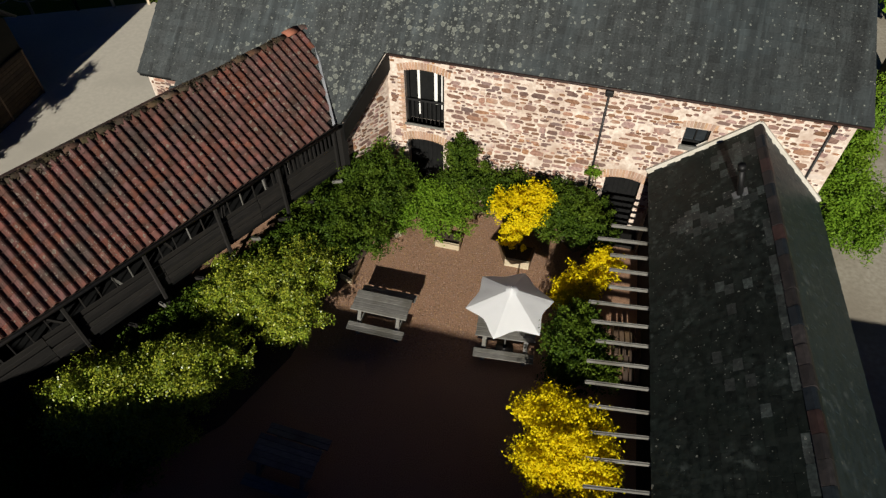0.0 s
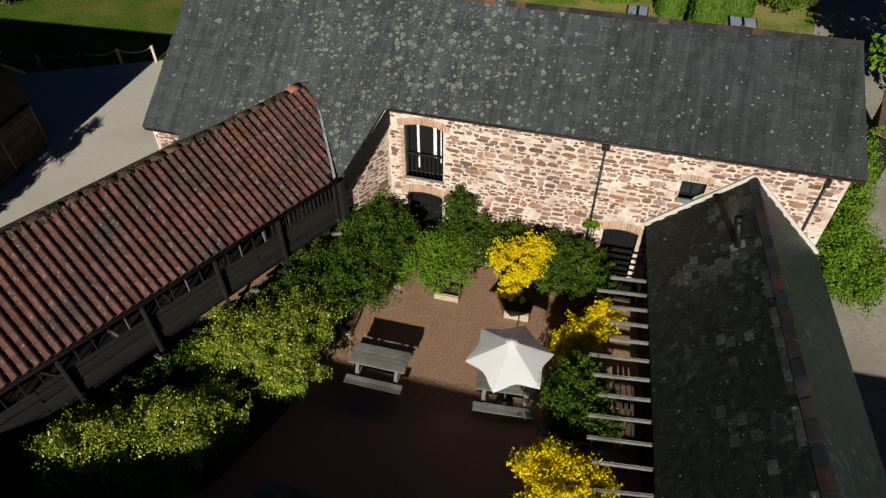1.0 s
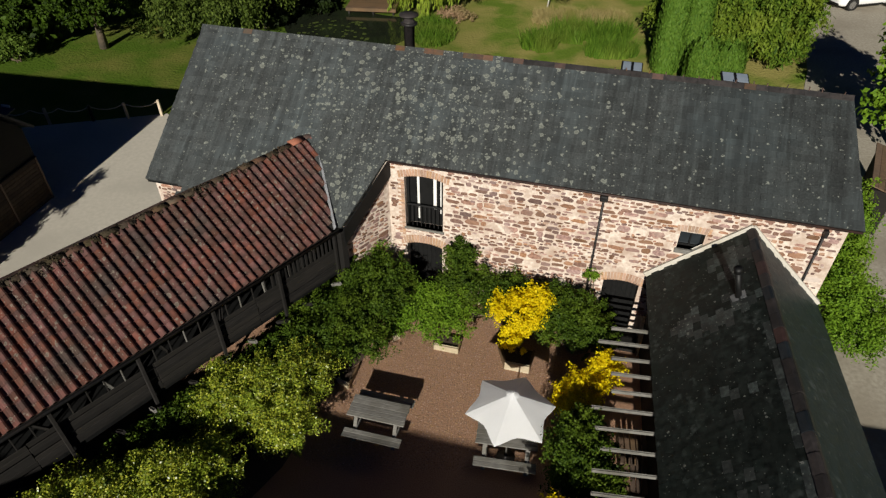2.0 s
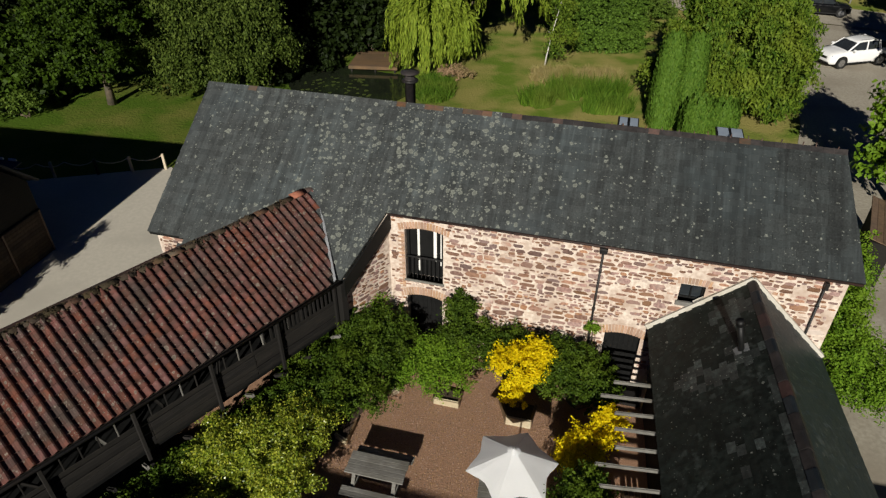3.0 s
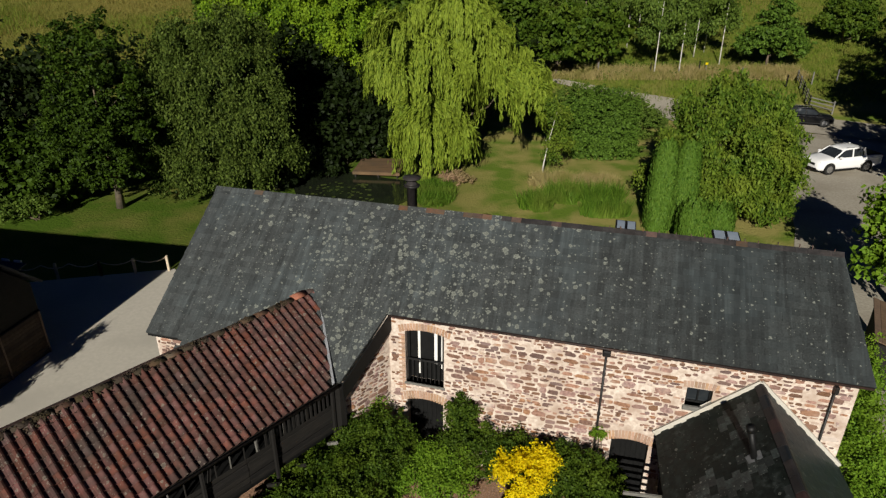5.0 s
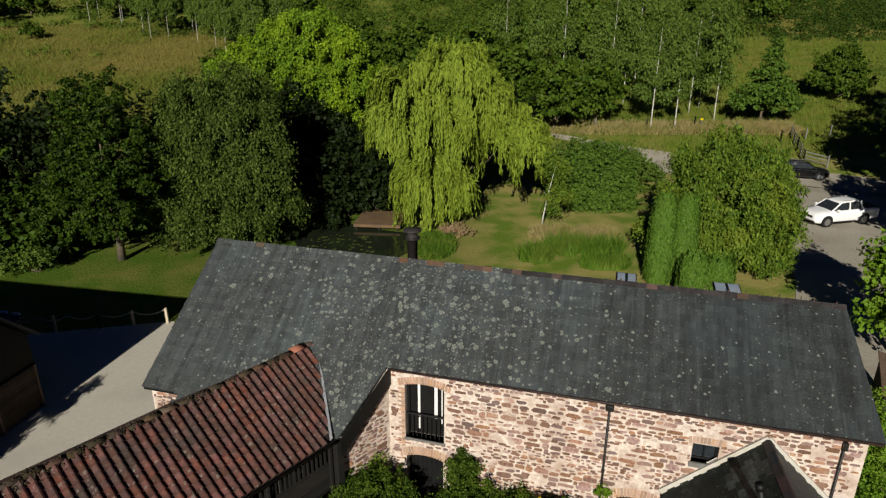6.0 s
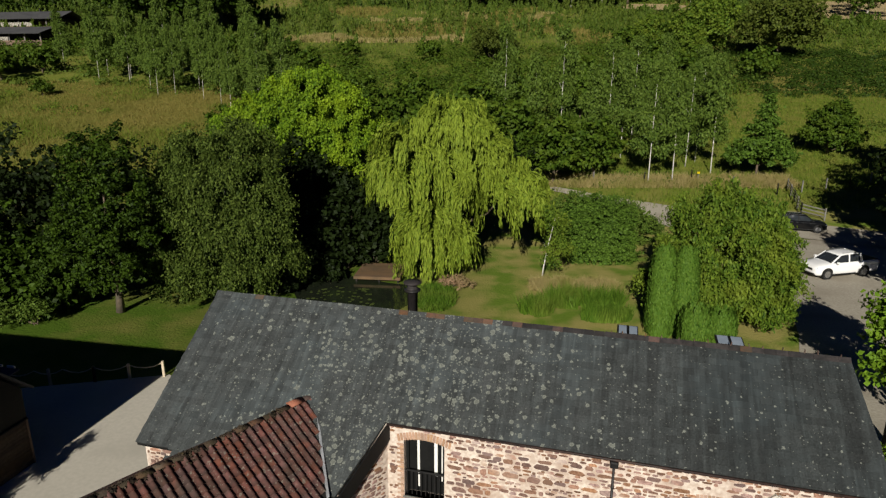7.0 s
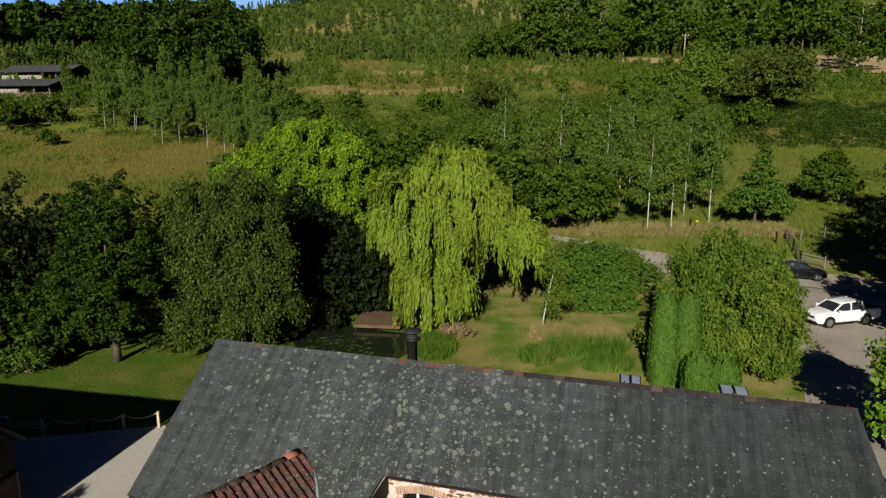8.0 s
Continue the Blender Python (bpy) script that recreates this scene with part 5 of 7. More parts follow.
# next bush stands out of view, added for the jagged shadow edge
shrub("hedge_shrub", "unseen tall bush that casts a ragged shadow on the yard", -17.35, 14.9, [(0, 0, 1.5, 0.55, 0.7, 1.4), (0.3, 0.1, 3.1, 0.4, 0.5, 0.7), (0.5, 0.5, 3.75, 0.28, 0.3, 0.3)], 210, 46, 0.2, 0.07, LEAF_HEDGE)
shrub("low_shrub", "bright green low shrub spilling over the timber edge", 0.05, 13.9, [(0, 0, 0.65, 0.8, 0.65, 0.65), (-0.7, 0.35, 0.7, 0.7, 0.5, 0.65), (0.35, 0.45, 0.9, 0.6, 0.5, 0.75), (-0.3, 0.5, 1.0, 0.6, 0.4, 0.8)], 400, 50, 0.18, 0.042, LEAF_LUSH)
shrub("low_shrub", "bright green trailing shrub beside the gravel", -1.45, 14.1, [(0, 0, 0.4, 0.35, 0.4, 0.4), (0.1, 0.5, 0.5, 0.4, 0.3, 0.4)], 112, 48, 0.14, 0.038, LEAF_LUSH)
shrub("hedge_shrub", "dark green rounded shrub next to the pergola", 4.15, 13.3, [(0, 0, 1.2, 0.85, 0.75, 1.0), (-0.8, 0.3, 1.1, 0.7, 0.6, 0.9), (0.4, -0.5, 1.0, 0.5, 0.5, 0.8)], 420, 70, 0.19, 0.047, LEAF_HEDGE)
shrub("golden_shrub", "bright golden-yellow leafy shrub in a timber bed", 2.3, 13.3, [(0, 0, 1.6, 0.72, 0.55, 0.65), (0.5, 0.3, 1.85, 0.5, 0.4, 0.5), (-0.1, -0.4, 1.0, 0.45, 0.35, 0.6), (-0.5, 0.3, 1.7, 0.45, 0.35, 0.4)], 180, 70, 0.17, 0.050, LEAF_GOLD, 4, "golden shrubs")
shrub("golden_shrub", "golden-yellow shrub reaching over the pergola rafters", 3.85, 10.75, [(0, 0, 1.3, 0.7, 0.4, 0.5), (0.6, 0.5, 1.6, 0.4, 0.4, 0.4), (-0.55, -0.3, 1.1, 0.4, 0.35, 0.4)], 150, 70, 0.17, 0.048, LEAF_GOLD, 4, "golden shrubs")
shrub("golden_shrub", "large golden-yellow shrub rising out of the shade", 2.65, 5.95, [(0, 0, 2.0, 0.92, 0.85, 0.75), (-0.3, 0.6, 2.0, 0.6, 0.5, 0.5), (0.35, -0.6, 2.0, 0.65, 0.6, 0.6), (-0.5, -0.5, 1.9, 0.6, 0.5, 0.6)], 400, 100, 0.20, 0.043, LEAF_GOLD, 5, "golden shrubs")
shrub("hedge_shrub", "dark green shrub beside the parasol table", 3.2, 8.45, [(0, 0, 1.75, 0.75, 0.8, 0.85), (0.25, 0.7, 1.7, 0.55, 0.45, 0.8), (0.3, -0.6, 1.6, 0.65, 0.55, 0.8), (0, -0.1, 0.9, 0.6, 0.6, 0.8)], 420, 70, 0.18, 0.046, LEAF_HEDGE)
shrub("climber", "sunlit green climber against the end of the barn", 11.75, 14.1, [(0, 0, 1.7, 0.8, 1.3, 1.7), (0.6, 1.4, 1.9, 0.9, 1.3, 1.9), (0.5, -1.1, 1.0, 0.8, 0.8, 1.0), (1.2, -0.1, 1.0, 0.8, 1.3, 1.0), (0.1, 1.2, 3.6, 0.6, 1.5, 1.4)], 760, 70, 0.24, 0.052, LEAF_LUSH, category="climber")
shrub("wall_plant", "small green plant growing by the downpipe", 4.55, 14.38, [(0, 0, 2.25, 0.22, 0.12, 0.16)], 30, 36, 0.10, 0.038, LEAF_LUSH, 3, category="climber")
shrub("hedge_shrub", "dark green bush behind the linhay post", -4.1, 14.9, [(0, 0, 0.9, 0.6, 0.7, 0.9), (-0.5, -0.6, 0.7, 0.5, 0.6, 0.7)], 101, 70, 0.19, 0.047, LEAF_HEDGE)
for x, y in ((-4.35, 12.4), (-5.0, 11.6), (-5.65, 10.9), (-6.3, 10.1), (-6.95, 9.35), (-7.6, 8.6)):
    shrub("hedge_shrub", "dark green bush growing up the front of the linhay", x, y, [(0, 0, 1.1, 0.6, 0.65, 0.9), (-0.4, -0.5, 1.2, 0.5, 0.5, 0.8)], 117, 70, 0.19, 0.047, LEAF_HEDGE)
shrub("wall_plant", "green climber at the foot of the return wall", -2.05, 15.55, [(0, 0, 1.6, 0.35, 0.45, 0.9), (-0.3, -0.5, 1.5, 0.4, 0.4, 0.8)], 112, 43, 0.17, 0.046, LEAF_LUSH, 3, category="climber")

# ---------------------------------------------------------------- trees and garden behind the barn
random.seed(11)


def leaf_crown(blobs, clumps, per, clump_r, leaf, material, long=1.4, shell=0.55, flat_=0.75):
    P, N = crown_points(blobs, clumps, per, clump_r, shell, flat_)
    return leaf_mesh("crown", P, N, leaf, material, long)


def drooping(tiers, leaf, material, long=3.0, wide=0.10, facing=0.6, jitter=0.28, knot=9):
    """Leaves on twigs that hang (or, with a hang below nought, rise) in tiers. A tier: centre, radii, twigs, leaves on each, shortest and longest hang, lowest end."""
    PP, TT, NN = [], [], []
    for cx, cy, cz, rx, ry, rz, twigs, per, l0, l1, low in tiers:
        tufts = max(8, twigs // knot)
        d = unit(RNG.normal(size=(tufts, 3)))
        d[:, 2] = np.abs(d[:, 2]) * 1.1 - 0.25
        d = unit(d)
        S = np.array([cx, cy, cz]) + d * np.array([rx, ry, rz]) * RNG.uniform(0.72, 1.06, tufts)[:, None]
        hang = RNG.uniform(l0, l1, tufts)
        pick = RNG.integers(0, tufts, twigs)
        S = S[pick] + RNG.normal(size=(twigs, 3)) * np.array([0.26, 0.26, 0.22])
        d = d[pick]
        L = np.minimum(hang[pick] * RNG.uniform(0.55, 1.1, twigs), np.maximum(S[:, 2] - low - RNG.uniform(0, 1.2, twigs), 0.3))
        k = np.repeat(np.arange(twigs), per)
        f = RNG.random(len(k))
        out = d[k] * np.array([1, 1, 0])
        P = S[k] + out * (np.sqrt(f) * np.minimum(np.abs(L[k]), 1.6) * 0.35)[:, None]
        P[:, 2] += 0.30 * np.sin(f * 2.4) - f * L[k]
        PP.append(P + RNG.normal(size=P.shape) * wide)
        steep = np.minimum(1.0, 0.25 + f * 1.4)[:, None]
        TT.append(unit(np.array([0, 0, -1.0]) * steep + out * (1.1 - steep) + RNG.normal(size=P.shape) * jitter))
        NN.append(out + RNG.normal(size=P.shape) * facing + np.array([0, 0, 0.2]))
    P, T = np.concatenate(PP), np.concatenate(TT)
    B = unit(np.cross(unit(np.concatenate(NN)), T))
    n = len(P)
    s = (leaf * RNG.uniform(0.6, 1.4, n))[:, None]
    V = np.stack([P - T * s * long / 2, P - B * s / 2, P + T * s * long / 2, P + B * s / 2], 1).reshape(-1, 3)
    return mesh_from("crown", V, np.arange(4 * n).reshape(n, 4), material)


tree("maple", "round-crowned dark green maple on the lawn", "tree", -20.8, 38.0, 0, trunk_mesh(8, 0.24, limbs=8, reach=2.6, start=0.25),
     leaf_crown([(0.3, 0, 6.6, 2.8, 2.8, 3.4), (-1.8, 0.4, 4.6, 2.4, 2.3, 2.5), (1.2, -0.4, 4.4, 2.3, 2.3, 2.5), (0.8, 0.2, 9.6, 1.3, 1.3, 1.8), (-1.2, 0.2, 9.4, 1.2, 1.2, 1.9), (-0.5, -1.5, 4.2, 2.2, 1.8, 2.2), (0.9, -1.2, 2.9, 2.0, 1.8, 1.4), (-2.0, -0.8, 2.7, 2.2, 1.8, 1.4)], 560, 84, 0.40, 0.135, LEAF_MAPLE, 1.3, 0.72))
tree("silver_birch", "big drooping silver birch with grey-green leaves", "tree", -14.7, 41.6, 0, trunk_mesh(10.5, 0.17, limbs=7, reach=2.4, start=0.3, material=BIRCH_BARK),
     drooping([(1.3, 0, 9.6, 2.0, 2.0, 2.3, 620, 26, 0.6, 2.2, 5), (-1.6, 0, 8.8, 2.2, 2.0, 2.2, 620, 26, 0.6, 2.2, 4), (0, -0.4, 7.6, 3.6, 2.8, 2.4, 900, 26, 0.6, 2.4, 3),
               (-2.4, -0.6, 5.8, 2.4, 2.2, 2.0, 620, 26, 0.6, 2.2, 1.5), (2.4, -0.6, 5.8, 2.3, 2.2, 2.0, 620, 26, 0.6, 2.2, 1.5), (0, -1.6, 5.0, 2.6, 1.8, 2.0, 620, 26, 0.6, 2.4, 1),
               (-2.8, -0.9, 3.2, 2.1, 1.9, 1.6, 520, 24, 0.6, 2.2, 0.3), (2.7, -0.9, 3.2, 2.1, 1.9, 1.6, 520, 24, 0.6, 2.2, 0.3), (0, -2.1, 2.4, 3.0, 1.6, 1.5, 620, 24, 0.6, 2.0, 0.1), (-1.6, -2.6, 1.4, 2.0, 1.2, 1.0, 260, 24, 0.5, 1.4, 0.1)],
              0.095, LEAF_SILVER, 1.9, 0.15, 0.9, 0.45, 15))
tree("lime_tree", "large lime tree with bright yellow-green sunlit crown", "tree", -12.6, 59, lie(0, 59), trunk_mesh(13, 0.4, limbs=10, reach=4.0, start=0.25),
     drooping([(-0.6, 0, 10.2, 5.6, 4.4, 4.2, 620, 84, 0.3, 1.1, 4), (-4.4, 0, 8.8, 3.8, 3.6, 3.2, 420, 84, 0.3, 1.1, 4), (3.6, -0.4, 8.6, 3.6, 3.6, 4.2, 460, 84, 0.3, 1.1, 4), (0.8, 0, 12.0, 4.6, 3.6, 3.1, 460, 84, 0.3, 1.0, 6),
               (0.4, -1.8, 7.4, 4.2, 2.6, 3.2, 420, 84, 0.3, 1.2, 4), (3.2, -1.6, 5.2, 2.6, 2.2, 2.6, 260, 84, 0.3, 1.2, 2), (-7.0, 0.2, 9.0, 2.0, 2.0, 1.8, 130, 84, 0.3, 0.9, 5)],
              0.13, LEAF_LIME, 1.6, 0.17, 0.8, 0.5, 5))
tree("weeping_willow", "weeping willow with long pale green hanging fronds", "tree", 0.6, 48.2, 0, trunk_mesh(10, 0.45, limbs=9, reach=4.2, start=0.3),
     drooping([(0.2, 0, 10.6, 3.0, 2.8, 2.5, 620, 38, 0.8, 2.8, 5), (-2.8, 0, 9.6, 2.5, 2.6, 2.3, 480, 32, 0.8, 3.0, 5), (2.0, -0.2, 9.2, 2.2, 2.4, 2.0, 360, 32, 0.8, 2.8, 4),
               (-4.4, -0.4, 7.6, 2.0, 2.4, 1.7, 420, 34, 1.2, 3.8, 3.6), (-1.4, -1.6, 7.4, 3.2, 2.0, 2.2, 560, 34, 1.4, 4.2, 2.6), (1.8, -1.4, 6.8, 3.0, 2.2, 2.2, 520, 34, 1.4, 4.0, 2.3),
               (4.6, -0.2, 6.6, 2.3, 2.2, 1.7, 460, 34, 1.2, 3.8, 2.2), (6.0, 0.0, 6.0, 1.2, 1.7, 1.5, 170, 32, 1.2, 3.2, 2.6), (-1.7, -3.7, 4.4, 2.1, 1.0, 1.4, 420, 36, 2.4, 4.8, -0.5), (0.2, -3.3, 3.4, 1.2, 0.9, 1.0, 170, 36, 1.8, 3.8, -0.5)],
              0.082, LEAF_WILLOW, 4.6, 0.06, 0.45, 0.17, 16))
tree("hazel", "broad multi-stemmed green hazel beside the drive", "tree", 17.6, 39.0, 0, trunk_mesh(6, 0.2, limbs=10, reach=3.2, start=0.1),
     drooping([(-0.6, 0, 5.0, 2.0, 2.3, 2.0, 340, 34, -1.5, -0.3, -9), (1.4, 0, 4.7, 2.1, 2.4, 2.0, 360, 34, -1.4, -0.3, -9), (-2.1, -0.6, 2.7, 1.7, 2.0, 1.6, 240, 34, -1.1, -0.3, -9), (2.6, -0.4, 3.3, 1.8, 2.2, 2.1, 320, 34, -1.1, -0.3, -9),
               (0.1, -1.8, 3.4, 2.8, 2.0, 2.2, 380, 34, -1.2, -0.3, -9), (1.9, -2.2, 1.7, 2.0, 2.0, 1.8, 290, 34, -1.0, -0.3, -9), (-3.6, -1.2, 1.3, 1.5, 1.5, 1.3, 170, 34, -0.8, -0.2, -9), (0.2, -3.2, 1.3, 2.6, 1.4, 1.3, 300, 34, -1.0, -0.2, -9),
               (-1.4, -2.6, 1.6, 2.0, 1.6, 1.5, 240, 34, -1.0, -0.2, -9), (1.5, -3.7, 0.6, 1.6, 1.2, 0.9, 160, 34, -0.7, -0.2, -9), (-2.4, -2.4, 0.6, 1.7, 1.4, 0.9, 150, 34, -0.7, -0.2, -9), (0.3, 0, 6.4, 1.3, 1.3, 0.8, 60, 30, -1.5, -0.3, -9), (2.9, -1.0, 2.0, 1.5, 1.6, 1.5, 150, 34, -0.9, -0.2, -9)],
              0.10, LEAF_HAZEL, 2.4, 0.12, 0.9, 0.5, 6))


def cypress(x, y, h, r, n, label):
    f = RNG.random(n) ** 0.8
    a = RNG.random(n) * 2 * math.pi
    prof = r * np.sin(np.pi * np.clip(f * 0.80 + 0.18, 0, 1)) ** 0.24 * (1 + 0.10 * np.sin(a * 5 + f * 3) + 0.06 * np.sin(a * 11))
    rr = prof * RNG.uniform(0.82, 1.03, n)
    P = np.stack([np.cos(a) * rr, np.sin(a) * rr, 0.05 + f * (h - 0.05) + 0.25 * np.sin(a * 7 + 2) * f], 1) + RNG.normal(size=(n, 3)) * 0.05
    N = np.stack([np.cos(a), np.sin(a), np.full(n, 0.4)], 1) + RNG.normal(size=(n, 3)) * 0.3
    N = unit(N)
    T = unit(np.array([0, 0, 1.0]) + RNG.normal(size=(n, 3)) * 0.25)
    B = unit(np.cross(N, T))
    s = (0.062 * RNG.uniform(0.6, 1.4, n))[:, None]
    V = np.stack([P - T * s * 1.6, P - B * s * 0.6, P + T * s * 1.6, P + B * s * 0.6], 1).reshape(-1, 3)
    tree("cypress", label, "conifer", x, y, 0, trunk_mesh(h * 0.9, 0.12, limbs=3, reach=r * 0.5), mesh_from("crown", V, np.arange(4 * n).reshape(n, 4), LEAF_CYPRESS), "cypresses on the lawn")


cypress(12.68, 34.6, 5.15, 0.74, 20000, "tall columnar pale green cypress")
cypress(14.02, 34.7, 5.05, 0.74, 20000, "tall columnar pale green cypress")
cypress(13.95, 32.5, 2.40, 0.80, 12000, "low rounded cypress beside the taller ones")
cypress(15.35, 32.5, 2.20, 0.82, 12000, "low rounded cypress beside the taller ones")
tree("laurel_mound", "clipped mound of dense green laurel on the lawn", "shrub", 12.9, 50.4, 0, trunk_mesh(1.6, 0.12, limbs=6, reach=1.2),
     leaf_crown([(-0.9, 0, 1.5, 1.7, 1.7, 2.0), (1.2, 0.1, 1.5, 1.7, 1.7, 2.0), (0.1, 1.6, 2.0, 2.8, 2.0, 2.3), (0.6, 4.0, 2.0, 3.4, 2.6, 2.5), (0.2, -0.5, 0.8, 2.6, 1.4, 1.2), (-1.0, -0.7, 0.35, 1.7, 1.2, 1.7), (1.2, -0.7, 0.35, 1.6, 1.2, 1.7), (0, -1.0, 0.2, 2.6, 1.0, 1.0)], 1300, 60, 0.28, 0.12, LEAF_LAUREL, 1.4, 0.7))
tree("laurel_mound", "darker shrubby mound stretching up to the path", "shrub", 14.4, 58.4, lie(14.4, 58.4), trunk_mesh(1.6, 0.12, limbs=6, reach=1.2),
     leaf_crown([(-1.8, 0.6, 1.4, 3.0, 2.4, 2.3), (1.4, 0, 1.4, 3.0, 2.6, 2.2), (3.6, -1.6, 0.7, 2.2, 2.6, 1.5), (2.6, 2.2, 0.8, 2.6, 2.4, 1.5), (-4.0, 0.2, 1.0, 2.0, 2.2, 1.7)], 800, 56, 0.36, 0.12, LEAF_BIRCH, 1.4, 0.7))
tree("sapling", "slender young birch on the lawn", "tree", 7.4, 45.1, 0, trunk_mesh(4.8, 0.055, (0.8, 0), limbs=6, reach=0.7, material=BIRCH_BARK),
     drooping([(0.75, 0, 3.9, 0.6, 0.6, 1.2, 70, 26, 0.4, 1.2, 0.4), (0.9, 0.1, 2.4, 0.75, 0.7, 1.1, 60, 26, 0.4, 1.3, 0.3), (1.1, 0.1, 1.3, 0.7, 0.6, 0.8, 30, 26, 0.3, 0.9, 0.2)], 0.09, LEAF_HAZEL, 1.6, 0.14, 0.9, 0.5))
tree("sycamore", "sunlit green tree beyond the barn's end", "tree", 21.1, 25.7, 0, trunk_mesh(5.5, 0.18, limbs=7, reach=1.8, start=0.2),
     leaf_crown([(0, 0, 3.8, 2.1, 2.1, 2.5), (-0.4, -0.6, 2.3, 1.7, 1.6, 1.5), (0.6, 0.6, 5.0, 1.5, 1.5, 1.5)], 300, 40, 0.42, 0.19, LEAF_LUSH))
# shade is in the leaf colour; the last tree, out of view, shades the pickup
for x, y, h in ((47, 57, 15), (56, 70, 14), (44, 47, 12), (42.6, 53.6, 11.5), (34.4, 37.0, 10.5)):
    tree("ash", "tall tree beside the drive, leaves coloured as if shaded", "tree", x, y, lie(x, y), trunk_mesh(h * 0.85, 0.35, limbs=9, reach=3.6, start=0.2),
         leaf_crown([(0, 0, h * 0.6, 4.2, 4.2, h * 0.4), (-2, -1, h * 0.4, 3.0, 3.0, h * 0.28), (2, 1, h * 0.45, 3.2, 3.0, h * 0.3)], 260, 36, 0.85, 0.32, LEAF_SHADE))
# bushes fill the black gaps; most carry the shade in their leaf colour
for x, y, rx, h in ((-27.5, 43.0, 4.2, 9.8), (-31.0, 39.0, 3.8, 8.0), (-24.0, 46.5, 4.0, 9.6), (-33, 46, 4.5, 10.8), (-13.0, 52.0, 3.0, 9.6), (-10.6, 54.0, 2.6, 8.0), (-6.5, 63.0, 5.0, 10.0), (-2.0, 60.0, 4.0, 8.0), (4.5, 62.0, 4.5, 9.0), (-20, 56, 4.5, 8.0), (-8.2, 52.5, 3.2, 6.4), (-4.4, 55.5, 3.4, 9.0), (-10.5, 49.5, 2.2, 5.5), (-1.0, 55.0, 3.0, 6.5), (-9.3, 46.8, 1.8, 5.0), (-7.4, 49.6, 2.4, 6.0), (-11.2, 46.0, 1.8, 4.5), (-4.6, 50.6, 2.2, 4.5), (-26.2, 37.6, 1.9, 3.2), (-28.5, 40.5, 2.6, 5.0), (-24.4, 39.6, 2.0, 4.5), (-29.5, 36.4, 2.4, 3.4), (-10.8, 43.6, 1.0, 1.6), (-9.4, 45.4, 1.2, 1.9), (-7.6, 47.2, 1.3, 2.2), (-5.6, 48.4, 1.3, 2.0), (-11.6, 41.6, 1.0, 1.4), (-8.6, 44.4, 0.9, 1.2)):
    shrub("laurel", "bush behind the garden trees, coloured dark as if unlit", x, y, [(0, 0, h * 0.5, rx, rx * 0.8, h * 0.5), (rx * 0.5, 0.4, h * 0.35, rx * 0.7, rx * 0.6, h * 0.4)], 130 if h > 3 else 70, 34, 0.65 if h > 3 else 0.4, 0.26 if h > 3 else 0.2, LEAF_SHADE if y > 42 or x > -12 else LEAF_MAPLE)
shrub("border_shrub", "grey-green flowering shrub at the lawn's edge", -25.0, 35.9, [(0, 0, 0.7, 1.0, 0.8, 0.8), (-1.8, -0.5, 0.7, 1.1, 0.9, 0.7)], 140, 40, 0.3, 0.10, LEAF_BIRCH)


# pond, deck, reeds
def pool(name, cx, cy, rx, ry, label):
    pts = []
    for i in range(28):
        a = 2 * math.pi * i / 28
        k = 1 + 0.12 * math.sin(3 * a + 1) + 0.06 * math.sin(5 * a)
        pts.append((cx + math.cos(a) * rx * k, cy + math.sin(a) * ry * k))
    ob = new(name, finish(name, slab(pts, -0.4, -0.005), WATER))
    tagged(ob, label, "pond", kind="structure")


pool("water", -6.3, 40.6, 4.2, 4.8, "dark garden pond with lily pads")


def pads(name, label, cx, cy, rx, ry, n, size):
    a, r = RNG.random(n) * 2 * math.pi, np.sqrt(RNG.random(n))
    V, F = [], []
    for i in range(n):
        s = size * RNG.uniform(0.5, 1.3)
        c = np.array([cx + math.cos(a[i]) * r[i] * rx, cy + math.sin(a[i]) * r[i] * ry, 0.004 + 0.00002 * i])
        k = len(V)
        V.extend([c + s * np.array([math.cos(t * math.pi / 3), math.sin(t * math.pi / 3), 0.0]) for t in range(6)])
        F.append([k + t for t in range(6)])
    ob = new(name, mesh_from(name, V, F, LILY))
    tagged(ob, label, "lily pads", kind="stuff")


pads("lily_pads", "floating green lily pads on the dark pond", -7.2, 40.2, 2.6, 3.2, 110, 0.13)


def deck():
    t = thing("pond_deck", "brown timber deck over the edge of the pond", "deck", pose(-4.55, 46.0, 0, 0, 0, -6))
    for i in range(19):
        part("board", boxed(-1.9, 1.6, -2.0 + i * 0.18, -2.0 + i * 0.18 + 0.17, 0.38, 0.42, 0.005), DECK_WOOD, t)
    for x in (-1.7, 0.0, 1.4):
        part("post", boxed(x - 0.06, x + 0.06, -1.98, -1.86, -0.2, 0.38, 0.006), DARK_WOOD, t)
    part("edge_beam", boxed(-1.9, 1.6, -2.06, -2.005, 0.2, 0.4, 0.006), DECK_WOOD, t)


deck()


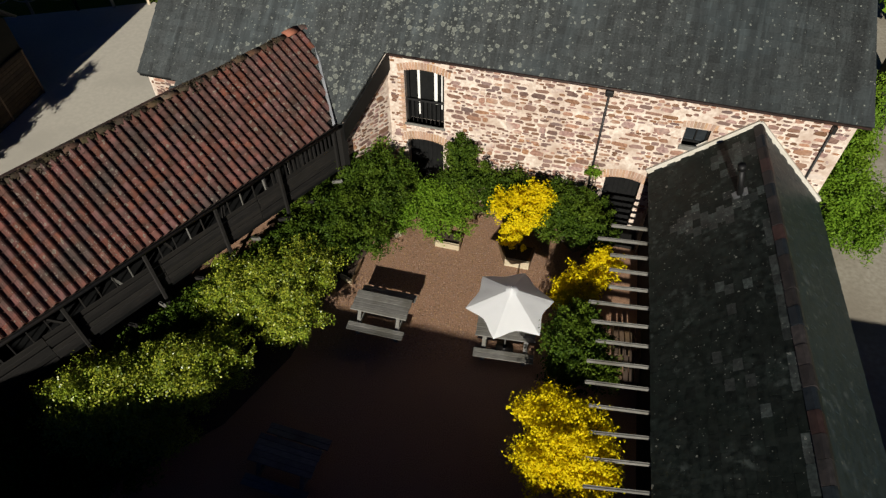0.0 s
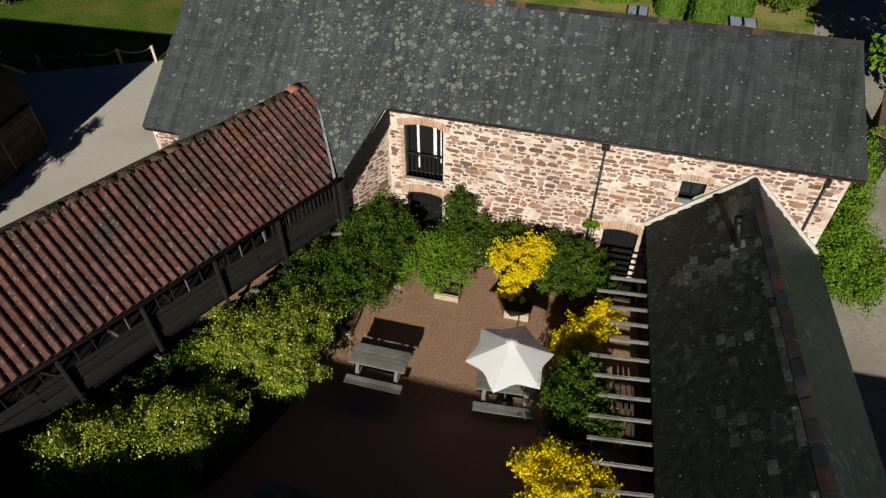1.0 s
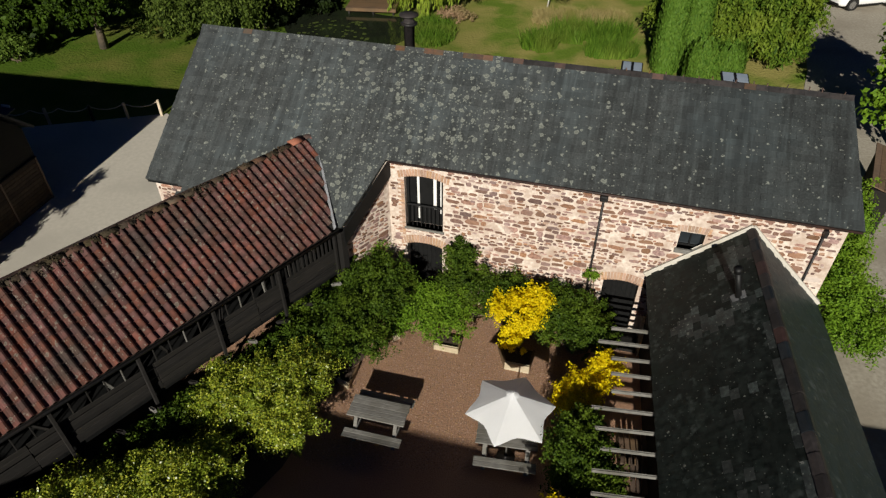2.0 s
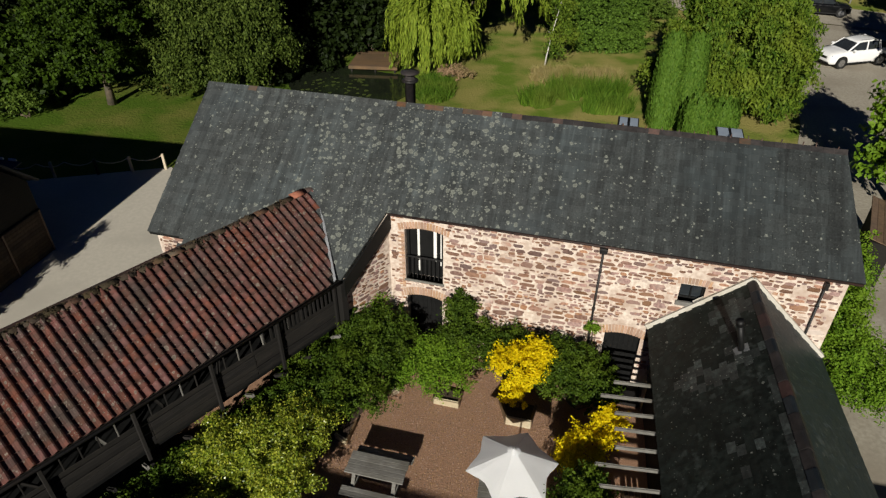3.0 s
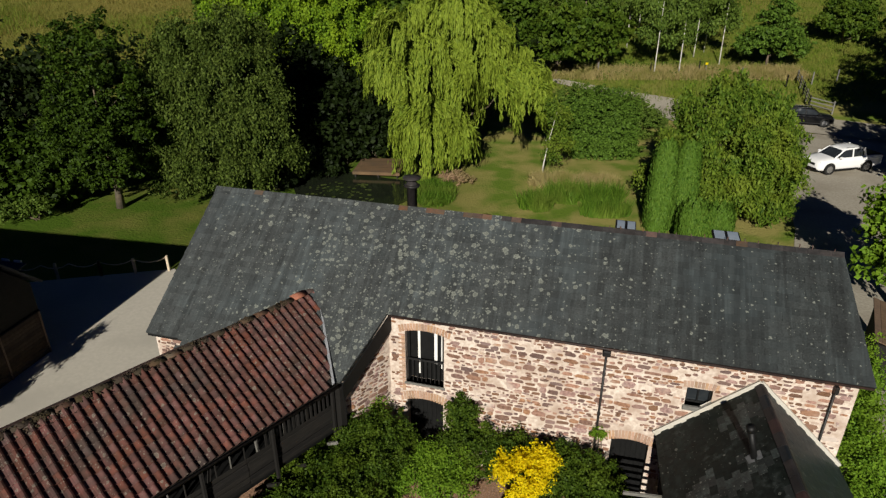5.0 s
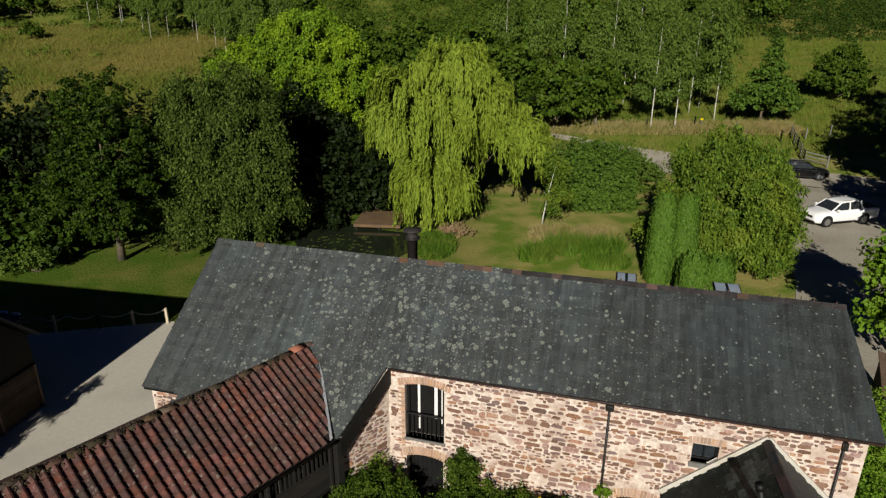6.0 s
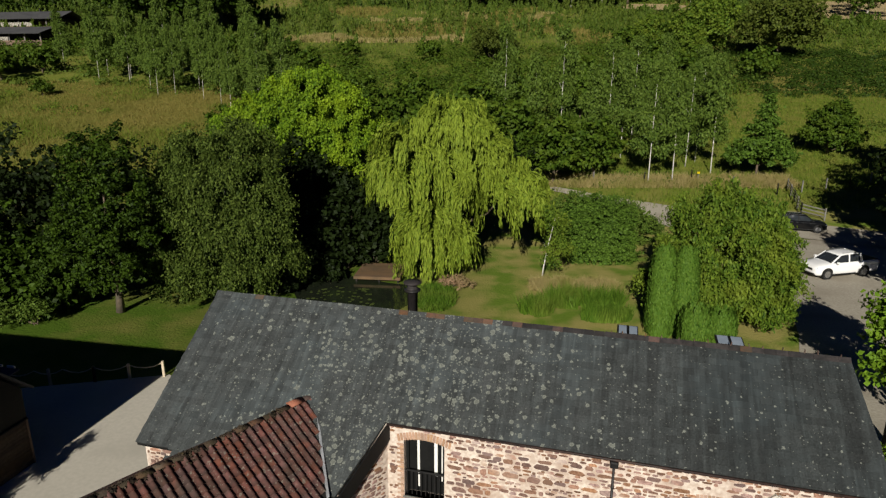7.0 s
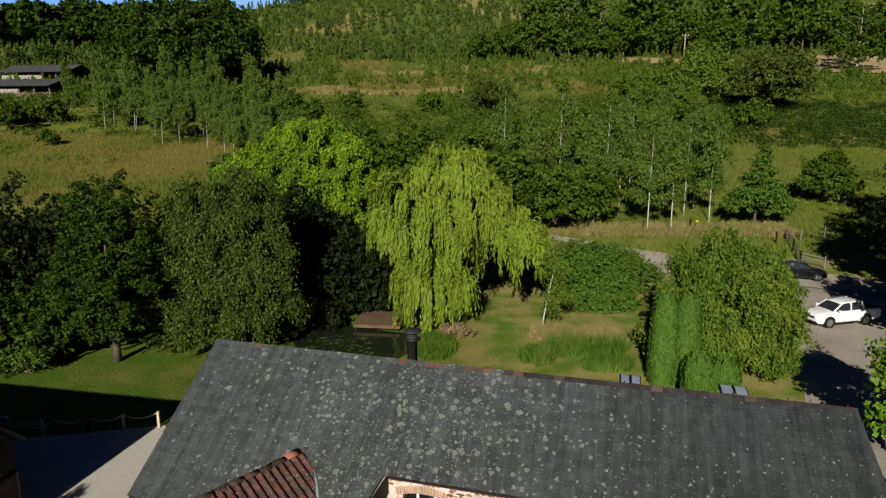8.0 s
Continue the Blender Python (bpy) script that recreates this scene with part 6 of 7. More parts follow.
def blades(name, label, category, where, n, h, w, material, kind="stuff", lean=0.3, z=None, clumped=0.0, cut=-0.08):
    """Upright blades of grass or reed over an area given by where(n) -> x, y."""
    x, y = where(n)
    if clumped:
        keep = np.array([noise.noise(Vector((a * clumped, b * clumped, 1.0))) > cut for a, b in zip(x, y)])
        x, y = x[keep], y[keep]
        n = len(x)
    zz = np.zeros(n) if z is None else z(x, y)
    b = np.stack([x, y, zz], 1)
    a = RNG.random(n) * 2 * math.pi
    side = np.stack([np.cos(a), np.sin(a), np.zeros(n)], 1)
    hh = (h * RNG.uniform(0.5, 1.2, n))[:, None]
    tip = b + np.stack([RNG.normal(size=n) * lean, RNG.normal(size=n) * lean, np.ones(n)], 1) * hh
    ww = (w * RNG.uniform(0.6, 1.4, n))[:, None]
    V = np.stack([b - side * ww / 2, b + side * ww / 2, tip], 1).reshape(-1, 3)
    ob = new(name, mesh_from(name, V, np.arange(3 * n).reshape(n, 3), material))
    return tagged(ob, label, category, kind=kind)


def around(cx, cy, rx, ry, hole=0.0):
    def f(n):
        a, r = RNG.random(n) * 2 * math.pi, np.sqrt(hole + (1 - hole) * RNG.random(n))
        return cx + np.cos(a) * r * rx, cy + np.sin(a) * r * ry
    return f


blades("reeds", "tall green reeds round the small pond", "reeds", around(9.4, 39.4, 2.6, 0.9), 4200, 1.25, 0.085, REED, lean=0.35, clumped=1.6, cut=0.0)
blades("reeds", "tall green iris reeds beside the pond", "reeds", around(6.0, 38.2, 1.1, 1.0), 2200, 1.15, 0.08, REED, lean=0.3, clumped=1.2)
blades("reeds", "green reeds at the pond's corner", "reeds", around(10.2, 36.9, 1.6, 0.7), 1600, 1.0, 0.06, REED, lean=0.2)
blades("reeds", "low green waterside plants by the pond", "reeds", around(-0.6, 40.6, 1.5, 2.6), 2600, 0.5, 0.05, REED, lean=0.4)
blades("dry_grass", "dry straw-coloured grass round the young birch", "grass", around(9.0, 42.9, 3.4, 1.5), 15000, 0.55, 0.05, HAY, lean=0.5, clumped=0.8, cut=-0.05)
shrub("flowering_shrub", "low pinkish-brown faded flowers by the pond", 0.7, 43.2, [(0, 0, 0.35, 1.0, 0.7, 0.4), (0.6, -0.4, 0.25, 0.9, 0.6, 0.3)], 80, 40, 0.2, 0.08, FADED)


def pebbles(n):
    """Loose stones on the courtyard gravel."""
    x, y = RNG.uniform(-3.6, 4.2, n), RNG.uniform(9.2, 14.8, n)
    s = 0.0135 * RNG.uniform(0.5, 1.9, n)
    c = np.stack([x, y, s * 0.25], 1)
    a = RNG.random(n) * 6.28
    ring = [c + (s[:, None] * np.stack([np.cos(a + k * 1.571) * (1.3 if k % 2 else 0.8), np.sin(a + k * 1.571) * (1.3 if k % 2 else 0.8), np.zeros(n)], 1)) for k in range(4)]
    top = c + np.array([0, 0, 1.0]) * s[:, None] * 0.7
    V = np.stack([*ring, top], 1).reshape(-1, 3)
    b = np.arange(n)[:, None] * 5
    F = np.concatenate([b + np.array([k, (k + 1) % 4, 4]) for k in range(4)])
    tagged(new("loose_gravel", mesh_from("loose_gravel", V, F, PEBBLE)), "loose reddish gravel stones", "gravel", kind="stuff")


pebbles(24000)


# ---------------------------------------------------------------- the drive: cars, fence, shed
def loft(bm, sections):
    """Closed rings of equal count, skinned and capped."""
    rings = [[bm.verts.new(p) for p in s] for s in sections]
    n = len(rings[0])
    for a, b in zip(rings, rings[1:]):
        for k in range(n):
            bm.faces.new((a[k], a[(k + 1) % n], b[(k + 1) % n], b[k]))
    bm.faces.new(rings[0][::-1]), bm.faces.new(rings[-1])
    return bm


def car(at, paint, label, pickup=False):
    """x forward, y to the left; a tall five-door car, or a pickup with a double cab and a bed blackened as shade."""
    c = thing("car", label, "car", at, "parked cars")
    # lower body: (x, sill, shoulder, half width, crown)
    st = [(2.34, 0.44, 0.72, 0.50, 0.01), (2.30, 0.34, 0.84, 0.70, 0.02), (2.16, 0.27, 0.93, 0.83, 0.03), (1.90, 0.25, 0.99, 0.90, 0.045), (1.50, 0.25, 1.04, 0.93, 0.055), (1.10, 0.25, 1.09, 0.945, 0.05),
          (0.55, 0.25, 1.11, 0.95, 0.02), (-0.6, 0.25, 1.13, 0.95, 0.02), (-1.5, 0.25, 1.15, 0.945, 0.02), (-1.95, 0.29, 1.15, 0.92, 0.02), (-2.18, 0.36, 1.12, 0.87, 0.02), (-2.30, 0.48, 1.02, 0.76, 0.01)]
    if pickup:
        st[-3:] = [(-2.4, 0.30, 1.15, 0.935, 0.0), (-2.92, 0.36, 1.14, 0.91, 0.0), (-3.0, 0.48, 1.10, 0.86, 0.0)]
    bm = bmesh.new()
    half = [(0.88, 0.0), (0.975, 0.12), (1.0, 0.38), (0.985, 0.62), (0.995, 0.74), (0.96, 0.90), (0.86, 1.0)]
    rings = []
    for x, lo, hi, w, up in st:
        side = [(w * k, lo + (hi - lo) * f) for k, f in half] + [(w * 0.45, hi + up * 0.8)]
        rings.append([(x, y, z) for y, z in side] + [(x, 0.0, hi + up)] + [(x, -y, z) for y, z in reversed(side)])
    loft(bm, rings)
    part("body", bm, paint, c, smooth=True)
    # glasshouse: (x, foot, top, half width at the foot, half width at the top)
    cab = [(1.06, 1.08, 1.12, 0.78, 0.74), (0.72, 1.10, 1.34, 0.80, 0.69), (0.30, 1.11, 1.60, 0.82, 0.65), (-0.05, 1.12, 1.67, 0.83, 0.65), (-0.9, 1.13, 1.70, 0.83, 0.66), (-1.6, 1.14, 1.65, 0.81, 0.63), (-1.95, 1.14, 1.50, 0.79, 0.62), (-2.18, 1.12, 1.16, 0.76, 0.68)]
    roof = [(0.36, 1.575, 0.655), (0.2, 1.635, 0.665), (-0.1, 1.67, 0.67), (-0.9, 1.70, 0.675), (-1.6, 1.66, 0.65), (-1.92, 1.56, 0.63)]
    pillars = [("front_pillar", (1.08, 0.79, 1.09), (0.30, 0.655, 1.61), 0.07), ("centre_pillar", (-0.36, 0.845, 1.10), (-0.42, 0.675, 1.66), 0.09), ("rear_pillar", (-1.42, 0.835, 1.11), (-1.36, 0.665, 1.66), 0.10), ("tail_pillar", (-2.12, 0.775, 1.10), (-1.82, 0.63, 1.60), 0.20)]
    if pickup:
        cab[-3:] = [(-1.36, 1.14, 1.66, 0.82, 0.64), (-1.52, 1.14, 1.18, 0.81, 0.76)]
        roof[-2:] = [(-1.3, 1.67, 0.66), (-1.42, 1.62, 0.64)]
        pillars[-2:] = [("rear_pillar", (-1.46, 0.83, 1.11), (-1.36, 0.66, 1.66), 0.16)]
    tail = -0.72 if pickup else 0.0
    bm = bmesh.new()
    loft(bm, [[(x, wl, lo - 0.05), (x, (wl + wh) / 2 + 0.025, (lo + hi) / 2), (x, wh, hi - 0.02), (x, wh * 0.6, hi + 0.01), (x, -wh * 0.6, hi + 0.01), (x, -wh, hi - 0.02), (x, -(wl + wh) / 2 - 0.025, (lo + hi) / 2), (x, -wl, lo - 0.05)] for x, lo, hi, wl, wh in cab])
    part("glasshouse", bm, GLASS, c, "dark tinted windows")
    bm = bmesh.new()
    loft(bm, [[(x, w, z - 0.05), (x, w * 0.97, z + 0.005), (x, w * 0.6, z + 0.035), (x, 0, z + 0.045), (x, -w * 0.6, z + 0.035), (x, -w * 0.97, z + 0.005), (x, -w, z - 0.05)] for x, z, w in roof])
    part("roof_panel", bm, paint, c, smooth=True)
    for s in (1, -1):
        for name, p, q, w in pillars:
            bm = bmesh.new()
            beam(bm, (p[0], s * p[1], p[2]), (q[0], s * q[1], q[2]), 0.045, w, 0.012, (1, 0, 0))
            part(name, bm, paint, c)
        bm = bmesh.new()
        loft(bm, [[(x, s * (0.50 - 0.2 * k) + s * 0.2, z0), (x, s * (0.50 - 0.2 * k) + s * 0.2, z1), (x - 0.05, s * (0.80 - 0.02 * k), z1 + 0.02), (x - 0.05, s * (0.80 - 0.02 * k), z0)] for k, (x, z0, z1) in enumerate(((2.05, 0.74, 0.90), (2.26, 0.72, 0.84)))])
        part("headlight", bm, SKY_TINT_GLASS, c, "clear headlight")
        part("tail_light", boxed(-2.27 + tail, -2.12 + tail, s * 0.76 - 0.09, s * 0.76 + 0.09, 0.82, 1.12, 0.03), RIDGE_TILE, c, "red tail light")
        part("mirror", boxed(0.66, 0.84, s * 1.02 - 0.10, s * 1.02 + 0.10, 1.08, 1.24, 0.04), paint, c)
        part("roof_rail", boxed(-1.25 if pickup else -1.55, 0.05, s * 0.56 - 0.018, s * 0.56 + 0.018, 1.72, 1.75, 0.008), ALLOY, c)
        part("sill_trim", boxed(-0.98, 1.02, s * 0.935 - 0.02, s * 0.935 + 0.02, 0.24, 0.36, 0.01), BLACK_PAINT_AND_SHADE, c)
        for x in (0.2, -0.75):
            part("door_handle", boxed(x - 0.09, x + 0.09, s * 0.955 - 0.018, s * 0.955 + 0.018, 0.94, 0.975, 0.008), paint, c)
        for x in (1.45, -1.72 if pickup else -1.40):
            bm = bmesh.new()
            lathe(bm, [(0.20, -0.12), (0.34, -0.12), (0.365, -0.08), (0.365, 0.08), (0.34, 0.12), (0.20, 0.12)], 24)
            wheel = part("wheel", bm, TYRE, c, at=pose(x, s * 0.85, 0.365, 90))
            bm = bmesh.new()
            lathe(bm, [(0.24, 0.122), (0.25, 0.09), (0.06, 0.08), (0.05, 0.125)] if s < 0 else [(0.05, -0.125), (0.06, -0.08), (0.25, -0.09), (0.24, -0.122)], 20)
            part("rim", bm, ALLOY, wheel)
            bm = bmesh.new()
            lathe(bm, [(0.36, -0.1), (0.445, -0.1), (0.445, 0.1), (0.36, 0.1)], 24)
            part("wheel_arch", bm, BLACK_PAINT_AND_SHADE, c, at=pose(x, s * 0.862, 0.39, 90))
    if pickup:
        # added black sheet stands in for tree shade on the bed
        part("bed_cover", boxed(-2.93, -1.60, -0.80, 0.80, 1.12, 1.20, 0.03), BLACK_PAINT_AND_SHADE, c, "black sheet painting the shade over the bed")
    part("grille", boxed(2.28, 2.352, -0.46, 0.46, 0.60, 0.76, 0.015), BLACK_PAINT_AND_SHADE, c)
    part("bumper", boxed(2.10, 2.345, -0.66, 0.66, 0.28, 0.46, 0.05), BLACK_PAINT_AND_SHADE, c)
    return c


car(pose(29.95, 46.25, 0, 0, 0, 194) @ Matrix.Scale(1.06, 4), CAR_WHITE, "white double-cab pickup parked on the grit drive", True)
car(pose(34.55, 59.55, lie(34.55, 59.55) + 0.07, 0, 0, -16) @ Matrix.Scale(0.94, 4), CAR_BLACK, "black car parked beside the rail fence")


def rail_fence(name, label, pts, rails, post_h, wood, every=2.4):
    t = thing(name, label, "fence", pose(pts[0][0], pts[0][1], lie(*pts[0])))
    o = Vector((pts[0][0], pts[0][1], lie(*pts[0])))
    for a, b in zip(pts, pts[1:]):
        a, b = Vector(a), Vector(b)
        n = max(1, int((b - a).length / every))
        prev = None
        for i in range(n + 1):
            p = a.lerp(b, i / n)
            q = Vector((p.x, p.y, lie(p.x, p.y))) - o
            part("post", boxed(-0.06, 0.06, -0.06, 0.06, -0.1, post_h, 0.01), wood, t, at=Matrix.Translation(q))
            if prev is not None:
                for h in rails:
                    bm = bmesh.new()
                    beam(bm, prev + Vector((0, 0, h)), q + Vector((0, 0, h)), 0.04, 0.10, 0.005)
                    part("rail", bm, wood, t)
            prev = q
    return t


rail_fence("rail_fence", "weathered wooden post-and-rail fence beside the drive", [(40.1, 72.9), (38.7, 68.6), (37.3, 64.5), (38.7, 62.6)], (0.4, 0.75, 1.1), 1.3, GREY_WOOD, 2.0)
rail_fence("post_fence", "row of wooden fence posts along the wood's edge", [(18, 75.3), (24, 75), (30, 76), (38, 71), (48, 74), (58, 78)], (), 1.35, GREY_WOOD, 3.2)
rail_fence("rope_fence", "low wooden posts with rope round the yard", [(-14.2, 29.1), (-17.4, 28.5), (-21.5, 27.9)], (), 0.85, PALE_WOOD, 1.6)
rope = bmesh.new()
for a, b in (((-14.2, 29.1), (-15.8, 28.8)), ((-15.8, 28.8), (-17.4, 28.5)), ((-17.4, 28.5), (-18.8, 28.3)), ((-18.8, 28.3), (-20.1, 28.1)), ((-20.1, 28.1), (-21.5, 27.9))):
    tube(rope, [(a[0] + (b[0] - a[0]) * f, a[1] + (b[1] - a[1]) * f, 0.78 - 0.9 * f * (1 - f)) for f in (0, 0.25, 0.5, 0.75, 1)], 0.025, 6)
tagged(new("barrier_rope", finish("barrier_rope", rope, PALE_WOOD, True)), "thick pale rope slung between low posts", "rope")
sign = thing("small_sign", "small yellow sign on a post", "sign", pose(30.6, 75.5, lie(30.6, 75.5)))
part("post", boxed(-0.04, 0.04, -0.04, 0.04, 0, 1.2, 0.006), GREY_WOOD, sign)
part("plate", boxed(-0.16, 0.16, -0.065, -0.045, 1.05, 1.3, 0.004), LEAF_GOLD, sign, "yellow plate")


def shed():
    t = thing("lean_to", "narrow brown boarded lean-to roof beyond the barn's end", "shed", pose(17.25, 20.9, 0, 0, 0, 59))
    part("wall", boxed(-1.7, 1.7, -0.38, 0.38, 0.0, 1.85), DARK_WOOD, t)
    for i in range(4):
        y = -0.48 + i * 0.24
        part("roof_board", solid([(-1.85, y, 1.88 + 0.06 * i), (1.85, y, 1.88 + 0.06 * i), (1.85, y + 0.23, 1.94 + 0.06 * i), (-1.85, y + 0.23, 1.94 + 0.06 * i)], 0.04), BROWN_WOOD, t)



shed()


# ---------------------------------------------------------------- lodges, pole
def lodge(x, y, a, label, tall):
    z = lie(x, y)
    t = thing("lodge", label, "lodge", pose(x, y, z, 0, 0, a) @ Matrix.Diagonal((1.85, 1.2, tall, 1)), "lodges on the hill")
    part("deck", boxed(-7, 7, -5.5, 3.5, -1.5, 0.3), BROWN_WOOD, t)
    part("wall", boxed(-6.2, 6.2, -2.2, 3.0, 0.3, 2.7), DARK_WOOD, t)
    part("front_panel", boxed(1.0, 2.8, -2.35, -2.2, 0.4, 2.0), BROWN_WOOD, t)
    for s in (-1, 1):
        q = [(-7.2, s * 5.6 - 1, 2.5), (7.2, s * 5.6 - 1, 2.5), (7.2, -1, 5.2), (-7.2, -1, 5.2)]
        part("roof", solid(q if s < 0 else q[::-1], 0.12 if s < 0 else 0.12), ROOF_FELT, t)
    for i in range(6):
        part("post", boxed(-6.9 + i * 2.7, -6.7 + i * 2.7, -5.3, -5.1, 0.3, 2.7, 0.02), GREY_WOOD, t)
    for i in range(24):
        part("fence_slat", boxed(-6.9 + i * 0.34, -6.62 + i * 0.34, -5.5, -5.45, 0.3, 1.5, 0.01), DEAD_WOOD, t)
    part("stove_pipe", boxed(-0.1, 0.1, 0.2, 0.4, 4.6, 6.2, 0.04), BLACK_IRON, t)


lodge(-123.5, 193, -10, "dark-roofed holiday lodge with a pale slatted deck fence", 0.8)
lodge(-133.5, 221, -10, "dark-roofed holiday lodge behind the other one", 1.0)
pole = thing("power_pole", "grey wooden power pole on the hillside", "pole", pose(82.4, 226.0, lie(82.4, 226.0)))
bm = bmesh.new()
tube(bm, [(0, 0, -0.3), (0, 0, 14.5)], [0.26, 0.17], 8)
part("shaft", bm, DEAD_WOOD, pole, smooth=True)
part("crossarm", boxed(-1.2, 1.2, -0.08, 0.08, 13.8, 14.05, 0.02), GREY_WOOD, pole)
for x in (-1.0, 0.0, 1.0):
    part("insulator", boxed(x - 0.07, x + 0.07, -0.07, 0.07, 14.05, 14.35, 0.03), WHITE_PAINT, pole)

# ---------------------------------------------------------------- woods and scrub on the hillside
random.seed(5)


def birch_proto(h, n, seed, stem=0.074):
    r = np.random.default_rng(seed)
    u = r.uniform(-0.05, 0.05, 8) * h
    tiers = [(u[0] * 0.4, 0, h * 0.88, h * 0.04, h * 0.04, h * 0.12, n // 8), (u[1] * 0.7, h * 0.03, h * 0.72, h * 0.075, h * 0.07, h * 0.12, n // 5), (u[2], h * 0.04, h * 0.57, h * 0.10, h * 0.09, h * 0.11, n // 4), (u[3], h * 0.05, h * 0.44, h * 0.12, h * 0.10, h * 0.11, n // 4), (u[5], h * 0.06, h * 0.31, h * 0.10, h * 0.09, h * 0.09, n // 6)]
    crown = drooping([(*t[:6], t[6], 17, h * 0.04, h * 0.11, h * 0.06) for t in tiers], 0.15, LEAF_BIRCH, 2.1, 0.22, 0.9, 0.4, 8)
    return trunk_mesh(h * 0.9, stem, (r.uniform(-0.6, 0.6), 0), 4, h * 0.07, 0.4, BIRCH_BARK, 6, 1.2), crown


def round_proto(h, w, clumps, per, leaf, material):
    blobs = [(0, 0, h * 0.58, w * 0.46, w * 0.46, h * 0.40), (w * 0.22, 0.2, h * 0.42, w * 0.34, w * 0.34, h * 0.34), (-w * 0.22, -0.2, h * 0.42, w * 0.34, w * 0.34, h * 0.34), (0, -w * 0.2, h * 0.36, w * 0.36, w * 0.3, h * 0.32), (w * 0.1, 0, h * 0.78, w * 0.25, w * 0.25, h * 0.22)]
    return trunk_mesh(h * 0.75, 0.02 * h + 0.05, limbs=3, reach=w * 0.3, start=0.2), leaf_crown(blobs, clumps, per, 0.075 * w + 0.12, leaf, material)


def grove(name, label, category, group, proto, places, kind="", turn=180):
    """Copies of one tree at (x, y, scale)."""
    first = None
    for x, y, s in places:
        if first is None:
            first = tree(name, label, category, x, y, lie(x, y) - 0.1, *proto, group, kind)
            first.matrix_basis = pose(x, y, lie(x, y) - 0.1, 0, 0, 20) @ Matrix.Scale(s, 4)
        else:
            q = copy_thing(first, pose(x, y, lie(x, y) - 0.1, 0, 0, random.uniform(-turn, turn)))
            q.scale = (s, s, s * random.uniform(0.92, 1.1))


def scatter(n, x0, x1, y0, y1, s0, s1, seed, ok=lambda x, y: True):
    r = random.Random(seed)
    out = []
    while len(out) < n:
        x, y = r.uniform(x0, x1), r.uniform(y0, y1)
        if ok(x, y):
            out.append((x, y, r.uniform(s0, s1)))
    return out


BIRCHES = [birch_proto(14, 420, 1), birch_proto(13, 400, 2), birch_proto(14.5, 560, 3, 0.05)]
grove("young_birch", "slender white-stemmed birch in the grove", "tree", "birch grove", BIRCHES[0], [(24.4, 74.8, 1.0), (31.4, 82.0, 0.95), (21.0, 82.0, 1.05), (33.4, 84.0, 0.95), (16.0, 88, 1.1), (27.0, 92, 1.05), (38.0, 96, 1.0), (9.0, 96, 1.05)], turn=35)
grove("young_birch", "slender white-stemmed birch in the grove", "tree", "birch grove", BIRCHES[1], [(27.3, 74.9, 1.0), (33.6, 79.2, 1.05), (18.6, 79.0, 1.0), (24.0, 86.0, 1.0), (30.0, 89.0, 1.0), (12.0, 84.0, 1.0), (35.0, 103, 1.1)], turn=35)
grove("young_birch", "slender white-stemmed birch on the meadow's edge", "tree", "birches on the meadow", BIRCHES[2], [(-66, 137, 1.15), (-50, 133, 1.1), (-56, 127, 1.0), (-36, 121, 1.05), (-33, 115, 1.0), (-62, 146, 1.2), (-52, 148, 1.2), (-42, 142, 1.2), (-28, 112, 1.0), (-74, 140, 1.1), (-60, 133, 0.9), (-53, 128, 0.85), (-68, 142, 0.9), (-46, 124, 0.95), (-41, 119, 0.9), (-76, 148, 0.95), (-57, 143, 0.95), (-48, 138, 0.9), (-37, 112, 0.85), (-31, 108, 0.9), (-88, 152, 0.9)], turn=35)
grove("field_maple", "leafy green tree at the wood's edge", "tree", "trees at the wood's edge", round_proto(8.5, 8.0, 190, 34, 0.36, LEAF_OAK), [(13.0, 74.5, 1.0), (18.2, 76.5, 0.9), (8.0, 79, 1.15), (2.0, 76, 1.1), (-4.0, 80, 1.1), (4.0, 90, 1.2), (-10, 86, 1.1), (-16, 80, 1.0), (-22, 92, 1.0), (12, 100, 1.1), (-4, 98, 1.1), (22, 104, 1.15), (-14, 104, 1.0), (-30, 90, 0.8)])
tree("young_oak", "small cone-shaped green tree in the pasture", "tree", 38.6, 77.6, lie(38.6, 77.6) - 0.1, trunk_mesh(7.5, 0.16, limbs=8, reach=2.6, start=0.2),
     leaf_crown([(-1.4, 0, 2.6, 2.8, 2.4, 1.8), (1.6, 0, 2.5, 2.6, 2.4, 1.8), (0.1, -0.6, 3.6, 2.7, 2.2, 2.0), (0.2, 0, 5.4, 1.9, 1.7, 2.0), (0.4, 0, 7.4, 1.1, 1.0, 1.6), (0.5, 0, 9.0, 0.55, 0.5, 1.1)], 420, 42, 0.48, 0.24, LEAF_LAUREL), "pasture trees")
tree("young_oak", "broad round green bush in the pasture", "tree", 53.1, 88.0, lie(53.1, 88) - 0.1, trunk_mesh(4.5, 0.16, limbs=8, reach=2.6, start=0.1),
     leaf_crown([(0, 0, 3.6, 3.3, 3.0, 3.0), (-1.9, 0, 2.6, 2.4, 2.2, 1.8), (2.0, 0, 2.6, 2.4, 2.2, 1.9), (0.2, -1.4, 1.9, 2.8, 1.8, 1.6), (0.6, 0, 6.0, 1.5, 1.4, 1.5)], 400, 42, 0.46, 0.24, LEAF_OAK), "pasture trees")
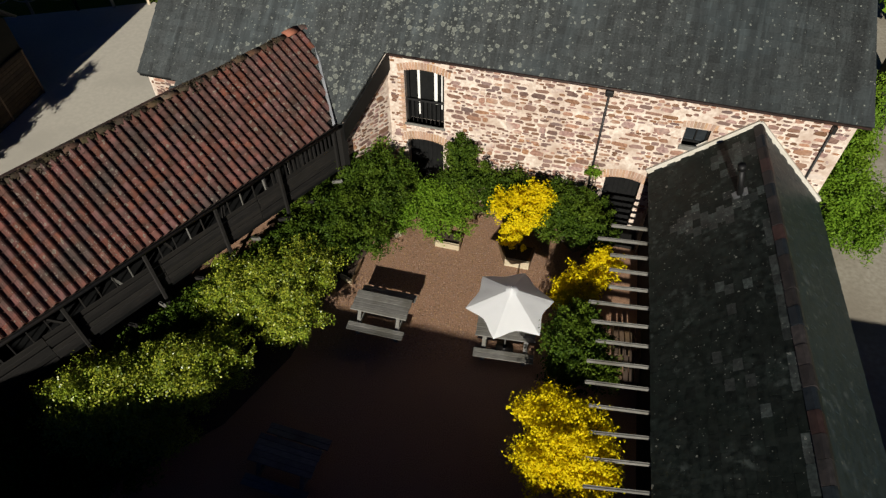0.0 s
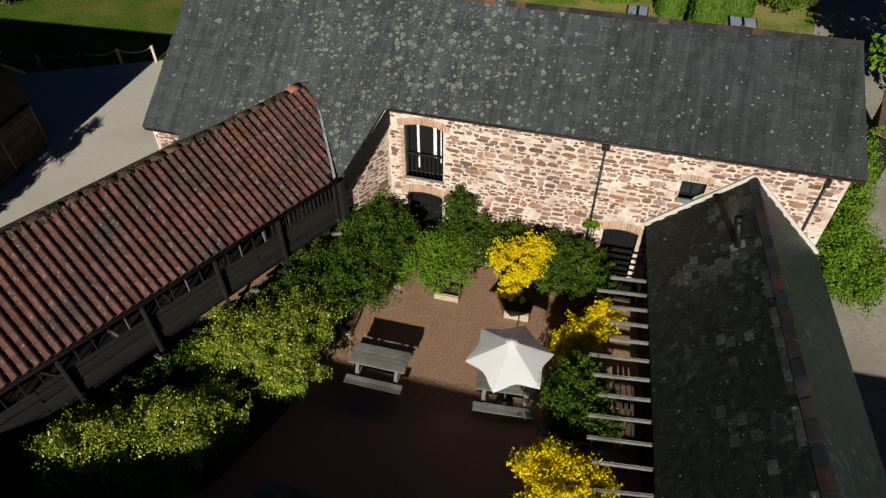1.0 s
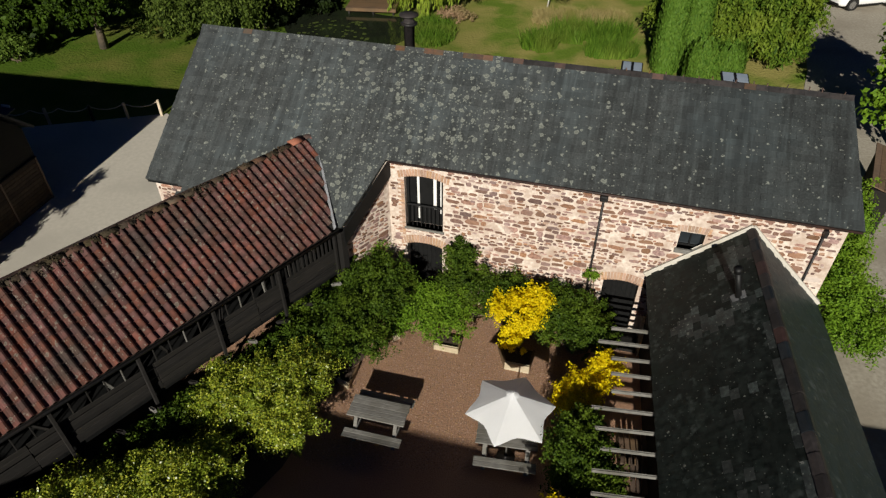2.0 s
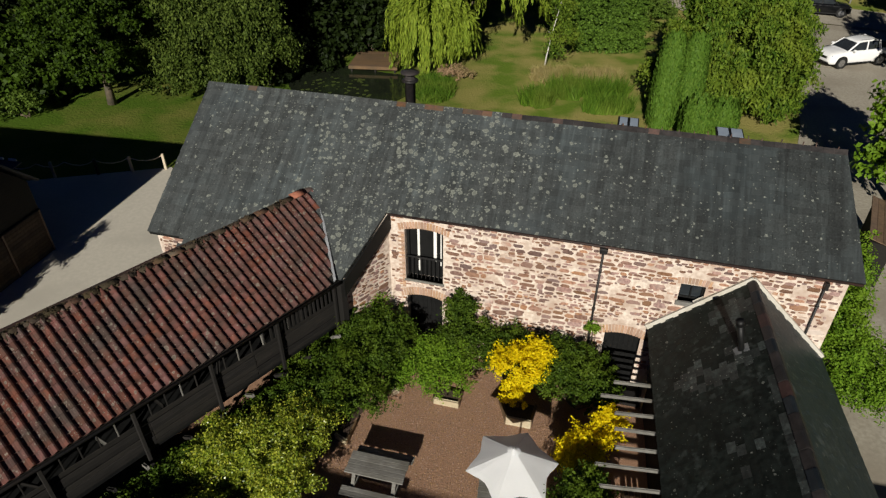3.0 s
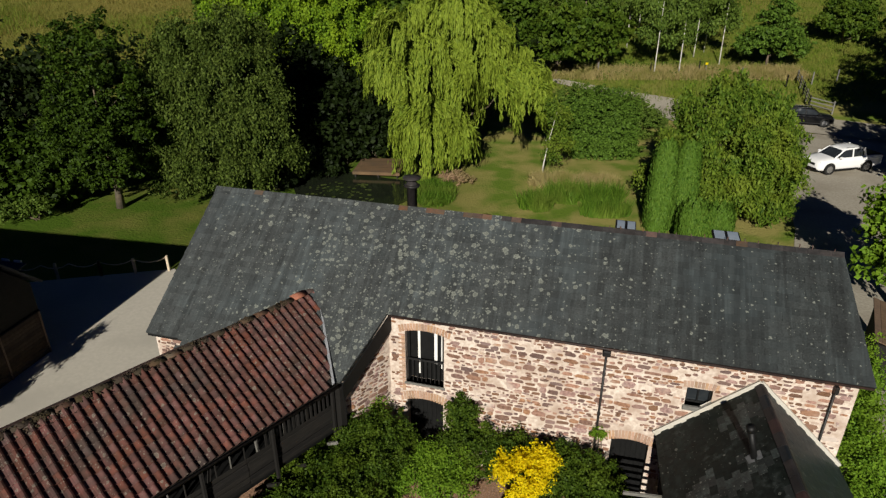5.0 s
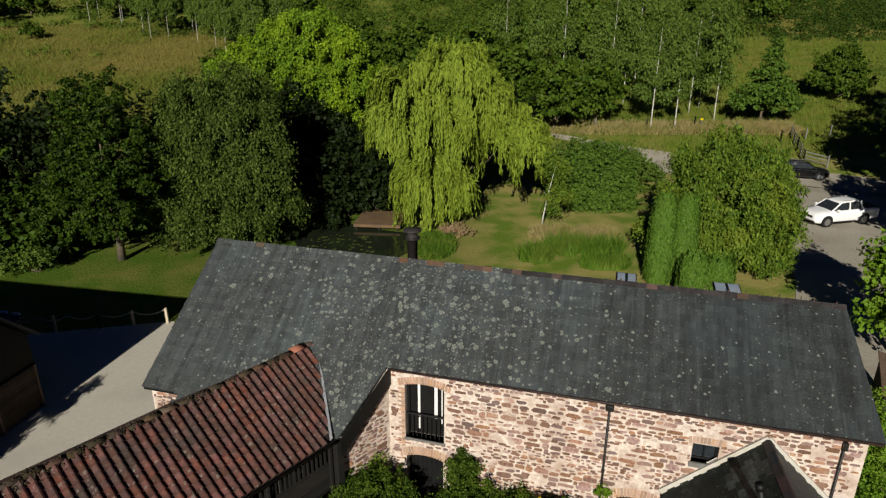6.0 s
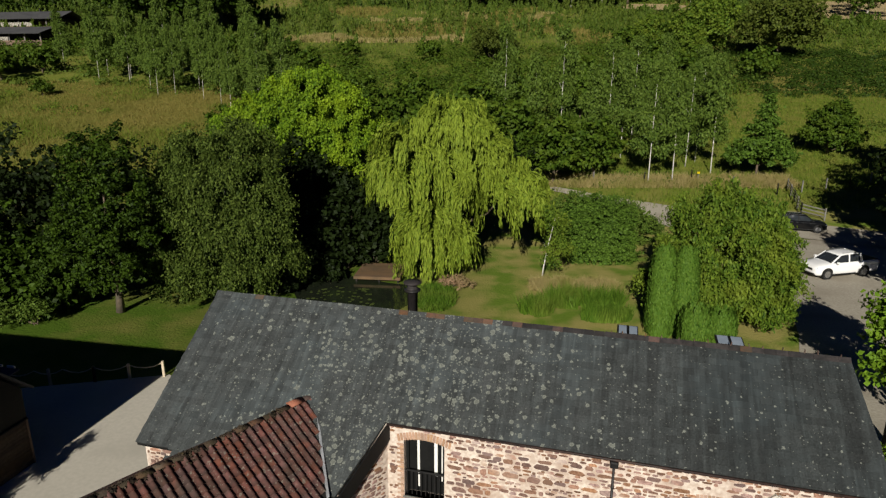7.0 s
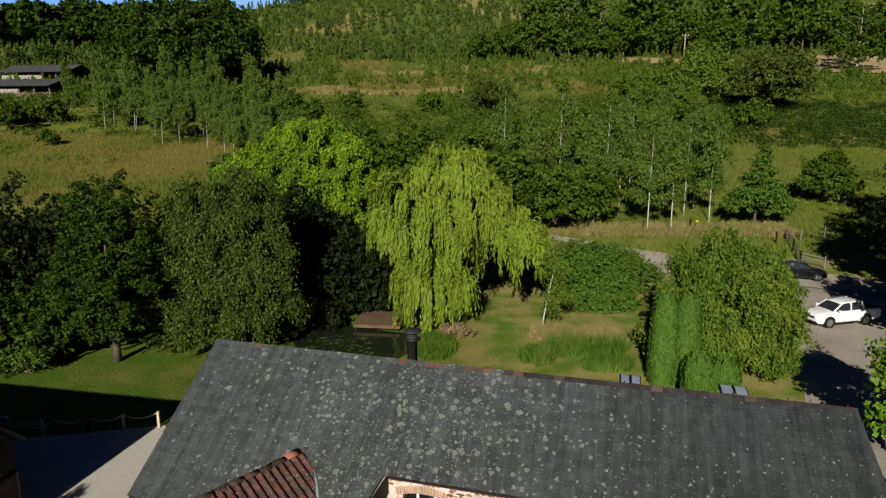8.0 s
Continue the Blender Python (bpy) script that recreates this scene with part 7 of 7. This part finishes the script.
grove("hawthorn", "rounded green hawthorn bush", "bush", "bushes on the hillside", round_proto(5, 6.5, 90, 26, 0.44, LEAF_OAK),
      scatter(30, -90, 75, 108, 190, 0.6, 1.25, 3, lambda x, y: not (x < -30 and y < 135) and not (0.43 * y < x < 0.64 * y and y < 128)) + [(-78, 126, 0.6), (-95, 140, 1.2), (-101, 146, 1.4), (-92, 150, 1.2), (-106, 152, 1.3), (150, 240, 0.8), (164, 238, 0.7), (141, 242, 0.6), (176, 237, 0.8), (76, 256, 0.6), (88, 258, 0.7), (98, 259, 0.5)])
OAK = round_proto(20, 24, 520, 44, 0.66, LEAF_MAPLE)
grove("oak", "huge dark green spreading oak", "tree", "oaks on the hill", OAK, [(-84, 208, 1.3), (-74, 212, 1.25), (-96, 216, 1.15)])
grove("hedgerow_oak", "broad hedgerow oak on the hill", "tree", "oaks on the hill", round_proto(15, 17, 180, 30, 0.78, LEAF_OAK),
      [(28, 268, 1.0), (44, 272, 1.15), (60, 276, 1.1), (76, 280, 1.2), (100, 288, 1.3), (118, 285, 1.2), (14, 262, 0.7), (140, 302, 1.2), (165, 304, 1.25), (186, 306, 1.3), (130, 305, 1.8), (96, 310, 1.8), (165, 310, 1.8), (60, 315, 1.7), (205, 300, 1.7), (48, 300, 1.6)])
grove("field_oak", "rounded olive-brown oak in the hill pasture", "tree", "oaks on the hill", round_proto(15, 19, 330, 40, 0.5, LEAF_RUSSET), [(84.5, 167.5, 1.08), (12.3, 165, 0.62)])
grove("field_ash", "rounded fresh green tree on the hill", "tree", "trees on the hill", round_proto(14, 15, 300, 40, 0.46, LEAF_HAZEL), [(65, 172, 0.95), (73, 184, 1.0), (56, 180, 0.7), (60, 160, 0.55)])
for x, y, h in ((50, 266, 21), (63, 270, 19), (160, 254, 24)):
    tree("stag_oak", "old oak with bare pale dead limbs", "tree", x, y, lie(x, y) - 0.2, trunk_mesh(h, 0.4, (random.uniform(-2, 2), 0), limbs=9, reach=h * 0.46, start=0.42, material=DEAD_WOOD, rise=0.55),
         leaf_crown([(0, 0, h * 0.42, h * 0.40, h * 0.34, h * 0.24), (h * 0.24, -1, h * 0.30, h * 0.28, h * 0.26, h * 0.20), (-h * 0.24, -1, h * 0.32, h * 0.28, h * 0.26, h * 0.22), (0, -2, h * 0.20, h * 0.36, h * 0.2, h * 0.18), (h * 0.1, 1.5, h * 0.72, h * 0.30, h * 0.24, h * 0.22)], 230, 40, 1.0, 0.55, LEAF_OAK), "oaks on the hill")
grove("skyline_tree", "dark tree on the skyline", "tree", "trees on the skyline", round_proto(13, 15, 70, 24, 1.3, LEAF_MAPLE), [(-268 + 7.0 * i, 350 + 14 * math.sin(i * 2.3), 1.4 + 0.3 * math.sin(i * 1.7)) for i in range(22)] + scatter(10, -300, -130, 385, 420, 1.0, 1.5, 8) + scatter(6, -205, -150, 262, 290, 0.4, 0.7, 9))


def scrub(name, label, n, where, size, per, leaf, material, seed, tall=0.85, wide=1.0):
    """Low scrub: many small mounds of leaves over the land, too many to count."""
    r = np.random.default_rng(seed)
    pts = []
    while len(pts) < n:
        q = where(r)
        if q is not None:
            pts.append((q[0], q[1], lie(q[0], q[1])))
    C = np.array(pts)
    s = size * r.uniform(0.4, 1.5, n)
    k = np.repeat(np.arange(n), per)
    d = unit(r.normal(size=(len(k), 3)))
    d[:, 2] = np.abs(d[:, 2])
    P = C[k] + d * (s[k] * r.random(len(k)) ** 0.35)[:, None] * np.array([wide, wide, tall])
    N = d + r.normal(size=d.shape) * 0.4 + np.array([0, -0.1, 0.3])
    ob = new(name, leaf_mesh(name, P, N, leaf, material, 1.4))
    return tagged(ob, label, "scrub", kind="stuff")


def saplings(name, label, n, where, height, per, leaf, material, seed):
    """Young upright trees planted close, each a narrow cone of hanging sprays, too many to count."""
    r = np.random.default_rng(seed)
    pts = []
    while len(pts) < n:
        q = where(r)
        if q is not None:
            pts.append((q[0], q[1], lie(q[0], q[1])))
    C = np.array(pts)
    h = height * r.uniform(0.5, 1.4, n)
    k = np.repeat(np.arange(n), per)
    m = len(k)
    f = r.random(m) ** 0.8
    ang = r.random(m) * 2 * math.pi
    rad = h[k] * 0.33 * (1.08 - f) * r.uniform(0.4, 1.1, m)
    P = C[k] + np.stack([np.cos(ang) * rad, np.sin(ang) * rad, f * h[k]], 1)
    N = unit(np.stack([np.cos(ang), np.sin(ang), np.full(m, 0.5)], 1) + r.normal(size=(m, 3)) * 0.45)
    T = unit(np.array([0, 0, 1.0]) + r.normal(size=(m, 3)) * 0.35)
    B = unit(np.cross(N, T))
    s = (leaf * r.uniform(0.6, 1.4, m))[:, None]
    V = np.stack([P - T * s * 1.3, P - B * s * 0.5, P + T * s * 1.3, P + B * s * 0.5], 1).reshape(-1, 3)
    ob = new(name, mesh_from(name, V, np.arange(4 * m).reshape(m, 4), material))
    return tagged(ob, label, "young trees", kind="stuff")


def band(x0, x1, y0, y1, f=0.02, cut=-0.15):
    """Drifts rather than an even spread."""
    def g(r):
        x, y = r.uniform(x0, x1), r.uniform(y0, y1)
        return (x, y) if noise.noise(Vector((x * f, y * f * 2.2, 4.0))) > cut else None
    return g


def open_ground(x, y):
    """Pasture and meadow kept free of scrub."""
    return (0.27 < x / y < 0.37 and 252 < y < 282) or (0.50 < x / y < 0.80 and 238 < y < 296) or (-0.29 < x / y < -0.21 and 250 < y < 288) or (-48 < x < 4 and 194 < y < 204) or (0.43 * y < x < 0.64 * y and y < 128) or (x < -0.30 * y and y < 128)


def clear(f):
    def g(r):
        q = f(r)
        return None if q is None or open_ground(*q) else q
    return g


saplings("plantation", "young green trees planted over the lower hillside", 2000, clear(band(-215, 190, 192, 290, 0.022, -0.15)), 3.4, 40, 0.40, LEAF_SCRUB, 1)
saplings("plantation", "darker young trees planted over the upper hillside", 3600, clear(band(-230, 260, 262, 470, 0.015, -0.75)), 5.0, 28, 0.68, LEAF_PLANT, 21)
scrub("hill_scrub", "dark green gorse and bramble over the hillside", 800, clear(band(-190, 200, 180, 290, 0.03, 0.0)), 2.0, 70, 0.30, LEAF_OAK, 2, 1.35, 0.8)
scrub("wood_edge", "dense young trees and undergrowth beyond the garden", 900, clear(band(-45, 60, 96, 185, 0.03, -0.25)), 2.6, 76, 0.30, LEAF_OAK, 4)
scrub("wood_edge", "lighter green young growth in the wood", 900, clear(band(-60, 70, 100, 190, 0.04, -0.1)), 2.4, 66, 0.28, LEAF_SCRUB, 5)
scrub("bracken_field", "dark green bracken over the hill pasture", 1800, band(62, 165, 124, 180, 0.02, -0.9), 1.9, 42, 0.30, LEAF_BRACKEN, 6)
scrub("bramble_bank", "brambles along the wood's edge and the fence", 200, clear(band(-6, 60, 73.5, 79, 0.2, -0.1)), 0.8, 70, 0.14, LEAF_HAZEL, 7)
scrub("meadow_scrub", "tufts of bramble in the dry meadow", 70, band(-100, -34, 92, 140, 0.05, 0.1), 1.2, 70, 0.2, LEAF_HAZEL, 8)
scrub("meadow_scrub", "bushes and saplings at the top of the meadow", 240, band(-120, -42, 136, 178, 0.05, -0.3), 2.2, 60, 0.36, LEAF_SCRUB, 10)
scrub("lodge_hedge", "dark hedge below the lodges", 200, band(-175, -98, 172, 190, 0.05, -0.6), 2.4, 70, 0.42, LEAF_OAK, 9)


def over(x0, x1, y0, y1):
    return lambda n: (RNG.uniform(x0, x1, n), RNG.uniform(y0, y1, n))


HEIGHT = np.vectorize(lie)
blades("meadow_grass", "long dry meadow grass", "grass", over(-110, -22, 66, 140), 80000, 0.5, 0.09, STRAW, lean=0.5, z=HEIGHT)
blades("meadow_grass", "drifts of greener grass in the dry meadow", "grass", over(-110, -22, 66, 140), 36000, 0.9, 0.11, GRASS, lean=0.5, z=HEIGHT, clumped=0.05, cut=0.02)
blades("pasture_grass", "rough grass beside the path and wood", "grass", over(10, 85, 66, 130), 60000, 0.45, 0.09, GRASS, lean=0.5, z=HEIGHT)
blades("hill_grass", "long grass between the saplings", "grass", over(-110, 190, 180, 310), 35000, 1.0, 0.28, GRASS, lean=0.4, z=HEIGHT)
blades("hill_grass", "drifts of dry tan grass on the hill", "grass", over(-60, 120, 190, 275), 50000, 1.1, 0.4, STRAW, lean=0.4, z=HEIGHT, clumped=0.03, cut=0.16)
blades("tan_grass", "bands of bleached tan grass across the hillside", "grass", over(-48, 6, 196, 207), 9000, 1.2, 0.42, HAY, lean=0.4, z=HEIGHT, clumped=0.08, cut=-0.05)
blades("tan_grass", "bleached tan grass between the scrub", "grass", over(-26, 40, 232, 247), 9000, 1.2, 0.45, HAY, lean=0.4, z=HEIGHT, clumped=0.06, cut=0.0)
blades("bank_grass", "dry grass along the path", "grass", over(12, 42, 73.2, 77.2), 14000, 0.8, 0.10, HAY, lean=0.5, z=HEIGHT)
ribbon("stubble_field", [(70, 267, 12), (80, 269, 16), (90, 270, 18), (102, 269, 12)], 0.5, STUBBLE, "pale stubble field seen between trees", "field")
ribbon("stubble_field", [(139, 266, 34), (158, 271, 44), (180, 271, 42), (225, 262, 36)], 0.5, STUBBLE, "pale stubble field seen between trees", "field")


def sky_backdrop():
    m, n, l, p = nodes_of("clear_sky")
    p.inputs["Base Color"].default_value = (0, 0, 0, 1)
    p.inputs["Emission Color"].default_value, p.inputs["Emission Strength"].default_value = (0.10, 0.32, 0.72, 1), 1.0
    ob = new("backdrop", finish("backdrop", boxed(-2200, -500, 2150, 2160, 150, 620), m))
    tagged(ob, "clear blue sky over the hill", "sky", kind="structure")


sky_backdrop()


# ---------------------------------------------------------------- pieces of walls and roofs
lay_stones(barn_front, Matrix(), CORNER + 0.03, A1 - 0.02, 0.9, EAVE - 0.17, [(h[0] - (0.16 if h[2] > 2 and h[0] < 0 else 0.0), h[1] + 0.0, h[2] - 0.05, h[3] + 0.24) for h in barn_holes], 21, 300, (0, 0, 3.6), lambda x, z: noise.noise(Vector((x * 1.7, z * 2.2, 2.0))) < 0.42)
lay_stones(barn_return, Matrix.Rotation(math.pi, 4, "Z") @ Matrix.Translation((-2.1, 0, 0)), 0.2, 2.07, 0.6, EAVE - 0.2, [], 22, 60, (1.0, 0, 3.0), lambda x, z: z < EAVE - 0.28 - PITCH * 0.93 * (2.1 - x))
lay_stones(barn_side, Matrix.Translation((0, -1.35, 0)), A0 + 0.2, A0 + 2.6, 0.9, 4.0, [], 23, 30, (A0 + 0.8, -1.35, 3))
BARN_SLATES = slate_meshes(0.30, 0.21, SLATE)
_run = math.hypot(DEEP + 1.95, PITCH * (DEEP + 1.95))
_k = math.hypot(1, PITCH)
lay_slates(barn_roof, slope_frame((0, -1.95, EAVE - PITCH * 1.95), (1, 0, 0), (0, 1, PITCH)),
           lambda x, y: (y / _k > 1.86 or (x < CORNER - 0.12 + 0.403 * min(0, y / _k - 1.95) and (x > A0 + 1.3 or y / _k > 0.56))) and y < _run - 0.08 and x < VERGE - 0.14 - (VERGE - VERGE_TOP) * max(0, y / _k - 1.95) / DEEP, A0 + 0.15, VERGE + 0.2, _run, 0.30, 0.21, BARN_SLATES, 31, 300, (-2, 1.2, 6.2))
